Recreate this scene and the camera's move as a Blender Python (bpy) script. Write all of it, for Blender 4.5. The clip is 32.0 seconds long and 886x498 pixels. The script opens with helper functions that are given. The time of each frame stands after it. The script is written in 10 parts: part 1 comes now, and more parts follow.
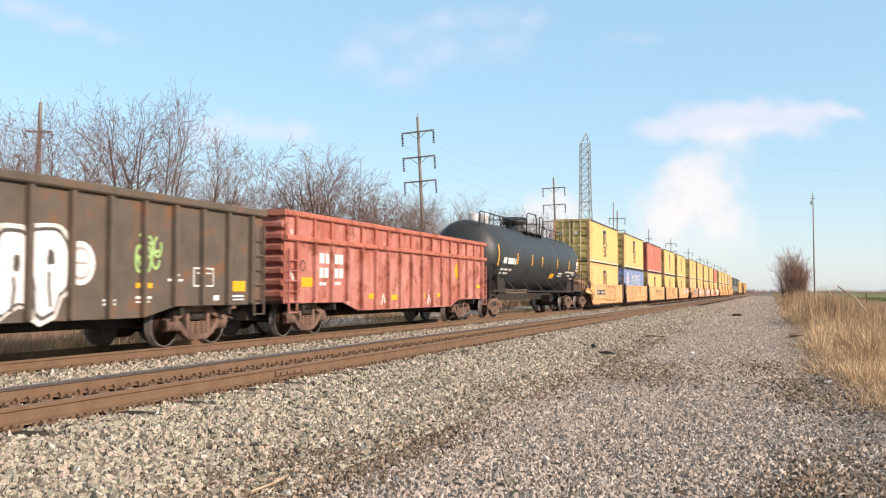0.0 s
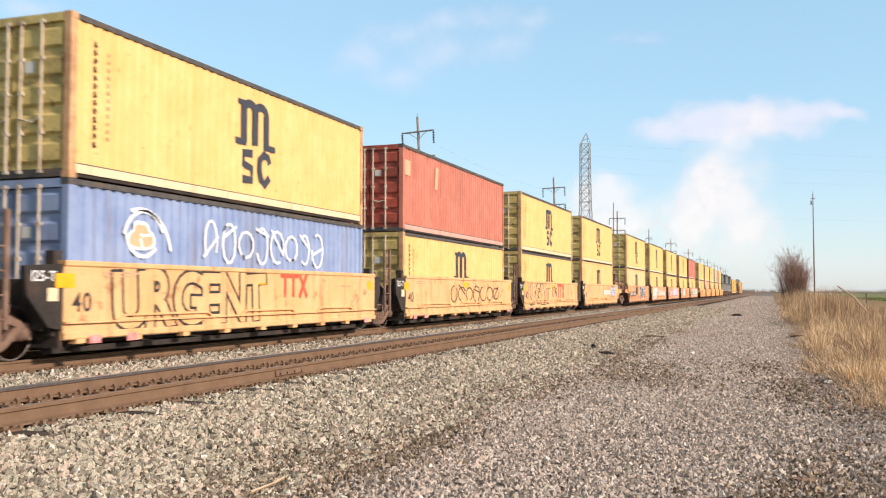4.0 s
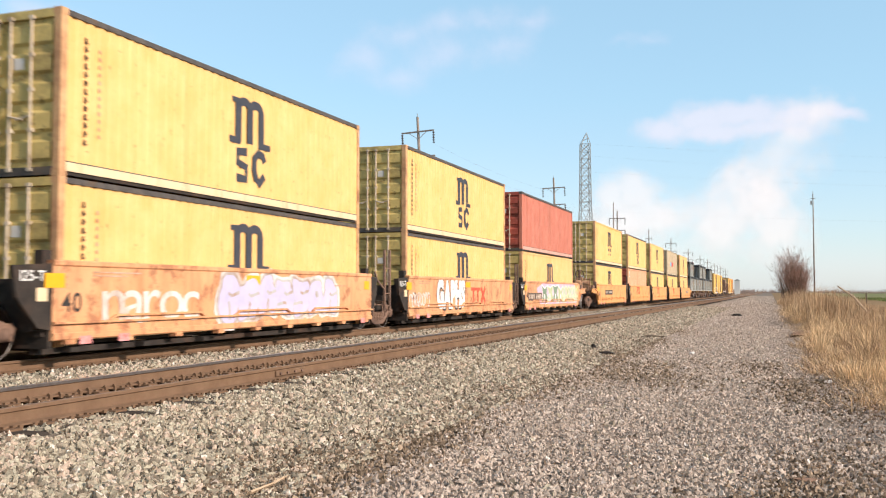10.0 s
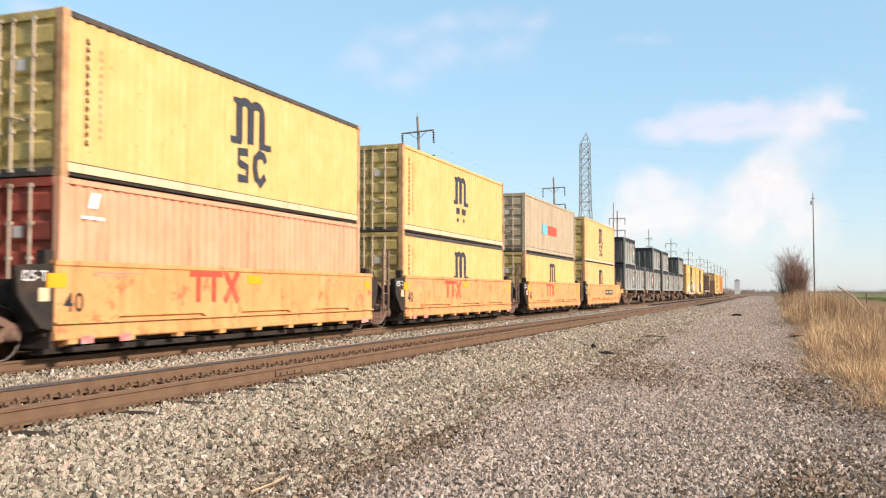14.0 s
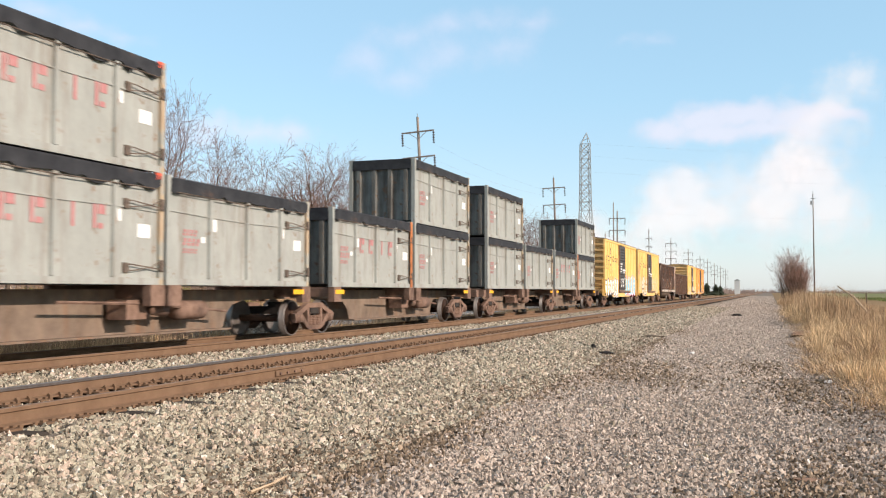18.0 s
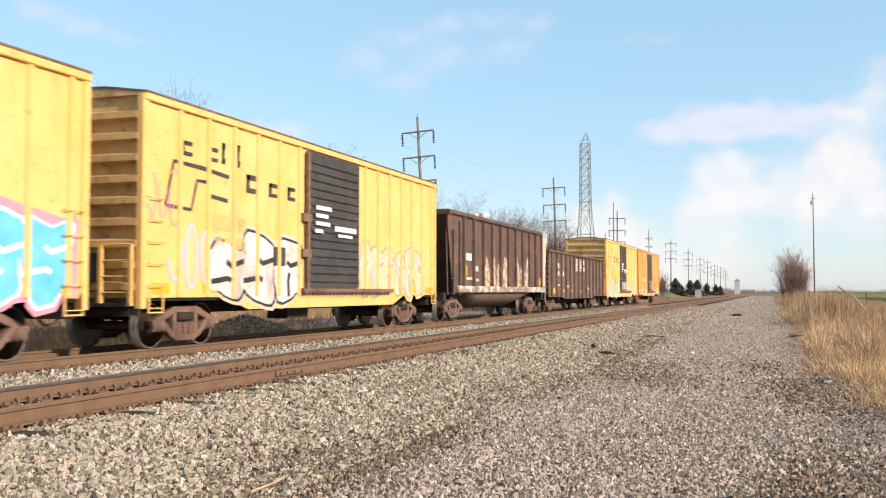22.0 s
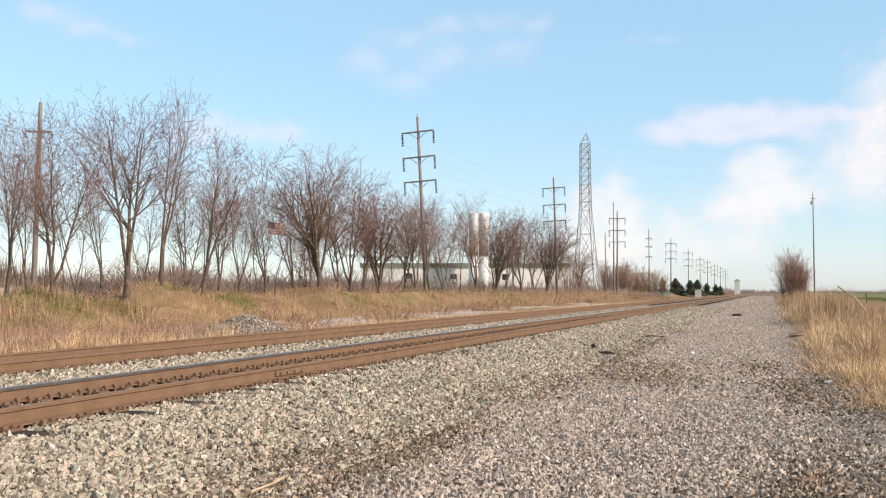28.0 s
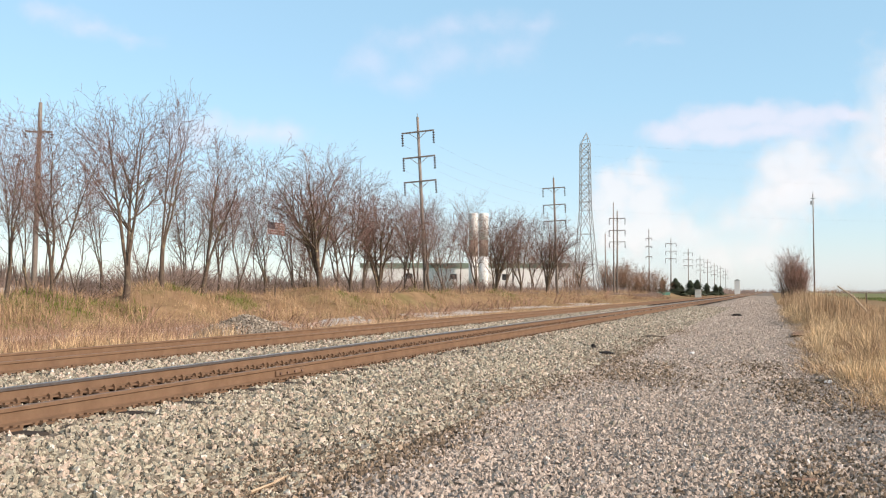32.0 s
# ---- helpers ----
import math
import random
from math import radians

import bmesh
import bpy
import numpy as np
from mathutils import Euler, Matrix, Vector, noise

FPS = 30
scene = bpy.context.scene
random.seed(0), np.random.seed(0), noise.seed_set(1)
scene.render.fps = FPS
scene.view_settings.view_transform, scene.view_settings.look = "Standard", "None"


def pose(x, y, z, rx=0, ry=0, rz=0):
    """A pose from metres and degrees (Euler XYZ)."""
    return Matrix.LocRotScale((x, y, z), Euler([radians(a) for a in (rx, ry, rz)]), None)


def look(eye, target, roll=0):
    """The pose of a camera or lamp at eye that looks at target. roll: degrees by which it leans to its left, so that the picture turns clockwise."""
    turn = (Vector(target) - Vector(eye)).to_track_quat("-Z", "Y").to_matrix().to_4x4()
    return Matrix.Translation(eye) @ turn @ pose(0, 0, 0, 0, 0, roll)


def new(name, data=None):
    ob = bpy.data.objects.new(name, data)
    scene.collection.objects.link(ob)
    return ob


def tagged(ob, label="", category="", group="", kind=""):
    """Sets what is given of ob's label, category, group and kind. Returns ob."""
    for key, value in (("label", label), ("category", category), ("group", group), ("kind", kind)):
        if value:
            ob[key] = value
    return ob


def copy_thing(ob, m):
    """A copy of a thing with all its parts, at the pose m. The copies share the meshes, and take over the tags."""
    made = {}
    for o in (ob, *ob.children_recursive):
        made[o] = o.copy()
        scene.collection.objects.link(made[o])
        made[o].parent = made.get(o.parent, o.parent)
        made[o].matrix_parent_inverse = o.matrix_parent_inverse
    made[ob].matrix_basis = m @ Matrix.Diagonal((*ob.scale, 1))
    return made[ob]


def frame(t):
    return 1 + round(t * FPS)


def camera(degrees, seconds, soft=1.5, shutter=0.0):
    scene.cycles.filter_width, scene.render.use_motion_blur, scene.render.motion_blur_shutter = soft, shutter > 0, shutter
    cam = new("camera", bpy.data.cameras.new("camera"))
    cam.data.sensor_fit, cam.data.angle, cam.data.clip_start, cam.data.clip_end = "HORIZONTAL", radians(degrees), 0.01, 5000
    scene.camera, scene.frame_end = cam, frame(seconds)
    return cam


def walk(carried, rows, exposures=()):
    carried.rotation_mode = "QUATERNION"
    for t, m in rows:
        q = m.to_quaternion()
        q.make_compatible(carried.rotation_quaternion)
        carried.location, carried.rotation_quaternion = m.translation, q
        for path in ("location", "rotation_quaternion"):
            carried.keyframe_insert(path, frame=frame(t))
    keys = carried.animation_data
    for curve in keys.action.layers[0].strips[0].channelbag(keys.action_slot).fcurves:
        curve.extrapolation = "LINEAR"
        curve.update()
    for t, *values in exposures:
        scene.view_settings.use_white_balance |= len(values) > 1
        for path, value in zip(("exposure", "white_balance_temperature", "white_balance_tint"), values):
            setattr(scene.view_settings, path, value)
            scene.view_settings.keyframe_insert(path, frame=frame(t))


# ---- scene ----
EYE_Z = 1.485
cam = camera(50.73, 32.0, soft=1.15, shutter=0.18)
walk(cam, [(0.0, pose(0, 0, EYE_Z, 92.616, 0, 19.313)), (32.0, pose(0, 0, EYE_Z, 92.616, 0, 19.313))],
     exposures=[(0.0, 0.21), (32.0, 0.21)])

# ---- light ----
SUN_AZ, SUN_EL = -11.0, 24.0      # degrees from +x towards +y, and above the horizon
world = bpy.data.worlds.new("sky")
world.use_nodes = True
scene.world = world
wt = world.node_tree
sky = wt.nodes.new("ShaderNodeTexSky")
sky.sky_type = "NISHITA"
sky.sun_disc = False
sky.sun_elevation = radians(SUN_EL)
sky.sun_rotation = radians(90 - SUN_AZ)
sky.altitude = 200
sky.air_density, sky.dust_density, sky.ozone_density = 1.0, 0.5, 1.0
bg = wt.nodes["Background"]
bg.inputs["Strength"].default_value = 0.15
haze = wt.nodes.new("ShaderNodeMix")      # thin winter haze over the clear sky
haze.data_type = "RGBA"
tint = wt.nodes.new("ShaderNodeMix")      # whiter towards the horizon
tint.data_type = "RGBA"
tint.inputs[6].default_value, tint.inputs[7].default_value = (3.72, 4.6, 5.85, 1), (3.0, 5.05, 6.5, 1)
up = wt.nodes.new("ShaderNodeSeparateXYZ")
rise = wt.nodes.new("ShaderNodeMapRange")
rise.inputs[1].default_value, rise.inputs[2].default_value = 0.0, 0.2
wt.links.new(wt.nodes.new("ShaderNodeTexCoord").outputs["Generated"], up.inputs[0])
wt.links.new(up.outputs[2], rise.inputs[0])
wt.links.new(rise.outputs[0], tint.inputs[0])
wt.links.new(tint.outputs[2], haze.inputs[7])
thin = wt.nodes.new("ShaderNodeMapRange")      # the haze thins out overhead
thin.inputs[1].default_value, thin.inputs[2].default_value = 0.33, 0.75
thin.inputs[3].default_value, thin.inputs[4].default_value = 0.5, 0.1
wt.links.new(up.outputs[2], thin.inputs[0])
wt.links.new(thin.outputs[0], haze.inputs[0])
wt.links.new(sky.outputs[0], haze.inputs[6])
veil = wt.nodes.new("ShaderNodeMix")      # white veil added overhead, out of view, to make the skylight less blue
veil.data_type = "RGBA"
veil.inputs[7].default_value = (3.9, 3.85, 3.8, 1)
high = wt.nodes.new("ShaderNodeMapRange")
high.inputs[1].default_value, high.inputs[2].default_value = 0.36, 0.8
high.inputs[3].default_value, high.inputs[4].default_value = 0.0, 0.7
wt.links.new(up.outputs[2], high.inputs[0])
wt.links.new(high.outputs[0], veil.inputs[0])
wt.links.new(haze.outputs[2], veil.inputs[6])
wt.links.new(veil.outputs[2], bg.inputs["Color"])
sun_data = bpy.data.lights.new("sun", "SUN")
sun_data.energy = 4.7
sun_data.angle = radians(0.6)
sun_data.color = (1.0, 0.83, 0.71)
sun = new("sun", sun_data)
ca, sa, ce, se = math.cos(radians(SUN_AZ)), math.sin(radians(SUN_AZ)), math.cos(radians(SUN_EL)), math.sin(radians(SUN_EL))
sun.matrix_world = look((60 * ca * ce, 60 * sa * ce, 60 * se), (0, 0, 0))

# ---- the plan ----
TRACK_A, TRACK_B = -7.83, -12.52     # centre lines of the near and the far track
RAIL_Z = 0.35


# ---- materials ----
def mat(name, c1, c2, scale=2.0, rough=0.75, metal=0.0, bump=0.15, bscale=35.0, stain=None, stain_amt=0.35,
        streak=False, each=0.0, sheen=0.2, stain_scale=1.2, patch=None, patch_amt=0.3, patch_scale=3.0):
    """Two tones mixed by noise at real size, an optional stain (runs down in streaks), and fine relief."""
    m = bpy.data.materials.new(name)
    m.use_nodes = True
    t = m.node_tree
    b = t.nodes["Principled BSDF"]
    co = t.nodes.new("ShaderNodeTexCoord")
    n1 = t.nodes.new("ShaderNodeTexNoise")
    n1.inputs["Scale"].default_value, n1.inputs["Detail"].default_value, n1.inputs["Roughness"].default_value = scale, 6, 0.65
    t.links.new(co.outputs["Object"], n1.inputs["Vector"])
    r1 = t.nodes.new("ShaderNodeValToRGB")
    r1.color_ramp.elements[0].position, r1.color_ramp.elements[1].position = 0.32, 0.68
    r1.color_ramp.elements[0].color, r1.color_ramp.elements[1].color = (*c1, 1), (*c2, 1)
    t.links.new(n1.outputs[0], r1.inputs[0])
    col = r1.outputs[0]
    if stain:
        mp = t.nodes.new("ShaderNodeMapping")
        mp.inputs["Scale"].default_value = (2.2, 2.2, 0.22) if streak else (1, 1, 1)
        t.links.new(co.outputs["Object"], mp.inputs[0])
        n2 = t.nodes.new("ShaderNodeTexNoise")
        n2.inputs["Scale"].default_value, n2.inputs["Detail"].default_value, n2.inputs["Roughness"].default_value = stain_scale, 8, 0.7
        t.links.new(mp.outputs[0], n2.inputs["Vector"])
        r2 = t.nodes.new("ShaderNodeValToRGB")
        r2.color_ramp.elements[0].position, r2.color_ramp.elements[1].position = 0.62 - 0.3 * stain_amt, 0.86 - 0.3 * stain_amt
        r2.color_ramp.elements[0].color, r2.color_ramp.elements[1].color = (0, 0, 0, 1), (1, 1, 1, 1)
        t.links.new(n2.outputs[0], r2.inputs[0])
        mx = t.nodes.new("ShaderNodeMix")
        mx.data_type = "RGBA"
        t.links.new(r2.outputs[0], mx.inputs[0])
        t.links.new(col, mx.inputs[6])
        mx.inputs[7].default_value = (*stain, 1)
        col = mx.outputs[2]
    if patch:
        n4 = t.nodes.new("ShaderNodeTexNoise")
        n4.inputs["Scale"].default_value, n4.inputs["Detail"].default_value, n4.inputs["Roughness"].default_value = patch_scale, 10, 0.72
        t.links.new(co.outputs["Object"], n4.inputs["Vector"])
        r4 = t.nodes.new("ShaderNodeValToRGB")
        r4.color_ramp.elements[0].position, r4.color_ramp.elements[1].position = 0.65 - 0.32 * patch_amt, 0.72 - 0.32 * patch_amt
        r4.color_ramp.elements[0].color, r4.color_ramp.elements[1].color = (0, 0, 0, 1), (0.85, 0.85, 0.85, 1)
        t.links.new(n4.outputs[0], r4.inputs[0])
        mp4 = t.nodes.new("ShaderNodeMix")
        mp4.data_type = "RGBA"
        t.links.new(r4.outputs[0], mp4.inputs[0])
        t.links.new(col, mp4.inputs[6])
        mp4.inputs[7].default_value = (*patch, 1)
        col = mp4.outputs[2]
    if each:
        oi = t.nodes.new("ShaderNodeObjectInfo")
        ge = t.nodes.new("ShaderNodeNewGeometry")
        ad = t.nodes.new("ShaderNodeMath")
        ad.operation = "ADD"
        t.links.new(oi.outputs["Random"], ad.inputs[0])
        t.links.new(ge.outputs["Random Per Island"], ad.inputs[1])
        fr = t.nodes.new("ShaderNodeMath")
        fr.operation = "FRACT"
        t.links.new(ad.outputs[0], fr.inputs[0])
        mr = t.nodes.new("ShaderNodeMapRange")
        mr.inputs[3].default_value, mr.inputs[4].default_value = 1 - each, 1 + each
        t.links.new(fr.outputs[0], mr.inputs[0])
        vm = t.nodes.new("ShaderNodeVectorMath")
        vm.operation = "SCALE"
        t.links.new(col, vm.inputs[0])
        t.links.new(mr.outputs[0], vm.inputs["Scale"])
        col = vm.outputs[0]
    t.links.new(col, b.inputs["Base Color"])
    b.inputs["Roughness"].default_value, b.inputs["Metallic"].default_value = rough, metal
    b.inputs["Specular IOR Level"].default_value = sheen
    if bump:
        n3 = t.nodes.new("ShaderNodeTexNoise")
        n3.inputs["Scale"].default_value, n3.inputs["Detail"].default_value = bscale, 5
        t.links.new(co.outputs["Object"], n3.inputs["Vector"])
        bp = t.nodes.new("ShaderNodeBump")
        bp.inputs["Strength"].default_value, bp.inputs["Distance"].default_value = bump, 0.02
        t.links.new(n3.outputs[0], bp.inputs["Height"])
        t.links.new(bp.outputs[0], b.inputs["Normal"])
    return m


RUST = (0.13, 0.055, 0.025)
M = {}
M["yellow"] = mat("container yellow paint", (0.74, 0.44, 0.152), (0.82, 0.525, 0.222), 1.5, 0.55, 0, 0.08, 12, (0.62, 0.37, 0.13), 0.25, True, patch=(0.45, 0.24, 0.09), patch_amt=0.16, patch_scale=7)
M["yellow_old"] = mat("faded container yellow", (0.72, 0.44, 0.2), (0.79, 0.52, 0.29), 1.2, 0.6, 0, 0.08, 12, (0.55, 0.32, 0.13), 0.3, True, patch=(0.45, 0.24, 0.09), patch_amt=0.16, patch_scale=5)
M["red"] = mat("container red paint", (0.48, 0.155, 0.105), (0.57, 0.22, 0.155), 1.5, 0.55, 0, 0.08, 12, (0.3, 0.12, 0.08), 0.3, True, patch=(0.34, 0.12, 0.08), patch_amt=0.15, patch_scale=5)
M["orange_box"] = mat("orange container paint", (0.72, 0.345, 0.2), (0.79, 0.42, 0.26), 1.3, 0.55, 0, 0.08, 12, (0.4, 0.16, 0.08), 0.25, True)
M["blue"] = mat("container blue paint", (0.21, 0.28, 0.46), (0.3, 0.37, 0.54), 1.5, 0.55, 0, 0.08, 12, (0.2, 0.16, 0.14), 0.3, True)
M["beige"] = mat("dull beige container paint", (0.46, 0.37, 0.25), (0.55, 0.45, 0.31), 1.4, 0.6, 0, 0.08, 12, (0.3, 0.22, 0.14), 0.3, True, patch=(0.36, 0.22, 0.12), patch_amt=0.12, patch_scale=6)
M["greybox"] = mat("pale grey container paint", (0.5, 0.5, 0.46), (0.6, 0.6, 0.55), 1.4, 0.6, 0, 0.08, 12, (0.3, 0.25, 0.2), 0.25, True)
# Olive base holds the shade on the door ends; stains and patches are grime.
M["door_old"] = mat("olive shaded grimy container end", (0.55, 0.42, 0.15), (0.68, 0.52, 0.2), 2.5, 0.6, 0, 0.15, 15, (0.2, 0.14, 0.06), 0.42, patch=(0.2, 0.13, 0.055), patch_amt=0.22, patch_scale=5)
M["door_red"] = mat("grimy red container end", (0.36, 0.065, 0.045), (0.48, 0.12, 0.08), 2.5, 0.65, 0, 0.15, 15, (0.12, 0.05, 0.035), 0.45)
M["rod"] = mat("weathered door gear", (0.5, 0.42, 0.32), (0.64, 0.55, 0.43), 6, 0.6, 0.0, 0.1, 40, RUST, 0.3)
M["rail_dark"] = mat("dark container rail", (0.06, 0.056, 0.055), (0.12, 0.105, 0.092), 4, 0.6, 0, 0.15, 20, (0.2, 0.12, 0.06), 0.25)
M["post_rust"] = mat("rusty faded corner post", (0.5, 0.27, 0.14), (0.66, 0.42, 0.22), 3, 0.65, 0, 0.12, 20, (0.24, 0.1, 0.05), 0.45)
M["cream"] = mat("cream rail stripe", (0.7, 0.53, 0.32), (0.77, 0.61, 0.41), 4, 0.6, 0, 0.1, 20, (0.4, 0.27, 0.14), 0.25, True)
M["logo_navy"] = mat("dark blue sign paint", (0.042, 0.047, 0.062), (0.065, 0.068, 0.08), 5, 0.6, 0, 0.05, 20)
M["well"] = mat("well car orange paint", (0.62, 0.305, 0.145), (0.72, 0.385, 0.2), 1.6, 0.6, 0, 0.1, 15, (0.45, 0.2, 0.1), 0.42, True, patch=(0.36, 0.16, 0.085), patch_amt=0.38, patch_scale=2.2)
M["well_tan"] = mat("tan orange well car paint", (0.67, 0.38, 0.165), (0.75, 0.46, 0.23), 1.6, 0.6, 0, 0.1, 15, (0.46, 0.22, 0.1), 0.4, True, patch=(0.4, 0.18, 0.08), patch_amt=0.26, patch_scale=2.2)
M["well_orange"] = mat("deep orange well car paint", (0.66, 0.315, 0.115), (0.74, 0.395, 0.165), 1.6, 0.6, 0, 0.1, 15, (0.5, 0.2, 0.07), 0.35, True, patch=(0.44, 0.17, 0.07), patch_amt=0.3, patch_scale=2.2)
M["yellow_warm"] = mat("warm container yellow", (0.75, 0.43, 0.16), (0.82, 0.51, 0.235), 1.5, 0.55, 0, 0.08, 12, (0.6, 0.33, 0.12), 0.3, True, patch=(0.5, 0.25, 0.1), patch_amt=0.18, patch_scale=6)
M["ghost"] = mat("peeling pale spray paint", (0.5, 0.45, 0.38), (0.66, 0.62, 0.55), 3, 0.75, 0, 0.05, 20, (0.4, 0.34, 0.3), 0.45, patch=(0.8, 0.52, 0.19), patch_amt=0.5, patch_scale=2.6)
M["wheel"] = mat("rusty wheel steel", (0.075, 0.042, 0.029), (0.13, 0.075, 0.05), 6, 0.75, 0.2, 0.25, 30, (0.05, 0.035, 0.03), 0.35)
M["tread"] = mat("worn tread steel", (0.2, 0.175, 0.155), (0.3, 0.27, 0.25), 6, 0.45, 0.6, 0.05, 30)
M["truck"] = mat("rusty cast truck steel", (0.16, 0.098, 0.07), (0.27, 0.175, 0.13), 5, 0.85, 0.1, 0.35, 25, (0.06, 0.04, 0.035), 0.4)
M["under"] = mat("black underframe grime", (0.025, 0.022, 0.02), (0.055, 0.045, 0.038), 3, 0.85, 0, 0.3, 20, (0.1, 0.055, 0.035), 0.3)
M["gear"] = mat("grimy rusted rods", (0.09, 0.072, 0.06), (0.2, 0.15, 0.115), 6, 0.8, 0.1, 0.1, 30)
M["trash_post"] = mat("tan rusted post paint", (0.4, 0.33, 0.23), (0.5, 0.43, 0.32), 4, 0.75, 0, 0.15, 30, (0.34, 0.2, 0.11), 0.35, True, patch=(0.3, 0.31, 0.28), patch_amt=0.5, patch_scale=2)
M["plate_bar"] = mat("dull pinkish stencil white", (0.55, 0.45, 0.36), (0.68, 0.58, 0.48), 5, 0.7, 0, 0.04, 20, (0.3, 0.22, 0.16), 0.3)
M["plate_brown"] = mat("brown painted number panel", (0.1, 0.072, 0.055), (0.15, 0.11, 0.085), 4, 0.75, 0, 0.05, 20, (0.3, 0.17, 0.09), 0.2)
M["red_pale"] = mat("faded pink red rail", (0.58, 0.31, 0.245), (0.66, 0.39, 0.32), 3, 0.6, 0, 0.08, 20, (0.4, 0.16, 0.11), 0.25, True)
M["gear_tan"] = mat("rusty tan brake gear", (0.36, 0.2, 0.12), (0.5, 0.31, 0.19), 4, 0.8, 0, 0.2, 25, (0.12, 0.065, 0.04), 0.5)
M["beam"] = mat("grimy brown beam paint", (0.13, 0.096, 0.072), (0.24, 0.18, 0.135), 2, 0.8, 0, 0.25, 20, (0.24, 0.12, 0.06), 0.36, True)
M["gon_brown"] = mat("weathered dark gondola paint", (0.092, 0.075, 0.058), (0.145, 0.115, 0.09), 1.6, 0.7, 0, 0.2, 14, (0.165, 0.1, 0.06), 0.36, True, patch=(0.19, 0.095, 0.05), patch_amt=0.3, patch_scale=1.6)
M["gon_red"] = mat("faded red gondola paint", (0.4, 0.13, 0.092), (0.55, 0.265, 0.22), 1.2, 0.75, 0, 0.25, 12, (0.3, 0.08, 0.05), 0.45, True, patch=(0.24, 0.075, 0.045), patch_amt=0.4, patch_scale=1.4)
M["gon_redtop"] = mat("rusty red rim paint", (0.44, 0.13, 0.085), (0.54, 0.2, 0.14), 2.0, 0.7, 0, 0.2, 14, (0.26, 0.08, 0.04), 0.4, patch=(0.24, 0.085, 0.05), patch_amt=0.4, patch_scale=3)
M["tank"] = mat("black tank paint", (0.024, 0.026, 0.026), (0.04, 0.042, 0.041), 1.0, 0.5, 0, 0.05, 6, (0.055, 0.05, 0.045), 0.3, True, sheen=0.5)
M["trash"] = mat("grey green waste box paint", (0.29, 0.3, 0.275), (0.365, 0.375, 0.345), 1.5, 0.65, 0, 0.12, 10, (0.2, 0.165, 0.13), 0.36, True, patch=(0.24, 0.17, 0.12), patch_amt=0.2, patch_scale=4)
M["trash_dark"] = mat("black cover sheet", (0.02, 0.021, 0.024), (0.045, 0.046, 0.05), 3, 0.7, 0, 0.35, 9, (0.14, 0.08, 0.05), 0.12)
# Base darker than the side paint for the ends' shadow; streaks are grime.
M["trash_end"] = mat("shaded grimy waste box end", (0.13, 0.135, 0.127), (0.21, 0.215, 0.2), 2, 0.7, 0, 0.2, 12, (0.05, 0.04, 0.032), 0.75, True, patch=(0.13, 0.08, 0.05), patch_amt=0.3, patch_scale=4)
M["boxcar"] = mat("boxcar yellow paint", (0.77, 0.475, 0.14), (0.84, 0.555, 0.215), 1.2, 0.6, 0, 0.1, 10, (0.5, 0.3, 0.09), 0.22, True, patch=(0.5, 0.28, 0.1), patch_amt=0.18, patch_scale=5)
M["boxcar_old"] = mat("faded boxcar orange", (0.7, 0.34, 0.09), (0.78, 0.44, 0.14), 1.2, 0.65, 0, 0.1, 10, (0.45, 0.18, 0.06), 0.5, True, patch=(0.38, 0.15, 0.06), patch_amt=0.33, patch_scale=2.4)
# End paint duller than the sides, with both shading and dirt in its tone.
M["boxend"] = mat("shaded grimy boxcar end paint", (0.62, 0.4, 0.17), (0.74, 0.5, 0.23), 1.5, 0.65, 0, 0.15, 12, (0.2, 0.11, 0.05), 0.3, patch=(0.26, 0.13, 0.06), patch_amt=0.25, patch_scale=3)
M["boxdoor"] = mat("black boxcar door", (0.045, 0.043, 0.042), (0.075, 0.07, 0.066), 2.5, 0.6, 0, 0.15, 14, (0.13, 0.1, 0.08), 0.3, True)
M["roof"] = mat("galvanised roof", (0.3, 0.25, 0.18), (0.42, 0.33, 0.22), 2, 0.6, 0.2, 0.2, 10, RUST, 0.45)
M["hopper"] = mat("rust brown tub paint", (0.1, 0.066, 0.052), (0.16, 0.108, 0.086), 1.0, 0.75, 0, 0.2, 12, (0.08, 0.06, 0.05), 0.4, True, patch=(0.22, 0.11, 0.065), patch_amt=0.36, patch_scale=1.4)
M["tubgrey"] = mat("scratched grey end paint", (0.4, 0.4, 0.4), (0.52, 0.5, 0.48), 2, 0.7, 0, 0.2, 12, (0.3, 0.17, 0.1), 0.5, patch=(0.36, 0.2, 0.12), patch_amt=0.3, patch_scale=4)
M["gon_rib"] = mat("rusty gondola ribs", (0.13, 0.077, 0.055), (0.21, 0.13, 0.095), 2, 0.8, 0, 0.2, 14, (0.08, 0.055, 0.042), 0.4, True, patch=(0.25, 0.13, 0.08), patch_amt=0.35, patch_scale=3)
M["gon_ns"] = mat("sooty brown gondola paint", (0.075, 0.056, 0.042), (0.14, 0.107, 0.083), 1.2, 0.75, 0, 0.2, 12, (0.225, 0.195, 0.155), 0.5, True, patch=(0.2, 0.1, 0.058), patch_amt=0.46, patch_scale=5)
M["peach"] = mat("peeling pale primer", (0.55, 0.37, 0.27), (0.7, 0.54, 0.43), 2.5, 0.75, 0, 0.2, 14, (0.36, 0.17, 0.1), 0.4, patch=(0.62, 0.6, 0.57), patch_amt=0.3, patch_scale=4)
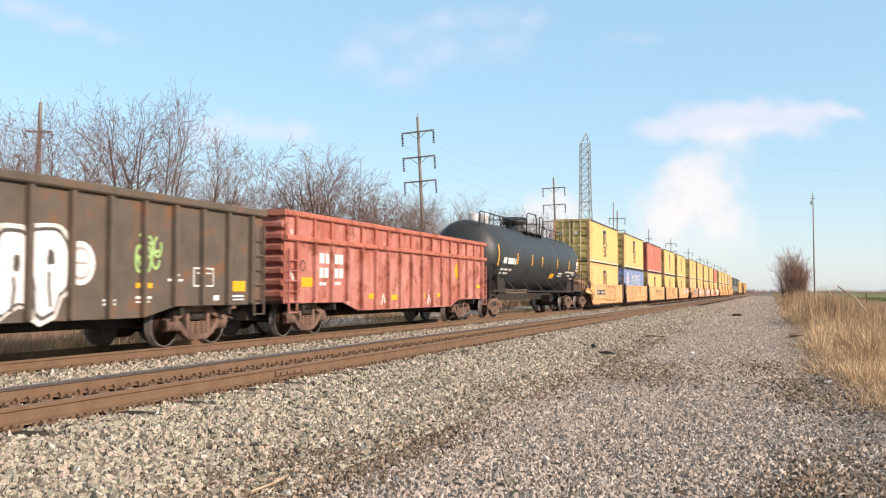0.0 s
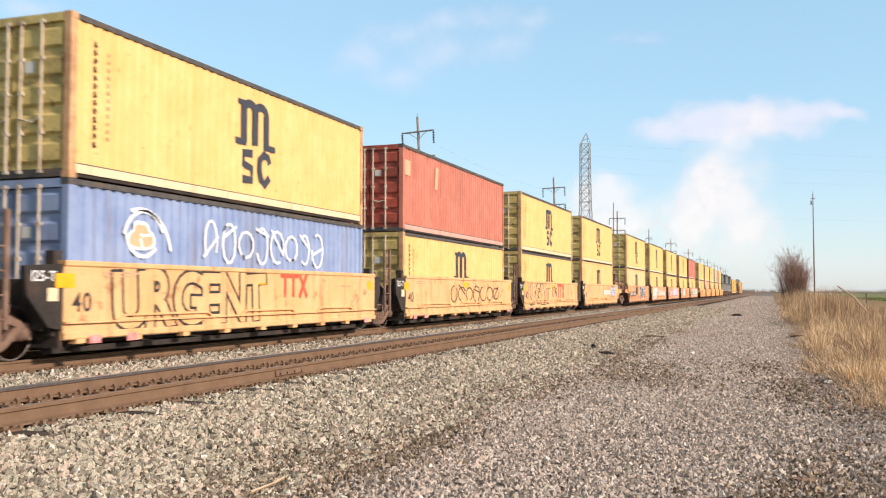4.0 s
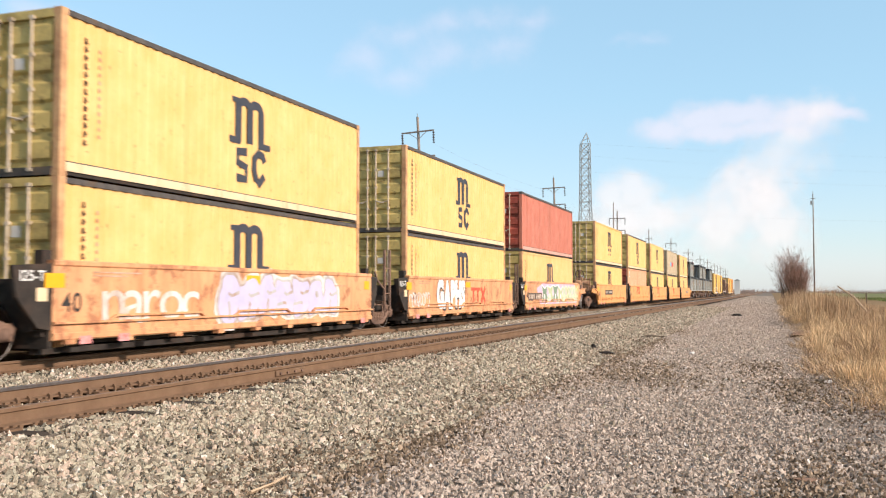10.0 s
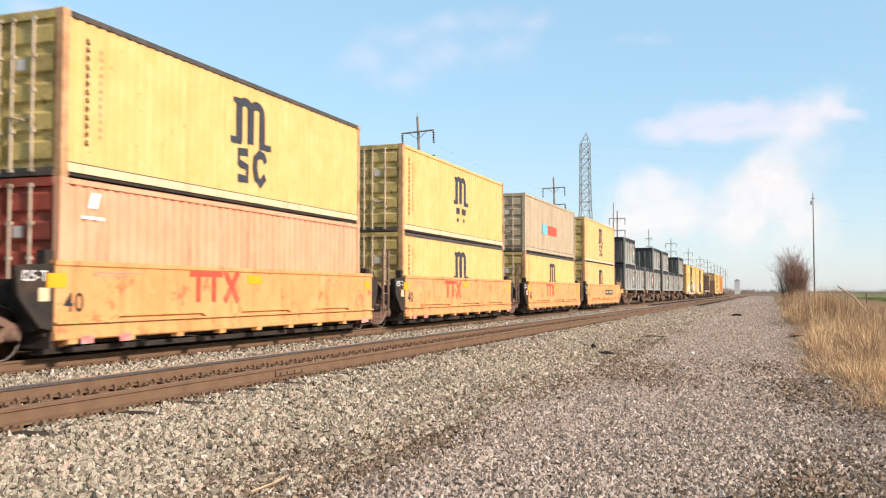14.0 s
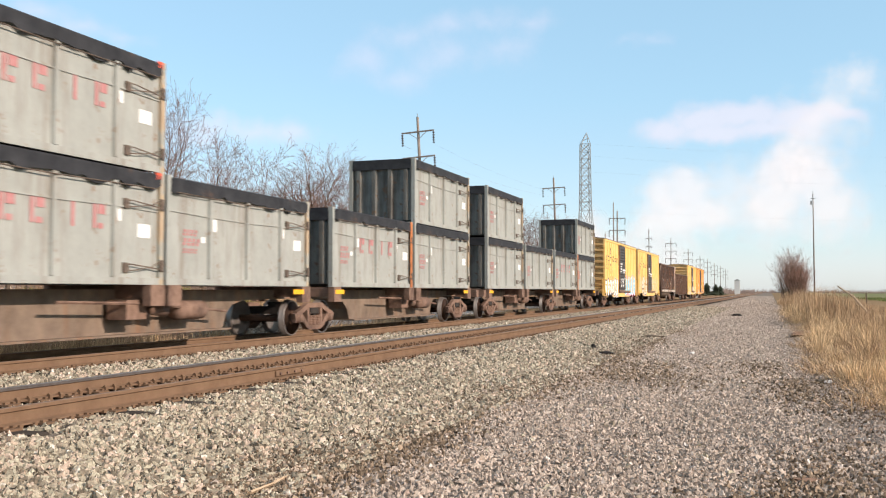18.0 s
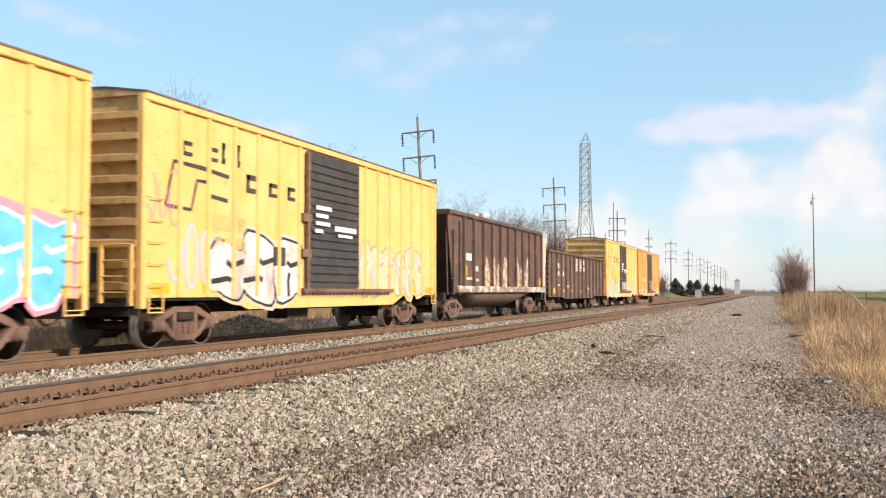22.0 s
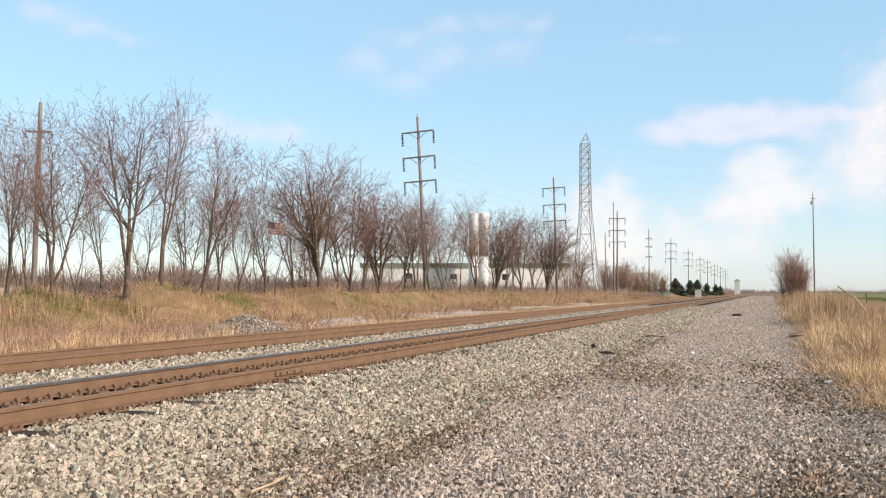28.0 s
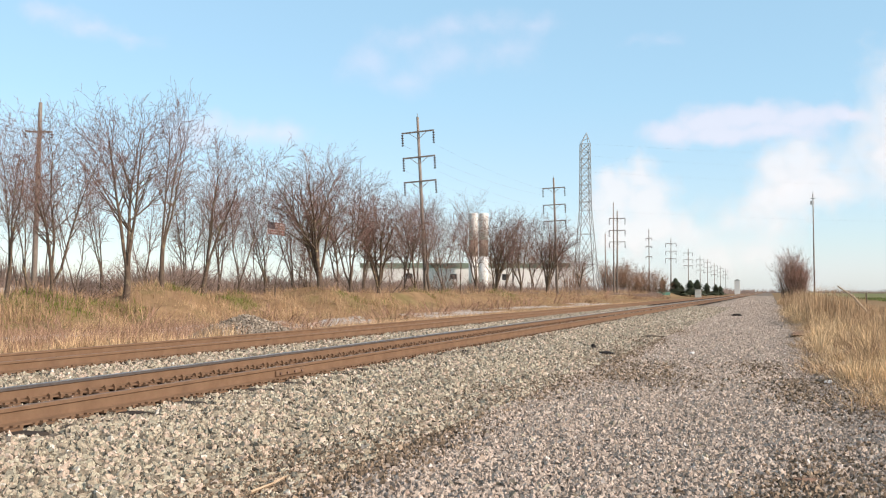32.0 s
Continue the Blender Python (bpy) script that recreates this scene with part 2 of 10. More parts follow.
M["scrape"] = mat("scraped bare paint", (0.6, 0.46, 0.34), (0.74, 0.62, 0.49), 2.5, 0.8, 0, 0.2, 14, (0.4, 0.22, 0.13), 0.4, patch=(0.2, 0.11, 0.07), patch_amt=0.55, patch_scale=3.5)
M["sill_worn"] = mat("scraped brown sill", (0.2, 0.14, 0.1), (0.36, 0.28, 0.22), 1.5, 0.75, 0, 0.2, 14, (0.12, 0.08, 0.06), 0.3, patch=(0.68, 0.62, 0.54), patch_amt=0.5, patch_scale=1.8)
M["white"] = mat("white sign paint", (0.74, 0.73, 0.7), (0.82, 0.81, 0.79), 3, 0.65, 0, 0.05, 20, (0.5, 0.43, 0.36), 0.2)
M["white_worn"] = mat("worn white paint", (0.62, 0.58, 0.53), (0.75, 0.72, 0.68), 3, 0.7, 0, 0.05, 20, (0.35, 0.24, 0.18), 0.5)
M["refl"] = mat("yellow reflector tape", (0.8, 0.37, 0.012), (0.86, 0.44, 0.03), 6, 0.45, 0, 0.02, 20)
M["redsign"] = mat("red sign paint", (0.6, 0.07, 0.04), (0.68, 0.12, 0.07), 4, 0.6, 0, 0.04, 20, (0.5, 0.25, 0.12), 0.3)
M["pinktape"] = mat("red and white tape", (0.62, 0.16, 0.14), (0.75, 0.4, 0.38), 9, 0.5, 0, 0, 20)
M["dullred"] = mat("dull red stencil paint", (0.4, 0.17, 0.165), (0.46, 0.24, 0.235), 8, 0.7, 0, 0.04, 20, (0.34, 0.28, 0.25), 0.4)
M["black"] = mat("black sign paint", (0.03, 0.028, 0.027), (0.05, 0.047, 0.045), 4, 0.6, 0, 0.05, 20)
M["green"] = mat("lime spray paint", (0.32, 0.5, 0.16), (0.42, 0.6, 0.24), 4, 0.6, 0, 0, 20)
M["greengraf"] = mat("sage green spray paint", (0.38, 0.42, 0.24), (0.52, 0.56, 0.35), 3, 0.6, 0, 0, 20)
M["pink"] = mat("pink spray paint", (0.75, 0.25, 0.33), (0.82, 0.33, 0.4), 3, 0.6, 0, 0, 20)
M["cyan"] = mat("blue spray paint", (0.1, 0.45, 0.72), (0.2, 0.58, 0.8), 2, 0.6, 0, 0, 20)
M["lilac"] = mat("lilac spray paint", (0.46, 0.44, 0.62), (0.56, 0.53, 0.7), 3, 0.6, 0, 0, 20)
M["mural_pink"] = mat("pale mauve spray paint", (0.64, 0.38, 0.5), (0.72, 0.48, 0.58), 2, 0.65, 0, 0, 20)
M["greendark"] = mat("dark green spray paint", (0.15, 0.22, 0.15), (0.24, 0.32, 0.22), 3, 0.6, 0, 0, 20)
M["limepale"] = mat("pale green spray paint", (0.4, 0.48, 0.36), (0.52, 0.58, 0.46), 3, 0.6, 0, 0, 20)
M["mural_yellow"] = mat("pale yellow spray paint", (0.74, 0.72, 0.42), (0.8, 0.78, 0.52), 3, 0.6, 0, 0, 20)
M["rustpaint"] = mat("bare rust patches", (0.36, 0.2, 0.12), (0.55, 0.36, 0.24), 7, 0.85, 0, 0.1, 30, (0.62, 0.52, 0.44), 0.35)
M["rail"] = mat("rusty rail side", (0.15, 0.09, 0.053), (0.2, 0.125, 0.077), 3, 0.85, 0, 0.15, 40, (0.14, 0.09, 0.06), 0.3)
M["railtop"] = mat("worn rail head", (0.3, 0.28, 0.27), (0.42, 0.39, 0.37), 8, 0.34, 0.9, 0.03, 60)
M["railhead"] = mat("dark rail head side", (0.1, 0.085, 0.078), (0.16, 0.135, 0.12), 8, 0.5, 0.4, 0.05, 60)
M["railtop_dull"] = mat("dull rail head", (0.17, 0.11, 0.075), (0.23, 0.155, 0.11), 8, 0.7, 0.1, 0.05, 60)
M["tie"] = mat("creosoted tie wood", (0.035, 0.028, 0.023), (0.08, 0.065, 0.052), 6, 0.9, 0, 0.4, 25, each=0.25)


def stone_mat(name, tones, bump=0.4):
    """Broken stone: every lump takes its own tone, with grain on it."""
    m = bpy.data.materials.new(name)
    m.use_nodes = True
    t = m.node_tree
    b = t.nodes["Principled BSDF"]
    ge = t.nodes.new("ShaderNodeNewGeometry")
    rp = t.nodes.new("ShaderNodeValToRGB")
    rp.color_ramp.interpolation = "CONSTANT"
    while len(rp.color_ramp.elements) < len(tones):
        rp.color_ramp.elements.new(0.5)
    for i, (p, c) in enumerate(tones):
        rp.color_ramp.elements[i].position = p
        rp.color_ramp.elements[i].color = (*c, 1)
    t.links.new(ge.outputs["Random Per Island"], rp.inputs[0])
    co = t.nodes.new("ShaderNodeTexCoord")
    no = t.nodes.new("ShaderNodeTexNoise")
    no.inputs["Scale"].default_value, no.inputs["Detail"].default_value = 45, 6
    t.links.new(co.outputs["Object"], no.inputs["Vector"])
    mr = t.nodes.new("ShaderNodeMapRange")
    mr.inputs[1].default_value, mr.inputs[2].default_value = 0.3, 0.7
    mr.inputs[3].default_value, mr.inputs[4].default_value = 0.62, 1.3
    t.links.new(no.outputs[0], mr.inputs[0])
    sc = t.nodes.new("ShaderNodeVectorMath")
    sc.operation = "SCALE"
    t.links.new(rp.outputs[0], sc.inputs[0])
    t.links.new(mr.outputs[0], sc.inputs["Scale"])
    t.links.new(sc.outputs[0], b.inputs["Base Color"])
    b.inputs["Roughness"].default_value = 0.95
    b.inputs["Specular IOR Level"].default_value = 0.05
    bp = t.nodes.new("ShaderNodeBump")
    bp.inputs["Strength"].default_value, bp.inputs["Distance"].default_value = bump, 0.01
    t.links.new(no.outputs[0], bp.inputs["Height"])
    t.links.new(bp.outputs[0], b.inputs["Normal"])
    return m


M["stone"] = stone_mat("ballast stone", [(0.0, (0.180, 0.152, 0.116)), (0.1, (0.275, 0.239, 0.183)), (0.3, (0.366, 0.329, 0.249)), (0.5, (0.418, 0.367, 0.279)), (0.66, (0.494, 0.395, 0.309)), (0.8, (0.446, 0.413, 0.318)), (0.93, (0.541, 0.446, 0.366)), (0.975, (0.627, 0.580, 0.494))])
M["stone_grey"] = stone_mat("grey path gravel", [(0.0, (0.295, 0.246, 0.204)), (0.16, (0.379, 0.320, 0.267)), (0.45, (0.453, 0.383, 0.321)), (0.72, (0.517, 0.440, 0.367)), (0.92, (0.566, 0.459, 0.387)), (0.98, (0.626, 0.566, 0.508))])
M["stone_dark"] = stone_mat("oily dark gravel", [(0.0, (0.135, 0.104, 0.074)), (0.4, (0.228, 0.175, 0.125)), (0.8, (0.352, 0.271, 0.194))])
M["wood_pole"] = mat("grey weathered pole wood", (0.2, 0.165, 0.14), (0.3, 0.26, 0.225), 5, 0.9, 0, 0.3, 30, (0.13, 0.1, 0.085), 0.35, True)
M["insulator"] = mat("brown insulators", (0.05, 0.035, 0.03), (0.08, 0.055, 0.045), 5, 0.35, 0, 0, 20)
M["steel"] = mat("galvanised lattice steel", (0.3, 0.3, 0.29), (0.38, 0.38, 0.37), 3, 0.55, 0.4, 0.05, 30)
M["wire"] = mat("aluminium wire", (0.25, 0.25, 0.26), (0.32, 0.32, 0.33), 3, 0.5, 0.5, 0, 30)
M["bark"] = mat("grey brown bark", (0.078, 0.056, 0.044), (0.155, 0.118, 0.09), 5, 0.95, 0, 0.4, 25, (0.33, 0.28, 0.15), 0.3, stain_scale=2.5, sheen=0.05)
M["twig"] = mat("reddish bare twigs", (0.16, 0.1, 0.084), (0.27, 0.175, 0.148), 2, 0.95, 0, 0, 25, each=0.3, sheen=0.05)
M["drygrass"] = mat("dry straw grass", (0.5, 0.33, 0.19), (0.7, 0.51, 0.33), 0.5, 0.95, 0, 0, 30, (0.32, 0.185, 0.105), 0.45, each=0.42, stain_scale=1.3, sheen=0.05)
M["vergegrass"] = mat("pinkish verge straw", (0.56, 0.39, 0.22), (0.78, 0.59, 0.37), 0.5, 0.95, 0, 0, 30, (0.24, 0.14, 0.08), 0.72, each=0.5, stain_scale=0.9, sheen=0.05)
M["strawpale"] = mat("bleached golden straw", (0.64, 0.45, 0.25), (0.8, 0.62, 0.39), 0.8, 0.95, 0, 0, 30, (0.36, 0.21, 0.11), 0.4, each=0.45, stain_scale=1.1, sheen=0.05)
M["bankgrass"] = mat("brown dead bank grass", (0.36, 0.245, 0.145), (0.64, 0.46, 0.275), 0.9, 0.95, 0, 0, 30, (0.17, 0.1, 0.06), 0.6, each=0.4, stain_scale=0.45, sheen=0.05)
M["greengrass"] = mat("winter green grass", (0.12, 0.15, 0.035), (0.2, 0.21, 0.06), 0.8, 0.95, 0, 0, 30, each=0.3, sheen=0.05)
M["field"] = mat("green winter wheat", (0.12, 0.155, 0.05), (0.17, 0.2, 0.075), 0.05, 0.95, 0, 0, 30, sheen=0.05)
M["brush"] = mat("dry red brown brush", (0.26, 0.16, 0.11), (0.38, 0.25, 0.18), 1, 0.95, 0, 0, 30, each=0.3, sheen=0.05)
# Dead leaves, toned dark to carry the shadow under the verge's edge too.
M["litterleaf"] = mat("dark dead leaves", (0.12, 0.075, 0.05), (0.3, 0.19, 0.12), 3, 0.9, 0, 0, 30, each=0.35, sheen=0.05)
M["weedstalk"] = mat("tan brown weed stalks", (0.34, 0.225, 0.13), (0.5, 0.36, 0.22), 1, 0.95, 0, 0, 30, (0.2, 0.115, 0.07), 0.4, each=0.4, stain_scale=0.8, sheen=0.05)
# Ballast grey with the heap's shadow put into its darker tones.
M["stone_heap_shaded"] = stone_mat("shadowed grey heap stone", [(0.0, (0.15, 0.126, 0.1)), (0.3, (0.23, 0.195, 0.155)), (0.6, (0.32, 0.275, 0.22)), (0.9, (0.42, 0.365, 0.3))])
M["scrubtwig"] = mat("grey brown scrub twigs", (0.2, 0.145, 0.12), (0.31, 0.235, 0.2), 1, 0.95, 0, 0, 30, each=0.3, sheen=0.05)
M["gon_scrawl"] = mat("faded grey spray", (0.17, 0.15, 0.13), (0.26, 0.235, 0.21), 4, 0.9, 0, 0.1, 20)
M["gon_scrawl_blue"] = mat("faded blue spray", (0.16, 0.17, 0.24), (0.27, 0.28, 0.36), 4, 0.9, 0, 0.1, 20)
M["flag_red"] = mat("faded red cloth", (0.34, 0.12, 0.1), (0.42, 0.17, 0.14), 2, 0.9, 0, 0, 20)
M["flag_white"] = mat("greyed white cloth", (0.5, 0.46, 0.44), (0.6, 0.56, 0.53), 2, 0.9, 0, 0, 20)
M["silo_band"] = mat("brown stained silo wall", (0.33, 0.25, 0.2), (0.45, 0.36, 0.29), 1, 0.9, 0, 0.1, 20)
M["twig_red"] = mat("reddish thicket twigs", (0.27, 0.16, 0.125), (0.4, 0.26, 0.2), 1, 0.95, 0, 0, 30, each=0.3)
# Wood tone lightened, so that distance haze is in the colour.
M["farwood"] = mat("haze-paled distant bare wood", (0.3, 0.225, 0.19), (0.4, 0.31, 0.265), 0.3, 0.95, 0, 0, 30, each=0.25, sheen=0.05)
M["conifer"] = mat("dark conifer needles", (0.07, 0.088, 0.055), (0.13, 0.15, 0.095), 1, 0.9, 0, 0, 30, each=0.3)
M["wallwhite"] = mat("white factory cladding", (0.66, 0.65, 0.62), (0.74, 0.73, 0.7), 0.2, 0.7, 0, 0.03, 5)
M["roofgreen"] = mat("dull green fascia", (0.16, 0.2, 0.15), (0.22, 0.25, 0.2), 0.3, 0.7, 0, 0.05, 5)
M["dark"] = mat("dark opening", (0.02, 0.02, 0.022), (0.04, 0.04, 0.042), 1, 0.6, 0, 0, 5)
M["netting"] = mat("green fence netting", (0.03, 0.1, 0.075), (0.05, 0.14, 0.1), 1, 0.8, 0, 0, 5)
M["rustbox"] = mat("rust orange post paint", (0.42, 0.15, 0.06), (0.5, 0.2, 0.08), 4, 0.75, 0, 0.2, 20, RUST, 0.4)
M["stick"] = mat("broken pale wood", (0.42, 0.3, 0.19), (0.55, 0.42, 0.29), 9, 0.9, 0, 0.3, 40)
M["rubber"] = mat("black scrap", (0.02, 0.018, 0.017), (0.04, 0.036, 0.033), 9, 0.8, 0, 0.3, 30)


# ---- mesh building ----
class Shape:
    """Collects vertices and faces; every shape of a part goes into one mesh."""

    def __init__(self):
        self.v, self.f, self.m = [], [], []
        self.slot = 0
        self.smooth = []
        self.round = False

    def add(self, verts, faces):
        o = len(self.v)
        self.v.extend(verts)
        for f in faces:
            self.f.append([i + o for i in f])
            self.m.append(self.slot)
            self.smooth.append(self.round)
        return self

    def box(self, x0, x1, y0, y1, z0, z1, c=0.0):
        """A box; c chamfers the four edges along y."""
        if c:
            prof = [(x0 + c, z0), (x1 - c, z0), (x1, z0 + c), (x1, z1 - c), (x1 - c, z1), (x0 + c, z1), (x0, z1 - c), (x0, z0 + c)]
            return self.prism(prof, y0, y1)
        v = [(x, y, z) for x in (x0, x1) for y in (y0, y1) for z in (z0, z1)]
        return self.add(v, [(0, 1, 3, 2), (4, 6, 7, 5), (0, 4, 5, 1), (2, 3, 7, 6), (0, 2, 6, 4), (1, 5, 7, 3)])

    def prism(self, prof, a0, a1, axis="y"):
        """A closed profile drawn along an axis. axis y: (x, z); x: (y, z); z: (x, y)."""
        n = len(prof)
        put = {"y": lambda p, a: (p[0], a, p[1]), "x": lambda p, a: (a, p[0], p[1]), "z": lambda p, a: (p[0], p[1], a)}[axis]
        v = [put(p, a0) for p in prof] + [put(p, a1) for p in prof]
        f = [(i, (i + 1) % n, n + (i + 1) % n, n + i) for i in range(n)]
        f += [tuple(range(n - 1, -1, -1)), tuple(range(n, 2 * n))]
        return self.add(v, f)

    def strip(self, pts, width, a0, a1, axis="x"):
        """A bent bar: an open line of (y, z) with a width, drawn along x from a0 to a1."""
        P = [Vector((p[0], p[1], 0)) for p in pts]
        L, R = [], []
        for i, p in enumerate(P):
            d = (P[min(i + 1, len(P) - 1)] - P[max(i - 1, 0)]).normalized()
            q = Vector((-d.y, d.x, 0)) * width / 2
            L.append(p + q), R.append(p - q)
        n = len(P)
        put = {"x": lambda p, a: (a, p.x, p.y), "y": lambda p, a: (p.x, a, p.y), "z": lambda p, a: (p.x, p.y, a)}[axis]
        v = [put(p, a0) for p in L] + [put(p, a0) for p in R] + [put(p, a1) for p in L] + [put(p, a1) for p in R]
        f = []
        for i in range(n - 1):
            f += [(i, i + 1, n + i + 1, n + i), (2 * n + i, 3 * n + i, 3 * n + i + 1, 2 * n + i + 1),
                  (i, 2 * n + i, 2 * n + i + 1, i + 1), (n + i, n + i + 1, 3 * n + i + 1, 3 * n + i)]
        f += [(0, n, 3 * n, 2 * n), (n - 1, 3 * n - 1, 4 * n - 1, 2 * n - 1)]
        return self.add(v, f)

    def tube(self, pts, r, seg=6, r1=None, caps=True):
        """A round bar along a line of points."""
        P = [Vector(p) for p in pts]
        n = len(P)
        v, f = [], []
        up = None
        for i, p in enumerate(P):
            d = (P[min(i + 1, n - 1)] - P[max(i - 1, 0)]).normalized()
            if up is None:
                up = Vector((0, 0, 1)) if abs(d.z) < 0.9 else Vector((1, 0, 0))
            s = d.cross(up).normalized()
            u = s.cross(d).normalized()
            up = u
            rr = r if r1 is None else r + (r1 - r) * i / max(1, n - 1)
            for k in range(seg):
                a = 2 * math.pi * k / seg
                v.append(tuple(p + s * (rr * math.cos(a)) + u * (rr * math.sin(a))))
        for i in range(n - 1):
            for k in range(seg):
                f.append((i * seg + k, i * seg + (k + 1) % seg, (i + 1) * seg + (k + 1) % seg, (i + 1) * seg + k))
        if caps:
            f += [tuple(range(seg - 1, -1, -1)), tuple(range((n - 1) * seg, n * seg))]
        return self.add(v, f)

    def lathe(self, prof, centre, axis="x", seg=24):
        """A turned shape: (along, radius) pairs round an axis through the centre."""
        cx, cy, cz = centre
        v, f = [], []
        n = len(prof)
        for a, r in prof:
            for k in range(seg):
                c, s = math.cos(2 * math.pi * k / seg) * r, math.sin(2 * math.pi * k / seg) * r
                v.append({"x": (cx + a, cy + c, cz + s), "y": (cx + c, cy + a, cz + s), "z": (cx + c, cy + s, cz + a)}[axis])
        for i in range(n - 1):
            for k in range(seg):
                f.append((i * seg + k, i * seg + (k + 1) % seg, (i + 1) * seg + (k + 1) % seg, (i + 1) * seg + k))
        f += [tuple(range(seg - 1, -1, -1)), tuple(range((n - 1) * seg, n * seg))]
        return self.add(v, f)

    def mesh(self, name, mats):
        me = bpy.data.meshes.new(name)
        me.from_pydata(self.v, [], self.f)
        for m in (mats if isinstance(mats, (list, tuple)) else [mats]):
            me.materials.append(m)
        me.polygons.foreach_set("material_index", self.m)
        me.polygons.foreach_set("use_smooth", self.smooth)
        bm = bmesh.new()
        bm.from_mesh(me)
        bmesh.ops.recalc_face_normals(bm, faces=bm.faces)
        bm.to_mesh(me)
        bm.free()
        return me


MESHES = {}


def part(name, shape, material, parent, label="", at=None):
    """Links a shape (or a finished mesh) as one mesh object under a thing or a part."""
    me = shape.mesh(name, material) if isinstance(shape, Shape) else shape
    ob = new(name, me)
    ob.parent = parent
    if at is not None:
        ob.matrix_basis = at if isinstance(at, Matrix) else Matrix.Translation(at)
    if label:
        ob["label"] = label
    return ob


def thing(name, label, category, group="", kind=""):
    return tagged(new(name), label, category, group, kind)


def one(name, shape, material, label, category="", group="", kind=""):
    """A thing of a single mesh."""
    me = shape.mesh(name, material) if isinstance(shape, Shape) else shape
    return tagged(new(name, me), label, category, group, kind)


# ---- letters of the built-in font, drawn up once ----
GLYPHS = {}


def glyph(ch, fat):
    """The flat faces of one letter of the built-in font, swollen by fat."""
    if (ch, fat) not in GLYPHS:
        cu = bpy.data.curves.new("figures", "FONT")
        cu.body, cu.size, cu.offset, cu.resolution_u = ch, 1.0, fat, 4
        tmp = bpy.data.objects.new("figures", cu)
        scene.collection.objects.link(tmp)
        me = bpy.data.meshes.new_from_object(tmp.evaluated_get(bpy.context.evaluated_depsgraph_get()))
        bpy.data.objects.remove(tmp)
        GLYPHS[ch, fat] = [(v.co.x, v.co.y) for v in me.vertices], [tuple(f.vertices) for f in me.polygons]
        bpy.data.meshes.remove(me)
    return GLYPHS[ch, fat]


for ch in "UrgentURGENTBoRSAnoyGAPHSac0145-2A":
    for fat in (0.012, 0.03, 0.035, 0.045, 0.07, 0.075, 0.08, 0.09, 0.095, 0.1):
        glyph(ch, fat)


# ---- ground ----
def ground_z(x, y):
    """Height of the ground: path, near track bed, bed between the tracks, ditch, wavy bank with trees, verge."""
    pts = [(-400, 0.1), (-70, 0.2), (-40, 0.5), (-33, 1.0), (-30, 1.22), (-28.6, 1.1), (-26.6, 0.42), (-25.2, 0.02), (-23, -0.15), (-18.5, -0.2), (-16.0, 0.0), (-14.4, 0.1), (-13.9, 0.11), (-5.95, 0.11), (-5.4, 0.085),
           (-4.0, 0.0), (0.7, 0.0), (1.8, 0.12), (5.0, 0.3), (12, 0.25), (60, 0.1), (400, 0.0)]
    z = np.interp(x, [p[0] for p in pts], [p[1] for p in pts])
    k = np.clip((-24.0 - x) / 3.5, 0, 1) * np.clip((60 + x) / 20, 0, 1)
    z = z + k * (0.22 * np.sin(y * 0.33 + 0.6) + 0.27 * np.sin(y * 0.71 + x * 0.5) + 0.24 * np.sin(y * 1.5 - 1.1 * x) * np.sin(x * 0.9 + y * 0.4))
    return z


def ground_sheet():
    xs = sorted(set([round(v, 2) for v in np.concatenate([np.arange(-36, 8.01, 0.4), -np.geomspace(36, 3500, 26), np.geomspace(8, 3500, 26)])]))
    ys = sorted(set([round(v, 2) for v in np.concatenate([np.arange(-12, 60, 0.8), np.geomspace(60, 4200, 40), -np.geomspace(12, 600, 12)])]))
    v = []
    for y in ys:
        for x in xs:
            z = float(ground_z(x, y))
            if -24 < x < -14.5 or x > 2:
                z += 0.16 * noise.noise((x * 0.35, y * 0.22, 3.0)) * (1 if abs(x) < 200 else 0)
            elif x > -5.2:
                z += 0.025 * noise.noise((x * 0.9, y * 0.6, 1.0))
            v.append((x, y, z))
    n = len(xs)
    f = [(j * n + i, j * n + i + 1, (j + 1) * n + i + 1, (j + 1) * n + i) for j in range(len(ys) - 1) for i in range(n - 1)]
    me = bpy.data.meshes.new("ground")
    me.from_pydata(v, [], f)
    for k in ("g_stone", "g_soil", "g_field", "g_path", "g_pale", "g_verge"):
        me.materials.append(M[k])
    idx = []
    for j in range(len(ys) - 1):
        for i in range(n - 1):
            x, y = (xs[i] + xs[i + 1]) / 2, (ys[j] + ys[j + 1]) / 2
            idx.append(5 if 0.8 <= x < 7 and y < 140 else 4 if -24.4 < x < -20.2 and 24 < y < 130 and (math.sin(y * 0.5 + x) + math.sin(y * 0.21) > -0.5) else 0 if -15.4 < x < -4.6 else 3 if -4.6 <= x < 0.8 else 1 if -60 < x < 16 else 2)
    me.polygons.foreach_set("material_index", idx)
    me.polygons.foreach_set("use_smooth", [True] * len(f))
    return tagged(new("ground", me), "gravel track bed and path between dry grass banks", "ground", kind="structure")


M["g_stone"] = mat("ballast bed", (0.12, 0.1, 0.078), (0.3, 0.25, 0.2), 26, 0.95, 0, 1.0, 28, (0.12, 0.1, 0.09), 0.3, stain_scale=0.5, sheen=0.05)
# Path bed toned darker than its stones, to stand for shadow in the gaps.
M["g_path"] = mat("fine gravel path with shaded gaps", (0.13, 0.11, 0.088), (0.3, 0.255, 0.205), 38, 0.95, 0, 1.0, 34, (0.15, 0.135, 0.12), 0.3, stain_scale=0.35, sheen=0.05)
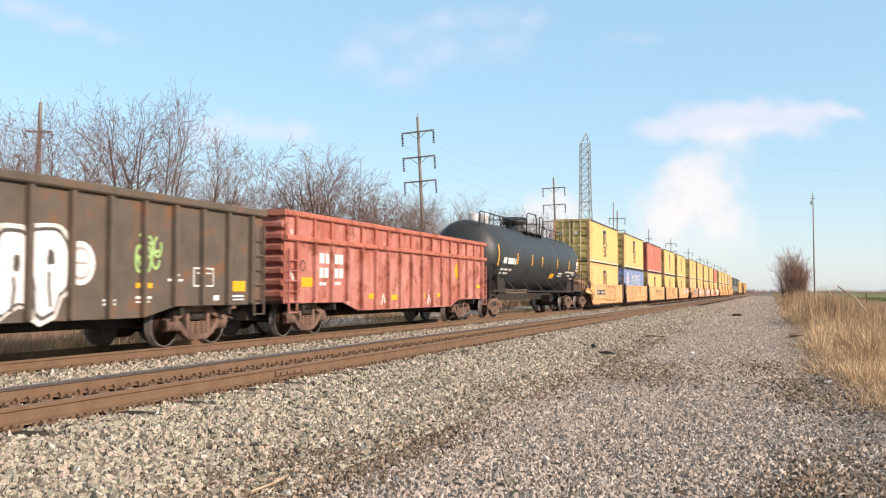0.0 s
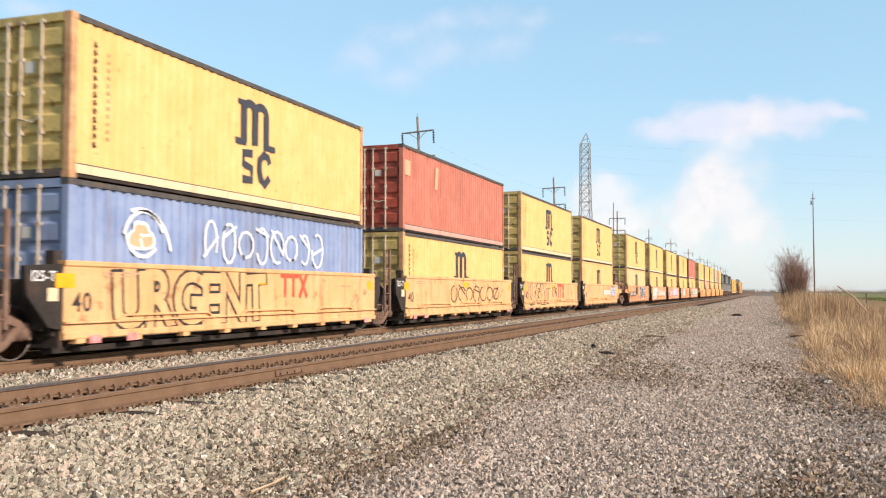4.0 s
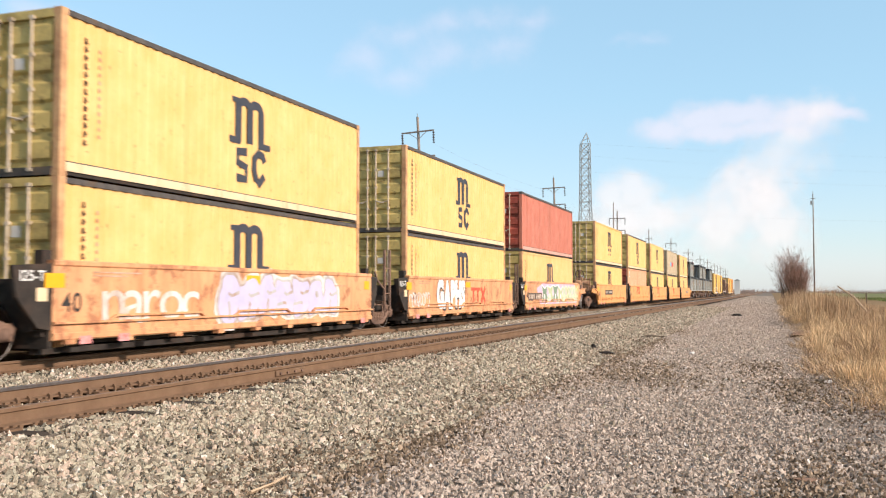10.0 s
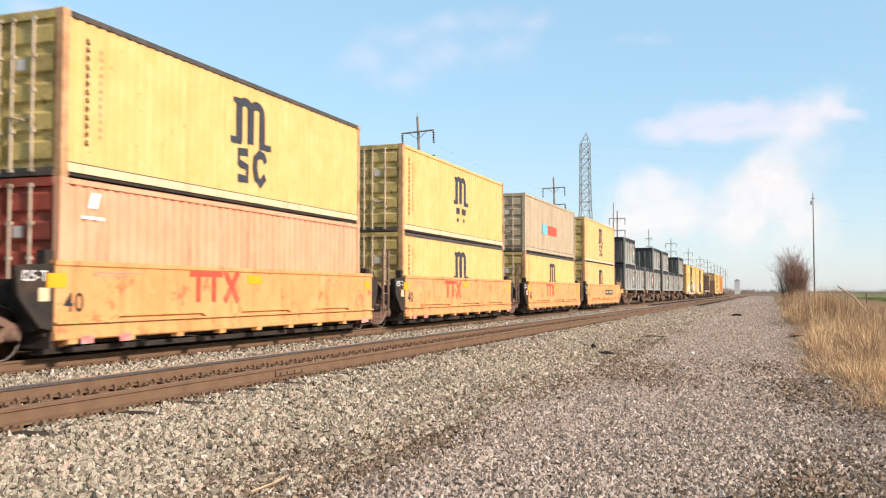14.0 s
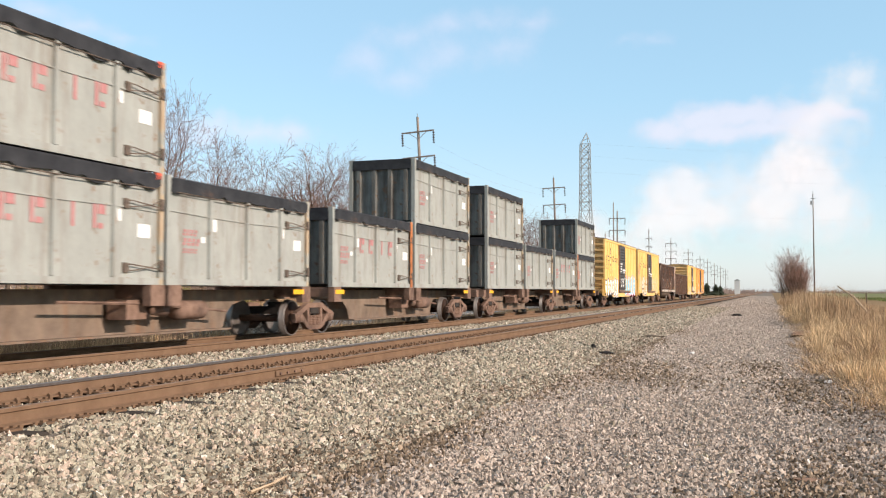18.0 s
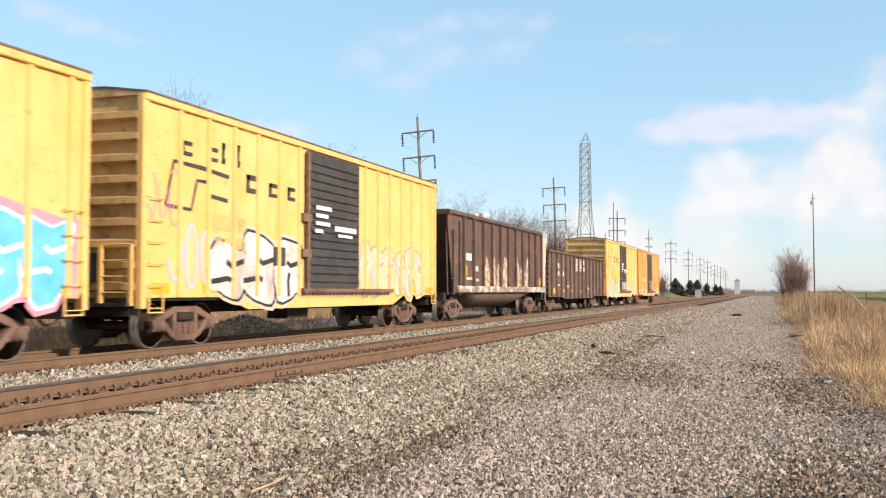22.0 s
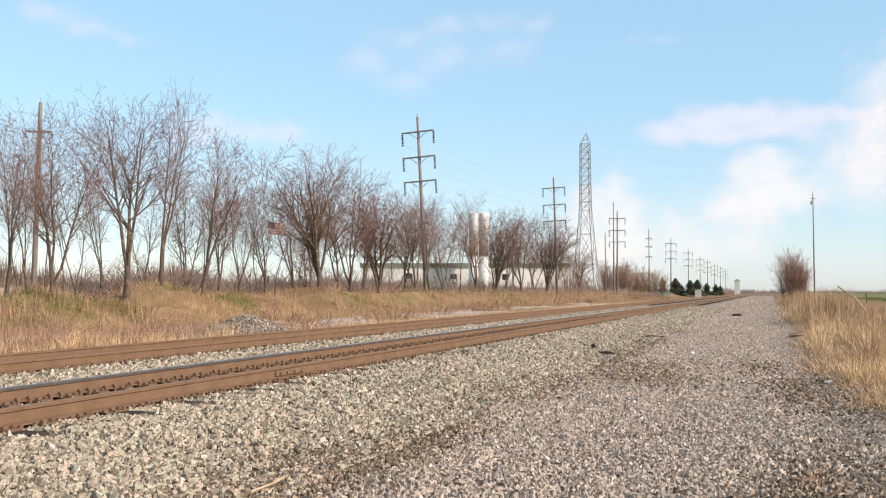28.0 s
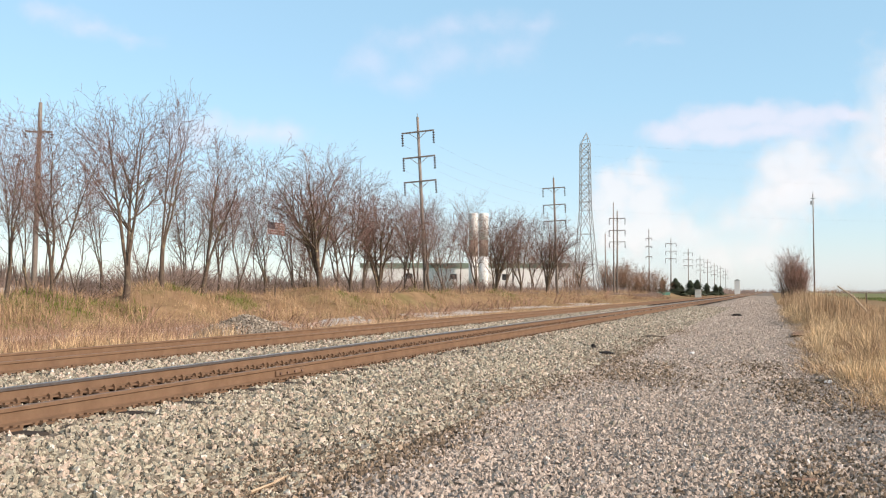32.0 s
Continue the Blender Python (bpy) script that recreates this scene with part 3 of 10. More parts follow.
M["g_pale"] = mat("pale washed gravel", (0.42, 0.39, 0.36), (0.56, 0.53, 0.49), 3, 0.95, 0, 0.8, 28, (0.36, 0.27, 0.18), 0.4, stain_scale=0.8, sheen=0.05)
M["g_soil"] = mat("dead grass soil", (0.2, 0.13, 0.07), (0.34, 0.23, 0.13), 1.2, 0.97, 0, 0.8, 9, (0.16, 0.16, 0.06), 0.4, stain_scale=0.25, sheen=0.05)
# Verge soil darkened so that bare hollows between tufts look shadowed.
M["g_verge"] = mat("leafy verge soil", (0.1, 0.065, 0.04), (0.22, 0.145, 0.09), 4, 0.97, 0, 0.8, 14, (0.3, 0.2, 0.12), 0.4, stain_scale=1.5, sheen=0.05)
M["g_field"] = mat("distant fields", (0.13, 0.17, 0.05), (0.2, 0.2, 0.08), 0.02, 0.97, 0, 0.3, 1, (0.24, 0.18, 0.1), 0.5, stain_scale=0.006)
ground_sheet()


# ---- tracks ----
RAIL_PROF = [(-0.075, 0.0), (0.075, 0.0), (0.07, 0.015), (0.012, 0.035), (0.009, 0.135), (0.036, 0.148), (0.036, 0.182), (0.028, 0.188), (-0.028, 0.188), (-0.036, 0.182), (-0.036, 0.148), (-0.009, 0.135), (-0.012, 0.035), (-0.07, 0.015)]


def rail_mesh(name, tops, flank):
    s = Shape()
    v = []
    n = len(RAIL_PROF)
    cuts = [-60, 20, 60, 150, 1200]
    for a, b in zip(cuts[:-1], cuts[1:]):
        s.slot = 0
        vv = [(x, a, z) for x, z in RAIL_PROF] + [(x, b, z) for x, z in RAIL_PROF]
        for i in range(n):
            s.slot = 1 if i in (6, 7, 8) else 2 if i in (5, 9) else 0
            s.add([vv[i], vv[(i + 1) % n], vv[n + (i + 1) % n], vv[n + i]], [(0, 1, 2, 3)])
    return s.mesh(name, [M["rail"], tops, flank])


def make_tie(s):
    s.box(-1.3, 1.3, -0.115, 0.115, -0.17, 0.0, 0.02)


def make_plate(s):
    s.box(-0.19, 0.19, -0.1, 0.1, 0.0, 0.022)
    for x in (-0.1, 0.1):
        for y in (-0.06, 0.06):
            s.box(x - 0.02, x + 0.02, y - 0.02, y + 0.02, 0.02, 0.045)


def make_anchor(s):
    s.prism([(-0.1, -0.02), (0.1, -0.02), (0.105, 0.03), (0.08, 0.062), (0.05, 0.05), (0.072, 0.018), (-0.1, 0.012)], -0.024, 0.024)


def track(name, cx, top, label):
    base = RAIL_Z - 0.188
    tr = tagged(new(name), label, "railway track", kind="structure")
    for x in (-0.7525, 0.7525):
        worn = top == "railtop" and x < 0
        part("rail", rail_mesh("rail", M["railtop" if worn else "railtop_dull"], M["railhead" if worn else "rail"]), None, tr, "rusty steel rail", (cx + x, 0, base))
    tie, pl, an = Shape(), Shape(), Shape()
    make_tie(tie), make_plate(pl), make_anchor(an)
    tie, pl, an = tie.mesh("tie", M["tie"]), pl.mesh("tie_plate", M["rail"]), an.mesh("rail_anchor", M["rail"])
    rnd = random.Random(int(-cx * 10))
    for i in range(90):
        y = 2.0 + i * 0.52
        part("tie", tie, None, tr, "", pose(cx + rnd.uniform(-0.05, 0.05), y + rnd.uniform(-0.03, 0.03), base - 0.022, 0, 0, rnd.uniform(-0.8, 0.8)))
        for x in (-0.7525, 0.7525):
            part("tie_plate", pl, None, tr, "", (cx + x, y, base - 0.022))
            for dy in (-0.17, 0.17):
                part("rail_anchor", an, None, tr, "", pose(cx + x, y + dy + rnd.uniform(-0.02, 0.02), base, 0, 0, 0 if x < 0 else 180))
    if top == "railtop":
        s = Shape()
        s.box(0.0, 0.03, -0.45, 0.45, 0.045, 0.125, 0.008)
        bar = part("joint_bar", s, M["rail"], tr, "bolted rail joint", (cx + 0.7525 + 0.012, 12.95, base))
        for dy in (-0.34, -0.12, 0.12, 0.34):
            s = Shape()
            s.lathe([(0.03, 0.022), (0.055, 0.02)], (0, dy, 0.085), axis="x", seg=6)
            part("bolt", s, M["truck"], bar)
    far = Shape()
    for i in range(500):
        y = 48.8 + i * 0.52
        far.box(cx - 1.3, cx + 1.3, y, y + 0.23, base - 0.1, base - 0.022)
    for i in range(60):
        y = 1.48 - i * 0.52
        far.box(cx - 1.3, cx + 1.3, y, y + 0.23, base - 0.1, base - 0.022)
    tagged(part("distant_ties", far, M["tie"], tr), kind="stuff")
    return tr


track("track_near", TRACK_A, "railtop", "near railway track with rusty rails on stone ballast")
track("track_far", TRACK_B, "railtop_dull", "far railway track with rusty rails on stone ballast")


# ---- loose stones ----
def stones(name, count, place, size, material, label, seed, shard=True):
    """Many broken stones as one mesh: knocked-about lumps, or roof-shaped shards where they are small."""
    r = np.random.RandomState(seed)
    if shard:
        base = np.array([(-1, -1, -0.9), (1, -1, -0.9), (1, 1, -0.9), (-1, 1, -0.9), (-0.5, 0, 0.75), (0.5, 0, 0.75)]) * 0.8
        tri = np.array([(0, 1, 5), (0, 5, 4), (1, 2, 5), (2, 3, 4), (2, 4, 5), (3, 0, 4)])
    else:
        base = np.array([(x, y, z) for z in (-1, 1) for y in (-1, 1) for x in (-1, 1)]) * 0.72
        tri = np.array([(0, 2, 3), (0, 3, 1), (4, 5, 7), (4, 7, 6), (0, 1, 5), (0, 5, 4), (2, 6, 7), (2, 7, 3), (0, 4, 6), (0, 6, 2), (1, 3, 7), (1, 7, 5)])
    k = len(base)
    P = place(r, count)
    n = len(P)
    s = size(r, n, P)
    v = np.repeat(base[None], n, 0)
    v = v + r.uniform(-0.42, 0.42, (n, k, 3)) if shard else v * (1 + r.uniform(-0.62, 0.35, (n, k, 3)))
    v *= np.stack([r.uniform(0.8, 1.35, n), r.uniform(0.6, 1.0, n), r.uniform(0.6, 1.1, n)], 1)[:, None]
    a, b = r.uniform(0, 6.28, n), (r.uniform(-0.5, 0.5, n) if shard else r.uniform(0, 6.28, n))
    ca_, sa_, cb_, sb_ = np.cos(a), np.sin(a), np.cos(b), np.sin(b)
    x, y, z = v[..., 0], v[..., 1], v[..., 2]
    y, z = y * cb_[:, None] - z * sb_[:, None], y * sb_[:, None] + z * cb_[:, None]
    x, y = x * ca_[:, None] - y * sa_[:, None], x * sa_[:, None] + y * ca_[:, None]
    v = np.stack([x, y, z], -1) * s[:, None, None] + P[:, None]
    me = bpy.data.meshes.new(name)
    f = (tri[None] + np.arange(n)[:, None, None] * k).reshape(-1, 3)
    me.vertices.add(n * k)
    me.vertices.foreach_set("co", v.reshape(-1).astype(np.float32))
    me.loops.add(len(f) * 3)
    me.loops.foreach_set("vertex_index", f.reshape(-1).astype(np.int32))
    me.polygons.add(len(f))
    me.polygons.foreach_set("loop_start", np.arange(0, len(f) * 3, 3, dtype=np.int32))
    me.polygons.foreach_set("use_smooth", np.zeros(len(f), dtype=bool))
    me.materials.append(material)
    me.update(calc_edges=True)
    return tagged(new(name, me), label, "gravel", kind="stuff")


def GZ(x, y=0.0):
    return ground_z(x, y)


def spread(x0, x1, y0, y1, fall=1.0, lift=0.01):
    def place(r, n):
        # denser near the camera
        y = y0 * (y1 / y0) ** (r.uniform(0, 1, n) ** fall)
        x = r.uniform(x0, x1, n)
        keep = (x > -1.02 * y - 0.6) & (x < 0.16 * y + 0.6)
        # some tie ends lie bare beside the near rail
        nearest = np.round((y - 2.0) / 0.52)
        bare = (x < -6.3) & (x > -7.0) & (np.abs(y - 2.0 - nearest * 0.52) < 0.16) & (np.mod(nearest * 7, 5) < 2)
        keep &= ~bare
        x, y = x[keep], y[keep]
        z = GZ(x) + r.uniform(-0.012, lift, len(x))
        return np.stack([x, y, z], 1)
    return place


def graded(lo, hi, grow):
    """Stone sizes between lo and hi, mostly small, coarser far off."""
    return lambda r, n, P: (lo + (hi - lo) * r.uniform(0, 1, n) ** 1.6) * (1 + grow * P[:, 1])


stones("ballast_stones", 84000, spread(-6.95, -3.3, 4.5, 90, 0.95, 0.04), graded(0.019, 0.044, 0.011), M["stone"], "pale broken ballast stones", 11)
stones("ballast_stones", 30000, spread(-12.0, -8.7, 8, 90, 1.0, 0.045), graded(0.02, 0.046, 0.014), M["stone"], "pale ballast stones between the tracks", 12)
stones("ballast_stones", 14000, spread(-8.42, -7.24, 6, 90, 1.0, 0.03), graded(0.02, 0.042, 0.014), M["stone"], "ballast stones within the track", 13)
stones("path_gravel", 190000, spread(-3.9, 1.5, 5.0, 110, 0.88, 0.026), graded(0.0105, 0.027, 0.012), M["stone_grey"], "grey crushed gravel of the path", 14)
stones("path_gravel", 1500, spread(-3.9, 1.3, 5.0, 40, 0.9, 0.03), graded(0.018, 0.04, 0.01), M["stone"], "odd pale stones strewn over the path", 20)
stones("path_gravel", 16000, lambda r, n: (lambda x, y: np.stack([x, y, GZ(x)], 1))(r.uniform(-6, 0.6, n), 80 * 4 ** r.uniform(0, 1, n)), lambda r, n, P: r.uniform(0.05, 0.11, n), M["stone_grey"], "grey gravel of the path farther off", 17)


def around(x0, x1):
    def place(r, n):
        x, y = r.uniform(x0, x1, n), r.uniform(-9, 9, n)
        keep = (y < 4.6) | (x < -1.02 * y - 0.4) | (x > 0.16 * y + 0.4)
        x, y = x[keep], y[keep]
        return np.stack([x, y, GZ(x) + r.uniform(-0.012, 0.015, len(x))], 1)
    return place


stones("path_gravel", 9000, around(-4, 1.2), lambda r, n, P: r.uniform(0.03, 0.06, n), M["stone_grey"], "grey gravel of the path round the viewer", 18)
stones("ballast_stones", 9000, around(-12, -4), lambda r, n, P: r.uniform(0.035, 0.075, n), M["stone"], "pale ballast stones beside the viewer", 19)


def strip_place(r, n):
    """Oily patches: along the ballast toe, over the path, and loose blotches towards the verge."""
    y = 5.5 * 7 ** (r.uniform(0, 1, n))
    x = np.interp(y, [5.5, 7.5, 10, 14, 40], [-3.5, -3.55, -3.5, -3.4, -3.6]) + r.normal(0, 0.34, n) + 0.15 * np.sin(y * 0.8)
    pick = r.uniform(0, 1, n)
    side = pick < 0.16
    x = np.where(side, r.uniform(-2.8, 0.2, n), x)
    y = np.where(side, 17.4 + 0.2 * (x + 2.5) + r.normal(0, 1.3, n), y)
    edge = (pick > 0.16) & (pick < 0.3)
    y = np.where(edge, 6.5 * 2.6 ** r.uniform(0, 1, n), y)
    x = np.where(edge, np.interp(y, [6.5, 8, 10, 14, 17], [0.1, 0.45, 0.6, 0.4, 0.3]) + r.normal(0, 0.28, n), x)
    keep = np.sin(y * 0.9 + 1.2) + np.sin(x * 2.1 + y * 0.37) + r.normal(0, 1.1, n) > -0.1
    x, y = x[keep], y[keep]
    return np.stack([x, y, GZ(x) + r.uniform(0.02, 0.038, len(x))], 1)


stones("dark_gravel", 26000, strip_place, graded(0.011, 0.028, 0.012), M["stone_dark"], "oily dark gravel along the ballast toe", 16)


def heap(r, n):
    a, q = r.uniform(0, 6.28, n), np.sqrt(r.uniform(0, 1, n))
    x, y = -17.7 + 1.5 * q * np.cos(a), 29.2 + 2.7 * q * np.sin(a)
    z = -0.12 + 0.78 * (1 - q) ** 0.8 + r.uniform(-0.04, 0.04, n)
    return np.stack([x, y, z], 1)


def lot_heap(cx, cy, a_, b_, top_):
    def place(r, n):
        a, q = r.uniform(0, 6.28, n), np.sqrt(r.uniform(0, 1, n))
        return np.stack([cx + a_ * q * np.cos(a), cy + b_ * q * np.sin(a), 0.2 + top_ * (1 - q) ** 0.7 + r.uniform(-0.1, 0.1, n)], 1)
    return place


for i, row in enumerate(((-58.5, 60.5, 3.2, 3.2, 1.7), (-63, 70.5, 3.6, 3.6, 1.6), (-60, 74.5, 3.0, 3.0, 1.4))):
    stones("gravel_pile", 900, lot_heap(*row), lambda r, n, P: r.uniform(0.16, 0.34, n), M["g_pale"], "pale stone heap on a lot behind the trees", 60 + i)
stones("gravel_pile", 4200, heap, lambda r, n, P: r.uniform(0.04, 0.085, n), M["stone_heap_shaded"], "small heap of grey ballast stones beside the track", 15)


# ---- rolling stock: common pieces ----
WHEEL_R = 0.457
RIDERS = []        # (thing, place along the train, height above the rail)
WHEELSETS = []


def cached(name, make, mats):
    if name not in MESHES:
        sh = Shape()
        make(sh)
        MESHES[name] = sh.mesh(name, mats)
    return MESHES[name]


def make_wheelset(s):
    s.round = True
    for k in (-1, 1):
        s.slot = 0
        prof = [(0.72, 0.13), (0.72, 0.35), (0.685, 0.38), (0.685, 0.48)]
        s.lathe([(k * a, r) for a, r in prof], (0, 0, 0))
        s.slot = 1
        s.lathe([(k * a, r) for a, r in [(0.684, 0.40), (0.684, 0.482), (0.71, 0.482), (0.722, WHEEL_R + 0.004), (0.822, WHEEL_R), (0.834, WHEEL_R - 0.006), (0.834, 0.425), (0.82, 0.42)]], (0, 0, 0), seg=28)
        s.slot = 0
        s.lathe([(k * a, r) for a, r in [(0.833, 0.427), (0.832, 0.385), (0.79, 0.365), (0.775, 0.21), (0.835, 0.17), (0.85, 0.12), (0.85, 0.09)]], (0, 0, 0), seg=28)
        # two lightening marks, so that a turning wheel can be told from a still one
        for a in (0.4, 2.5, 4.6):
            c, q = math.cos(a) * 0.29, math.sin(a) * 0.29
            s.lathe([(k * 0.78, 0.045), (k * 0.795, 0.045)], (0, c, q), seg=8)
    s.lathe([(-0.95, 0.085), (0.95, 0.085)], (0, 0, 0), seg=12)


def make_side_frame(s):
    s.strip([(-1.1, 0.50), (-0.78, 0.61), (-0.38, 0.78), (0.38, 0.78), (0.78, 0.61), (1.1, 0.50)], 0.13, 0.93, 1.06)
    s.strip([(-0.74, 0.52), (-0.5, 0.29), (-0.32, 0.2), (0.32, 0.2), (0.5, 0.29), (0.74, 0.52)], 0.12, 0.93, 1.06)
    for y in (-0.37, 0.37):
        s.box(0.94, 1.05, y - 0.06, y + 0.06, 0.2, 0.78)
    for y in (-0.865, 0.865):
        s.box(0.92, 1.07, y - 0.15, y + 0.15, 0.52, 0.63, 0.02)
        s.box(0.94, 1.05, y - 0.2, y - 0.14, 0.34, 0.56)
        s.box(0.94, 1.05, y + 0.14, y + 0.2, 0.34, 0.56)


def make_bearing(s):
    s.round = True
    s.lathe([(0.86, 0.12), (1.06, 0.13), (1.07, 0.1), (1.12, 0.095), (1.13, 0.03)], (0, 0, 0), seg=14)


def make_springs(s):
    s.round = True
    prof = []
    for i in range(6):
        z = 0.26 + i * 0.045
        prof += [(z, 0.07), (z + 0.014, 0.092), (z + 0.028, 0.07)]
    s.lathe(prof, (1.0, 0, 0), axis="z", seg=12)


def make_bolster(s):
    s.box(-1.04, 1.04, -0.24, 0.24, 0.54, 0.74, 0.03)
    s.box(-0.25, 0.25, -0.25, 0.25, 0.74, 0.86)
    for y in (-0.38, 0.38):
        s.box(-0.72, 0.72, y - 0.05, y + 0.05, 0.34, 0.42)
        for x in (-0.75, 0.75):
            s.box(x - 0.05, x + 0.05, y - 0.07 if y < 0 else y, y if y < 0 else y + 0.07, 0.25, 0.52)


def truck(parent, y, name="truck", tone="truck"):
    """A two-axle freight truck with its middle at y."""
    base = part(name, cached("bolster", make_bolster, M["under"]), None, parent, "rusty three-piece freight truck", (0, y, 0))
    for k in (1, -1):
        m = Matrix.Identity(4) if k > 0 else pose(0, 0, 0, 0, 0, 180)
        part("side_frame", cached("side_frame_" + tone, make_side_frame, M[tone]), None, base, "rust-stained cast steel side frame", m)
        for a in (-0.21, 0.0, 0.21):
            part("spring", cached("springs", make_springs, M["truck"]), None, base, "", m @ Matrix.Translation((0, a, 0)))
        for a in (-0.865, 0.865):
            part("bearing", cached("bearing", make_bearing, M["truck"]), None, base, "", m @ Matrix.Translation((0, a, WHEEL_R)))
    for a in (-0.865, 0.865):
        w = part("wheelset", cached("wheelset", make_wheelset, [M["wheel"], M["tread"]]), None, base, "steel wheels with bright treads on an axle")
        w.matrix_parent_inverse = Matrix.Translation((0, a, WHEEL_R))
        WHEELSETS.append(w)
    return base


def make_coupler(s):
    s.box(-0.08, 0.08, -0.1, 0.75, 0.72, 0.92)
    s.box(-0.16, 0.16, 0.6, 0.86, 0.68, 0.96, 0.04)
    s.tube([(0.28, 0.1, 0.85), (0.3, 0.4, 0.55), (0.24, 0.75, 0.5)], 0.025, 6)


def couplers(parent, half):
    me = cached("coupler", make_coupler, M["truck"])
    part("coupler", me, None, parent, "", (0, half, 0))
    part("coupler", me, None, parent, "", pose(0, -half, 0, 0, 0, 180))


def decal(s, x, y0, y1, z0, z1, slot=0, lean=0.0):
    """A thin painted patch on the side that faces +x."""
    s.slot = slot
    s.prism([(y0, z0), (y1, z0), (y1 + lean, z1), (y0 + lean, z1)], x, x + 0.005, "x")


def patches(parent, name, rows, x, material, label=""):
    """Painted patches, each a part: (y0, y1, z0, z1)."""
    for row in rows:
        s = Shape()
        decal(s, x, *row)
        part(name, s, material, parent, label)


def lettering(parent, name, rows, x, material, label=""):
    """Rows of plain bars in place of writing: (y, z, letter width, height, count)."""
    for y, z, w, h, n in rows:
        s = Shape()
        for i in range(n):
            decal(s, x, y + i * w * 1.3, y + i * w * 1.3 + w, z, z + h)
        part(name, s, material, parent, label)


def blob(cy, cz, a, b, rnd, n=22, rough=1.0):
    """A lumpy closed outline round a centre."""
    p1, p2 = rnd.uniform(0, 6.28), rnd.uniform(0, 6.28)
    k1, k2 = rnd.choice((2, 3)), rnd.choice((4, 5))
    out = []
    for i in range(n):
        t = 6.2832 * i / n
        c, q = math.cos(t), math.sin(t)
        m = 1 + rough * (0.15 * math.sin(k1 * t + p1) + 0.1 * math.sin(k2 * t + p2))
        out.append((cy + a * m * math.copysign(abs(c) ** 0.65, c), cz + b * m * math.copysign(abs(q) ** 0.65, q)))
    return out


def sprayed(parent, x, y0, y1, z0, z1, fill, line, seed, letters=5, halo=None, label=""):
    """A sprayed throw-up: swollen shapes side by side, each with an outline, slits and a soft ground behind."""
    rnd = random.Random(seed)
    h, w = z1 - z0, (y1 - y0) / letters
    for i in range(letters):
        s = Shape()
        cy, cz = y0 + (i + 0.5) * w, z0 + h * rnd.uniform(0.46, 0.54)
        a, b = w * rnd.uniform(0.46, 0.56), h * rnd.uniform(0.4, 0.47)
        state = rnd.getstate()
        line_w = min(0.06, 0.13 * w)
        shape = blob(cy, cz, a, b, rnd)
        rnd.setstate(state)
        rim = blob(cy, cz, a + line_w, b + line_w, rnd)
        lift = 0.0004 * (i % 2)
        if halo:
            s.slot = 2
            rnd.setstate(state)
            s.prism(blob(cy, cz, a + 2.6 * line_w, b + 2.2 * line_w, rnd), x, x + 0.0012 + lift, "x")
        s.slot = 1
        s.prism(rim, x, x + 0.0024 + lift, "x")
        s.slot = 0
        s.prism(shape, x, x + 0.0042 + lift, "x")
        s.slot = 1
        kind = rnd.randint(0, 3)
        top, low = cz + 0.35 * b, cz - 0.4 * b
        if kind in (0, 3):
            s.prism(blob(cy + 0.05 * w, top - 0.1 * b, 0.12 * w, 0.2 * b, rnd, 12), x + 0.003, x + 0.0058, "x")
        if kind in (0, 1):
            s.strip([(cy + rnd.uniform(-0.1, 0.1) * w, cz - b), (cy, low), (cy + rnd.uniform(-0.06, 0.06) * w, low + 0.3 * b)], 0.1 * w, x + 0.003, x + 0.0058)
        if kind in (1, 2):
            s.strip([(cy + a * 0.95, top), (cy + 0.1 * w, top - 0.08 * h), (cy - 0.05 * w, top - 0.02 * h)], 0.09 * w, x + 0.003, x + 0.006)
        if kind == 2:
            s.strip([(cy - a * 0.95, low), (cy, low + 0.05 * h), (cy + 0.1 * w, low + 0.02 * h)], 0.09 * w, x + 0.003, x + 0.006)
        part("graffiti", s, [M[fill], M[line], M[halo or fill]], parent, label)


def wild(parent, x, y0, y1, z0, z1, fills, line, seed, count=6, label=""):
    """Sharp, interlocked arrow shapes with pale edges, as in a painted mural."""
    rnd = random.Random(seed)
    h, w = z1 - z0, (y1 - y0) / count
    for i in range(count):
        s = Shape()
        cy = y0 + (i + 0.5) * w
        spikes = [(-0.55, 0.48), (0.0, 0.3 + rnd.uniform(-0.1, 0.1)), (0.55, 0.5), (0.32 + rnd.uniform(-0.1, 0.1), 0.05), (0.6, -0.42), (0.1, -0.5), (rnd.uniform(-0.1, 0.15), -0.15), (-0.25, -0.5), (-0.62, -0.44), (-0.3 + rnd.uniform(-0.1, 0.1), 0.0)]
        spikes = [(a * rnd.uniform(0.85, 1.25), b * rnd.uniform(0.8, 1.0)) for a, b in spikes]
        pts = [(cy + a * w, (z0 + z1) / 2 + b * h) for a, b in spikes]
        s.slot = 0
        s.prism(pts, x, x + 0.003 + 0.0004 * (i % 2), "x")
        s.slot = 1
        s.strip(pts + [pts[0]], 0.055, x + 0.003, x + 0.0055 + 0.0004 * (i % 2))
        s.prism(blob(cy + rnd.uniform(-0.1, 0.1) * w, (z0 + z1) / 2 - 0.1 * h, 0.1 * w, 0.1 * h, rnd, 10), x + 0.003, x + 0.0058, "x")
        part("graffiti", s, [M[fills[i % len(fills)]], M[line]], parent, label)


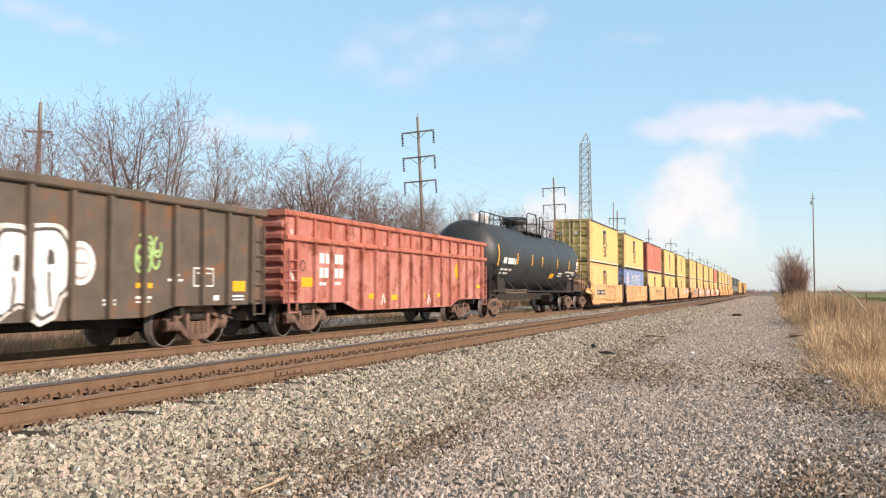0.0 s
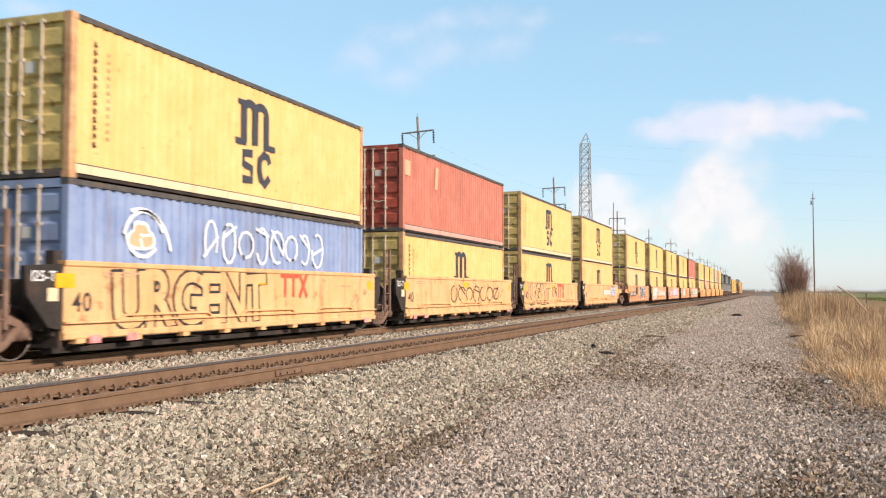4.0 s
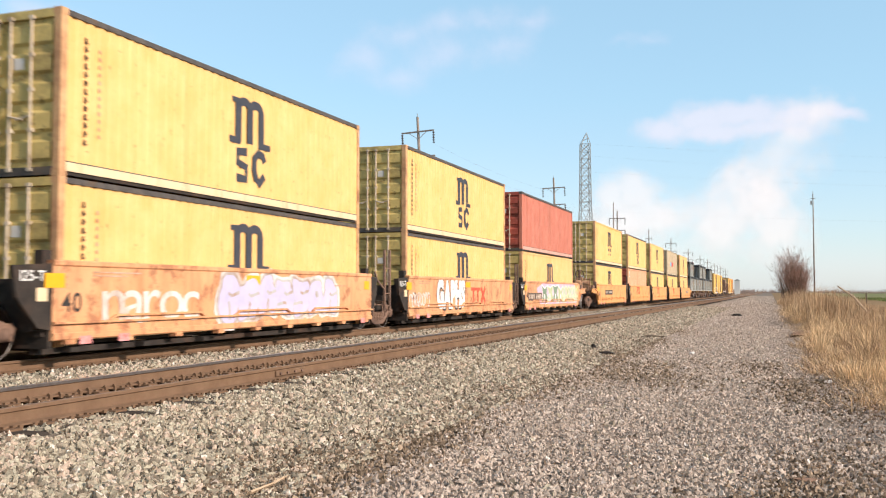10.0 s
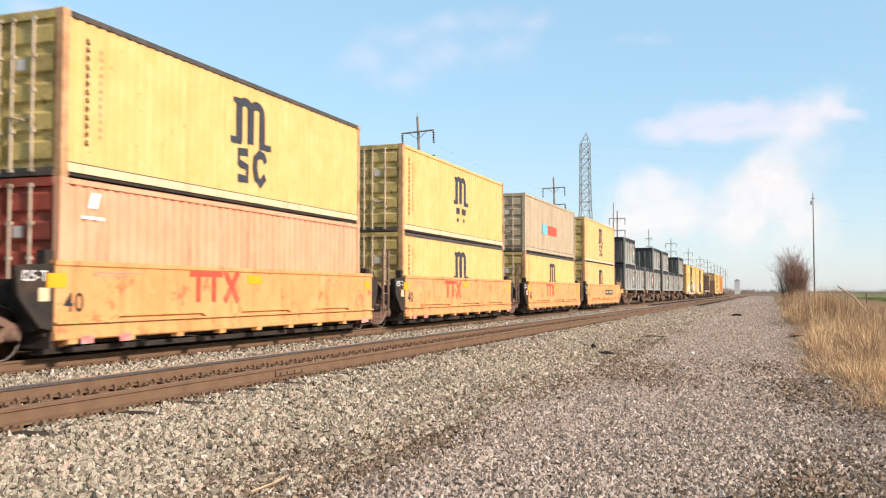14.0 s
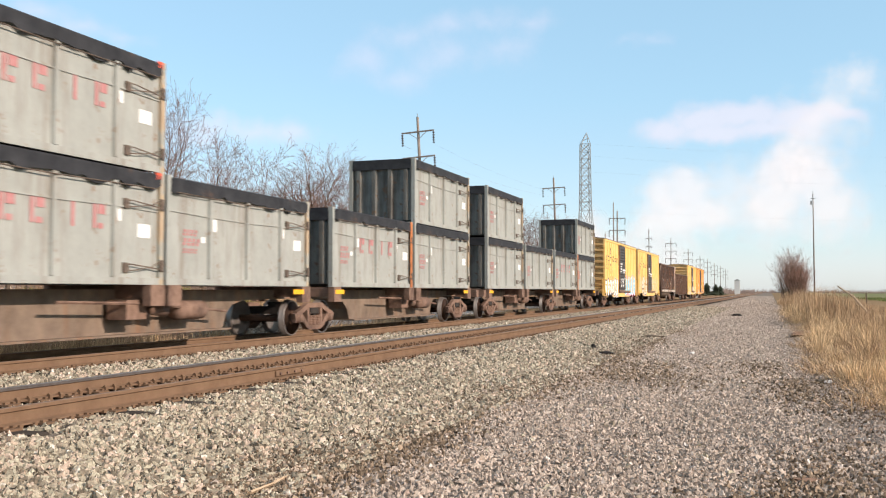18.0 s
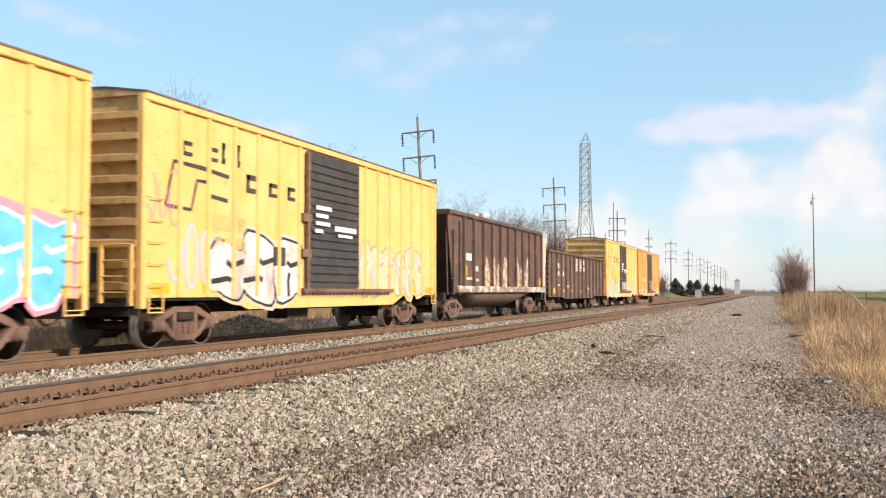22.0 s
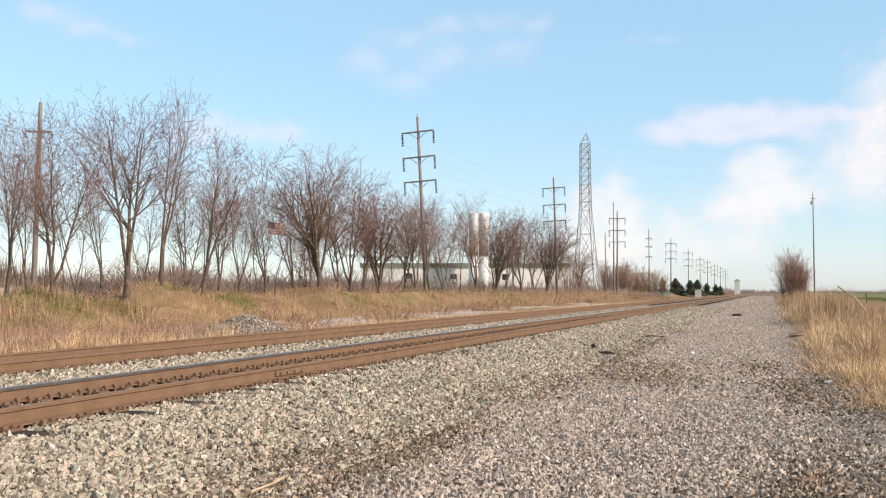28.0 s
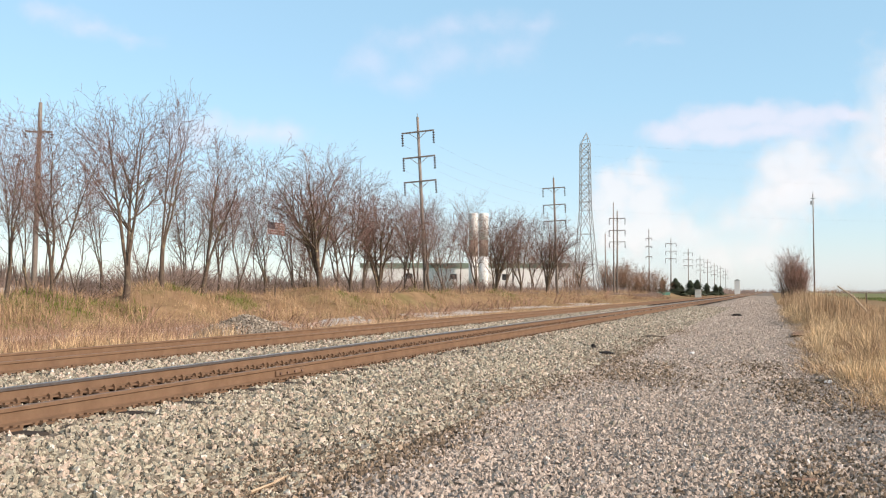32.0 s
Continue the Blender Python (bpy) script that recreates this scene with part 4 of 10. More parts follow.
def word(parent, text, x, y0, y1, z0, z1, fill, line, seed=1, fat=0.05, rim=0.045, shadow=0.0, label="", jolt=0.06):
    """Sprayed letters that can be read: a swollen fill over a wider outline, each letter a little askew."""
    rnd = random.Random(seed)
    sizes = []
    for ch in text:
        v, f = glyph(ch, fat)
        sizes.append((min(a for a, b in v), max(a for a, b in v), min(b for a, b in v), max(b for a, b in v)))
    total = sum(b - a for a, b, c, d in sizes)
    k = (y1 - y0) / total
    y = y0
    for i, (ch, (a0, a1, b0, b1)) in enumerate(zip(text, sizes)):
        wide = (a1 - a0) * k
        kz = (z1 - z0) / (b1 - b0) * (1 - jolt * rnd.random())
        turn = rnd.uniform(-jolt, jolt)
        cy, cz = y + wide / 2, (z0 + z1) / 2 + rnd.uniform(-jolt, jolt) * 0.4 * (z1 - z0)
        s = Shape()

        def lay(amount, dx, slot, sy=0.0, sz=0.0):
            v, f = glyph(ch, round(amount, 3))
            s.slot = slot
            out = []
            for a, b in v:
                p, q = (a - (a0 + a1) / 2) * k * 1.04, (b - (b0 + b1) / 2) * kz
                out.append((x + dx + 0.0003 * (i % 2), cy + p * math.cos(turn) - q * math.sin(turn) + sy, cz + p * math.sin(turn) + q * math.cos(turn) + sz))
            s.add(out, f)

        if shadow:
            lay(fat + rim, 0.001, 1, shadow, -shadow)
        lay(fat + rim, 0.002, 1)
        lay(fat, 0.004, 0)
        part("graffiti", s, [M[fill], M[line]], parent, label)
        y += wide


def scrawl(parent, x, y0, y1, z0, z1, line, seed, letters=6, width=0.05, label=""):
    """A thin sprayed scrawl of loops."""
    rnd = random.Random(seed)
    h, w = z1 - z0, (y1 - y0) / letters
    for i in range(letters):
        s = Shape()
        cy, cz = y0 + (i + 0.5) * w, (z0 + z1) / 2
        a0, a1 = rnd.uniform(0, 6), rnd.uniform(4, 7)
        rx, rz = w * rnd.uniform(0.32, 0.5), h * rnd.uniform(0.32, 0.5)
        s.strip([(cy + rx * math.cos(a0 + a1 * j / 11), cz + rz * math.sin(a0 + a1 * j / 11)) for j in range(12)], width, x, x + 0.005)
        if rnd.random() < 0.6:
            s.strip([(cy - w * 0.4, cz + h * rnd.uniform(-0.5, 0.5)), (cy + w * 0.4, cz + h * rnd.uniform(-0.5, 0.5))], width, x + 0.002, x + 0.007)
        part("graffiti", s, M[line], parent, label)


# ---- containers ----
BOX_L, BOX_W, BOX_H = 12.192, 2.438, 2.892


def corrugated(s, x_out, x_in, y0, y1, z0, z1, pitch=0.278, deep=0.028):
    k = 1 if x_out > x_in else -1
    prof = []
    n = max(1, int((y1 - y0) / pitch))
    p = (y1 - y0) / n
    for i in range(n):
        y = y0 + i * p
        prof += [(x_out, y), (x_out, y + p * 0.36), (x_out - k * deep, y + p * 0.5), (x_out - k * deep, y + p * 0.86)]
    prof.append((x_out, y1))
    n = len(prof)
    v = [(x, y, z0) for x, y in prof] + [(x, y, z1) for x, y in prof]
    s.add(v, [(i, i + 1, n + i + 1, n + i) for i in range(n - 1)])
    s.box(min(x_in, x_in - k * 0.02), max(x_in, x_in - k * 0.02), y0, y1, z0, z1)


def container(paint, ends, rail="rail_dark", base="cream", logo=True, words=True, worn=False):
    """A forty-foot high-cube container; its origin is the middle of its base, its doors look to -y."""
    c = thing("shipping_container", "", "container", "containers on the well cars")
    hl, hw, H = BOX_L / 2, BOX_W / 2, BOX_H
    for k in (1, -1):
        s = Shape()
        corrugated(s, k * (hw - 0.02), k * (hw - 0.09), -hl + 0.16, hl - 0.12, 0.16, H - 0.1, deep=0.024 if paint.startswith("yellow") else 0.046)
        part("side_panel", s, M[paint], c)
        s = Shape()
        s.box(min(k * hw, k * (hw - 0.06)), max(k * hw, k * (hw - 0.06)), -hl + 0.17, hl - 0.17, H - 0.11, H - 0.012)
        n = 44
        for i in range(n):
            y = -hl + 0.3 + i * (BOX_L - 0.6) / n
            s.box(min(k * (hw - 0.004), k * (hw + 0.006)), max(k * (hw - 0.004), k * (hw + 0.006)), y, y + 0.12, H - 0.11, H - 0.075)
        part("top_rail", s, M[rail], c)
        s = Shape()
        s.box(min(k * (hw - 0.002), k * (hw - 0.05)), max(k * (hw - 0.002), k * (hw - 0.05)), -hl + 0.17, hl - 0.17, 0.095, 0.248)
        part("bottom_rail", s, M[base], c)
        # A dark strip stands in for the shadow line above the bottom rail.
        s = Shape()
        s.box(min(k * hw, k * (hw - 0.04)), max(k * hw, k * (hw - 0.04)), -hl + 0.17, hl - 0.17, 0.25, 0.268)
        part("rail_seam", s, M["rail_dark"], c, "dark strip for the shadow line over the bottom rail")
        # Floor edge made black, to carry the shadow of the gap under the rail.
        s = Shape()
        s.box(min(k * (hw - 0.03), k * (hw - 0.1)), max(k * (hw - 0.03), k * (hw - 0.1)), -hl + 0.17, hl - 0.17, 0.03, 0.1)
        part("floor_edge", s, M["under"], c)
        for e in (-1, 1):
            s = Shape()
            s.box(min(k * hw, k * (hw - 0.14)), max(k * hw, k * (hw - 0.14)), e * hl if e < 0 else hl - 0.13, -hl + 0.16 if e < 0 else hl, 0.11, H - 0.115)
            part("corner_post", s, M["post_rust"] if paint.startswith("yellow") else M[paint], c)
            for z in (0, H - 0.118):
                s = Shape()
                s.box(min(k * (hw + 0.004), k * (hw - 0.162)), max(k * (hw + 0.004), k * (hw - 0.162)), -hl - 0.004 if e < 0 else hl - 0.178, -hl + 0.178 if e < 0 else hl + 0.004, z, z + 0.118)
                part("corner_casting", s, M["post_rust"] if paint.startswith("yellow") else M["rail_dark"] if rail == "rail_dark" else M[paint], c)
    s = Shape()
    n = 40
    for i in range(n):
        y = -hl + 0.2 + i * (BOX_L - 0.4) / n
        s.box(-hw + 0.07, hw - 0.07, y, y + (BOX_L - 0.4) / n * 0.55, H - 0.03, H - 0.005)
    s.box(-hw + 0.06, hw - 0.06, -hl + 0.1, hl - 0.1, H - 0.06, H - 0.028)
    part("roof", s, M["roof"], c)
    s = Shape()
    prof = [(-hw + 0.1, hl - 0.06)]
    for i in range(8):
        x = -hw + 0.2 + i * 0.27
        prof += [(x, hl - 0.03), (x + 0.03, hl - 0.002), (x + 0.12, hl - 0.002), (x + 0.15, hl - 0.03)]
    s.prism(prof + [(hw - 0.1, hl - 0.06)], 0.1, H - 0.1, "z")
    part("end_panel", s, M[ends], c)
    s = Shape()
    s.box(-hw + 0.15, hw - 0.15, -hl + 0.002, -hl + 0.12, H - 0.16, H - 0.01)
    part("door_header", s, M[ends], c)
    s = Shape()
    s.box(-hw + 0.15, hw - 0.15, -hl + 0.002, -hl + 0.12, 0.02, 0.16)
    part("door_sill", s, M["rail_dark"], c)
    for k in (-1, 1):
        s = Shape()
        x0, x1 = (0.012, hw - 0.15) if k > 0 else (-hw + 0.15, -0.012)
        s.box(x0, x1, -hl + 0.06, -hl + 0.1, 0.17, H - 0.17)
        d = part("door", s, M[ends], c, "grimy ribbed container door")
        for i in range(5):
            z = 0.24 + i * 0.505
            q = Shape()
            q.prism([(-hl + 0.07, z), (-hl + 0.015, z + 0.07), (-hl + 0.015, z + 0.34), (-hl + 0.07, z + 0.41)], x0 + 0.05, x1 - 0.05, "x")
            part("door_panel", q, M[ends], d)
        for x in (k * 0.15, k * 0.6):
            s = Shape()
            s.tube([(x, -hl - 0.012, 0.1), (x, -hl - 0.012, H - 0.1)], 0.024, 6)
            for z in (0.12, 0.8, 1.5, 2.1, H - 0.14):
                s.box(x - 0.05, x + 0.05, -hl - 0.03, -hl + 0.03, z - 0.03, z + 0.03)
            s.tube([(x, -hl - 0.03, 1.05), (x + 0.3 * (1 if x < (x0 + x1) / 2 else -1), -hl - 0.035, 0.98)], 0.018, 5)
            part("lock_rod", s, M["rod"], d, "pale galvanised lock rod")
        s = Shape()
        s.box(x0 + 0.2, x0 + 0.42, -hl + 0.006, -hl + 0.013, 1.86, 2.06)
        part("door_plate", s, M["white_worn"], d)
    x = hw - 0.018
    if logo:
        s = Shape()
        ly, lz, w, h = -0.58, 1.44, 1.5, 0.95
        for i in range(3):
            decal(s, x, ly + i * 0.5, ly + i * 0.5 + 0.25, lz, lz + h * (0.8 if i else 1.04))
        for i in range(2):
            cy, cz = ly + 0.375 + i * 0.5, lz + h * 0.78
            s.strip([(cy + 0.27 * math.cos(a), cz + 0.2 * math.sin(a)) for a in [math.pi * (1 - j / 10) for j in range(11)]], 0.2, x + 0.001 + 0.001 * i, x + 0.007)
        decal(s, x + 0.001, ly - 0.14, ly + 0.1, lz + h * 0.92, lz + h * 1.04)
        decal(s, x + 0.001, ly - 0.25, ly + 0.22, lz - 0.06, lz + 0.09)
        decal(s, x + 0.001, ly + 1.0, ly + 1.55, lz - 0.06, lz + 0.09)
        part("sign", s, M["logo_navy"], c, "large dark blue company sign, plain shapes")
        if not worn:
            for yy in (ly + 0.02, ly + 0.78):
                s = Shape()
                arc = [(0.47, 1.1), (0.4, 1.22), (0.24, 1.25), (0.1, 1.14), (0.08, 0.94), (0.16, 0.76), (0.28, 0.68), (0.46, 0.84)]
                wave = [(0.45, 1.22), (0.12, 1.2), (0.12, 1.0), (0.42, 0.94), (0.42, 0.72), (0.08, 0.72)]
                s.strip([(yy + (a - 0.27) * 1.2 + 0.27, 0.56 + (b - 0.68) * 1.25) for a, b in (wave if yy < ly + 0.5 else arc)], 0.19, x, x + 0.005)
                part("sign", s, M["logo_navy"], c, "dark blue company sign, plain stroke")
        else:
            s = Shape()
            for yy in (ly + 0.05, ly + 0.8):
                decal(s, x, yy, yy + 0.42, 1.02, 1.26)
                decal(s, x, yy + 0.1, yy + 0.28, 0.72, 0.86)
            part("sign", s, M["logo_navy"], c, "half worn-off dark blue sign blocks")
    if words:
        s = Shape()
        for i in range(13):
            z = 2.4 - i * 0.15
            decal(s, x, -5.48, -5.43, z, z + 0.1)
            decal(s, x, -5.45, -5.4, z + 0.02 * (i % 3), z + 0.03 + 0.02 * (i % 3))
        tagged(part("lettering", s, M["wheel"], c), kind="stuff")
        s = Shape()
        for i in range(12):
            z = 2.3 - i * 0.14
            decal(s, x, -5.12, -5.07, z, z + 0.07)
        tagged(part("lettering", s, M["rustpaint"], c), kind="stuff")
    return c


PROTO = {}


def place_container(key, args, label, d0, z):
    if key not in PROTO:
        ob = PROTO[key] = container(*args)
    else:
        ob = copy_thing(PROTO[key], Matrix.Identity(4))
    ob["label"] = label
    RIDERS.append((ob, d0 + BOX_L / 2, z))
    return ob


KINDS = {
    "y": (("yellow", "door_old", "rail_dark", "cream"), "yellow forty-foot container with dark top rail on a well car"),
    "p": (("yellow", "door_old", "yellow", "cream", True, True, True), "yellow container with half worn sign on a well car"),
    "m": (("yellow_old", "door_old", "yellow_old", "cream"), "faded yellow container with its own yellow rail in a well car"),
    "n": (("yellow_warm", "door_old", "yellow_warm", "cream"), "yellow forty-foot container with yellow top rail on a well car"),
    "f": (("yellow", "door_old", "rail_dark", "cream"), "faded yellow forty-foot container on a well car"),
    "r": (("red", "door_red", "rail_dark", "red_pale", False, False), "plain red ribbed forty-foot container on a well car"),
    "o": (("orange_box", "door_red", "orange_box", "orange_box", False, False), "dull orange forty-foot container in a well car"),
    "b": (("blue", "blue", "rail_dark", "blue", False, False), "blue forty-foot container with white script in a well car"),
    "g": (("beige", "beige", "beige", "beige", False, False), "dull beige forty-foot container on a well car"),
}
Z_LOW, Z_HIGH = 0.205, 3.101

# ---- well cars ----
WELL_HW = 1.47


def well_car(starts, coat, title):
    """A five-unit articulated well car. starts: where each unit's container begins along the train."""
    d_first, d_last = starts[0] - 3.3, starts[-1] + BOX_L + 3.3
    mid = (d_first + d_last) / 2
    car = thing("well_car", title, "railcar", "cars of the train")
    for u, d0 in enumerate(starts):
        a = d0 - mid - 0.36
        b = d0 - mid + BOX_L + 0.32
        first, last = u == 0, u == len(starts) - 1
        unit = part("well_unit", well_floor(a, b), M["under"], car, "orange well of a container car, stained and scuffed")
        for k in (1, -1):
            s = Shape()
            x0, x1 = sorted((k * (WELL_HW - 0.05), k * WELL_HW))
            y0, y1 = a, b
            prof = [(y0, 0.42), (y1, 0.42), (y1, 1.6), (y0, 1.6)]
            if first:
                prof = [(y0 + 0.02, 0.32), (y1, 0.42), (y1, 1.6), (y0 - 0.5, 1.6), (y0 - 0.53, 1.3), (y0 - 0.95, 1.26), (y0 - 1.25, 1.34), (y0 - 2.3, 1.34), (y0 - 2.3, 1.06), (y0 - 0.72, 0.98), (y0 - 0.3, 0.62)]
            if last:
                prof = [(y0, 0.42), (y1 - 0.02, 0.32), (y1 + 0.3, 0.62), (y1 + 0.72, 0.98), (y1 + 2.3, 1.06), (y1 + 2.3, 1.34), (y1 + 1.25, 1.34), (y1 + 0.95, 1.26), (y1 + 0.53, 1.3), (y1 + 0.5, 1.6), (y0, 1.6)]
            s.prism(prof, x0, x1, "x")
            part("side_panel", s, M[coat], unit)
            s = Shape()
            xa, xb = sorted((k * (WELL_HW - 0.12), k * (WELL_HW + 0.03)))
            lo = [(y0 + (0.02 if first else 0), 0.36), (y1 - (0.02 if last else 0), 0.36)]
            s.box(xa, xb, lo[0][0], lo[1][0], 0.33, 0.46, 0.02)
            n = int((lo[1][0] - lo[0][0]) / 1.5)
            for i in range(n + 1):
                y = lo[0][0] + 0.3 + i * (lo[1][0] - lo[0][0] - 0.8) / n
                s.box(xa, xb, y, y + 0.22, 0.26, 0.34)
            part("side_sill", s, M[coat], unit)
            s = Shape()
            s.box(xa, xb, y0, y1, 1.56, 1.66, 0.02)
            part("top_chord", s, M[coat], unit)
            # raised guide bars with stand-offs along the side
            s = Shape()
            xc, xd = sorted((k * WELL_HW, k * (WELL_HW + 0.07)))
            s.box(xc, xd, lo[0][0], lo[1][0], 0.60, 0.635)
            for f0, f1 in ((0.1, 0.34), (0.42, 0.62), (0.7, 0.88)):
                p0, p1 = lo[0][0] + f0 * (lo[1][0] - lo[0][0]), lo[0][0] + f1 * (lo[1][0] - lo[0][0])
                s.strip([(p0, 0.6), (p0 + 0.25, 0.72), (p1 - 0.25, 0.72), (p1, 0.6)], 0.04, xc, xd)
            part("guide_bar", s, M[coat], unit)
            for e_, yy, on in ((-1, y0, first), (1, y1, last)):
                if on:
                    s = Shape()
                    s.strip([(yy + e_ * 2.3, 1.1), (yy + e_ * 0.75, 1.02), (yy + e_ * 0.3, 0.68), (yy - e_ * 0.1, 0.6)], 0.055, xc, xd)
                    s.strip([(yy + e_ * 2.3, 1.33), (yy + e_ * 1.3, 1.33), (yy + e_ * 0.95, 1.22), (yy + e_ * 0.55, 1.2), (yy + e_ * 0.12, 0.76), (yy - e_ * 0.3, 0.74)], 0.045, xc, xd)
                    part("edge_lip", s, M[coat], unit, "rounded lip along the panel over the truck")
            for y in (a + (0.95 if first else 0.6), a + (2.05 if first else 1.6), b - (1.2 if last else 0.8)):
                s = Shape()
                decal(s, k * (WELL_HW + 0.035) if k > 0 else -WELL_HW - 0.04, y, y + 0.3, 0.25, 0.39)
                part("reflector", s, M["pinktape"], unit, "red and white reflector tape")
        for e, end, open_end in ((-1, a, not first), (1, b, not last)):
            if open_end:
                for k in (1, -1):
                    q = Shape()
                    x0, x1 = sorted((k * (WELL_HW - 0.1), k * (WELL_HW - 0.02)))
                    w = 0.85 if e < 0 else 0.5
                    q.prism([(end, 0.5), (end + e * w * 0.35, 0.55), (end + e * w * 0.9, 1.05), (end + e * w, 1.55), (end, 1.6)], x0, x1, "x")
                    part("end_plate", q, M["under"], unit, "black steel end plate with white stencil")
                    if k > 0 and e < 0:
                        digits(unit, "125-T", x1 + 0.004, end - 0.74, 1.31, 0.24, M["white"])
                        q = Shape()
                        decal(q, x1 + 0.002, end - 0.34, end - 0.1, 0.98, 1.2)
                        part("sticker", q, M["cream"], unit, "pale yellow sticker")
        for e, end in ((-1, a), (1, b)):
            s = Shape()
            s.box(-WELL_HW + 0.05, WELL_HW - 0.05, end - 0.05, end + 0.05, 0.5, 1.35)
            for x in (-1.25, 1.25):
                s.box(x - 0.09, x + 0.09, end - 0.1, end + 0.1, 0.4, 1.82)
            part("end_bulkhead", s, M["truck"] if (first and e < 0) or (last and e > 0) else M["under"], unit)
        if not last:
            joint = (b + (starts[u + 1] - mid - 0.36)) / 2
            s = Shape()
            s.box(-0.5, 0.5, b - 0.1, joint + (joint - b) + 0.1, 0.66, 0.98, 0.05)
            s.box(-1.3, 1.3, joint - 0.28, joint + 0.28, 0.86, 1.02)
            for x in (-1.2, 1.2):
                s.box(x - 0.12, x + 0.12, b + 0.02, b + 0.3, 0.5, 1.55)
                s.box(x - 0.12, x + 0.12, 2 * joint - b - 0.3, 2 * joint - b - 0.02, 0.5, 1.55)
            part("articulation", s, M["under"], car, "black articulated joint")
            for x in (-1.34, 1.34):
                s = Shape()
                for dy in (-0.2, 0.2):
                    s.box(x - 0.03, x + 0.03, joint + dy - 0.045, joint + dy + 0.045, 0.55, 2.42)
                for j in range(4):
                    s.tube([(x, joint - 0.2, 0.7 + j * 0.38), (x, joint + 0.2, 0.7 + j * 0.38)], 0.018, 5)
                s.tube([(x, joint - 0.2, 1.2), (x - math.copysign(0.1, x), joint - 0.55, 1.5), (x - math.copysign(0.15, x), joint - 0.6, 1.75)], 0.03, 5)
                part("joint_ladder", s, M["truck"], car, "brown ladder between two wells")
            truck(car, joint, tone="truck")
    half = (d_last - d_first) / 2
    for e in (-1, 1):
        s = Shape()
        ye = e * (half - 0.75)
        s.box(-1.3, 1.3, min(ye, ye - e * 1.85), max(ye, ye - e * 1.85), 1.05, 1.16)
        s.box(-0.3, 0.3, min(ye + e * 0.2, ye - e * 2.3), max(ye + e * 0.2, ye - e * 2.3), 0.88, 1.06)
        part("end_platform", s, M["truck"], car)
        s = Shape()
        s.round = True
        s.lathe([(-0.36, 0.05), (-0.32, 0.15), (0.32, 0.15), (0.36, 0.05)], (0.92, ye + e * 0.02, 1.72), axis="x", seg=14)
        s.lathe([(-0.2, 0.14), (0.2, 0.16)], (-0.5, ye - e * 0.9, 1.4), axis="y", seg=12)
        s.round = False
        s.box(0.7, 1.2, ye - 0.12, ye + 0.12, 1.16, 1.62)
        s.box(0.75, 1.25, min(ye - e * 0.25, ye - e * 0.42), max(ye - e * 0.25, ye - e * 0.42), 1.16, 1.7)
        s.tube([(0.9, ye, 1.2), (0.2, ye - e * 0.6, 1.35), (-0.8, ye - e * 1.5, 1.3)], 0.04, 6)
        part("brake_gear", s, M["gear_tan"], car, "rust-brown air tank and brake valves on the end platform")
        s = Shape()
        s.box(0.85, 1.415, min(ye - e * 0.5, ye - e * 1.1), max(ye - e * 0.5, ye - e * 1.1), 1.16, 1.56, 0.03)
        part("gear_box", s, M["truck"], car, "rust-brown valve box on the end platform")
        s = Shape()
        for x in (1.28, 0.95, -1.28):
            s.box(x - 0.05, x + 0.05, ye - 0.05, ye + 0.05, 1.0, 2.05)
        s.tube([(1.28, ye, 1.6), (-1.28, ye, 1.6)], 0.025, 6)
        s.tube([(1.28, ye, 1.95), (0.95, ye, 1.95)], 0.025, 6)
        part("end_ladder", s, M["gear_tan"], car)
        s = Shape()
        s.box(0.5, 0.62, ye - e * 0.25 - 0.05, ye - e * 0.25 + 0.05, 1.1, 2.55)
        stand = part("brake_stand", s, M["truck"], car, "brown brake stand on the end platform")
        s = Shape()
        s.strip([(0.56 + 0.27 * math.cos(6.2832 * j / 20), 2.3 + 0.27 * math.sin(6.2832 * j / 20)) for j in range(21)], 0.05, ye - e * 0.34, ye - e * 0.29, "y")
        for j in range(3):
            c_, q_ = math.cos(j * 1.047), math.sin(j * 1.047)
            s.strip([(0.56 - 0.26 * c_, 2.3 - 0.26 * q_), (0.56 + 0.26 * c_, 2.3 + 0.26 * q_)], 0.035, ye - e * 0.335, ye - e * 0.3, "y")
        part("brake_wheel", s, M["truck"], stand)
        truck(car, e * (half - 1.55))
    couplers(car, half - 0.62)
    RIDERS.append((car, mid, 0))
    return car, mid


def well_floor(a, b):
    s = Shape()
    for x in (-1.2, 1.0):
        s.box(x, x + 0.2, a, b, 0.1, 0.2)
    n = 7
    for i in range(n):
        y = a + 0.5 + i * (b - a - 1.2) / (n - 1)
        s.box(-1.42, 1.42, y, y + 0.2, 0.12, 0.2)
    for e, y in ((-1, a), (1, b)):
        s.box(-1.42, 1.42, y - 0.04, y + 0.04, 0.2, 0.5)
    return s


def digits(parent, text, x, y, z, size, material):
    """Readable figures in the built-in font, flat on the side that faces +x."""
    s = Shape()
    for ch in text:
        v, f = glyph(ch, 0.012)
        s.add([(x, y + a * size, z + b * size) for a, b in v], f)
        y += (max(a for a, b in v) + 0.07) * size
    return part("figure_mark", s, material, parent)


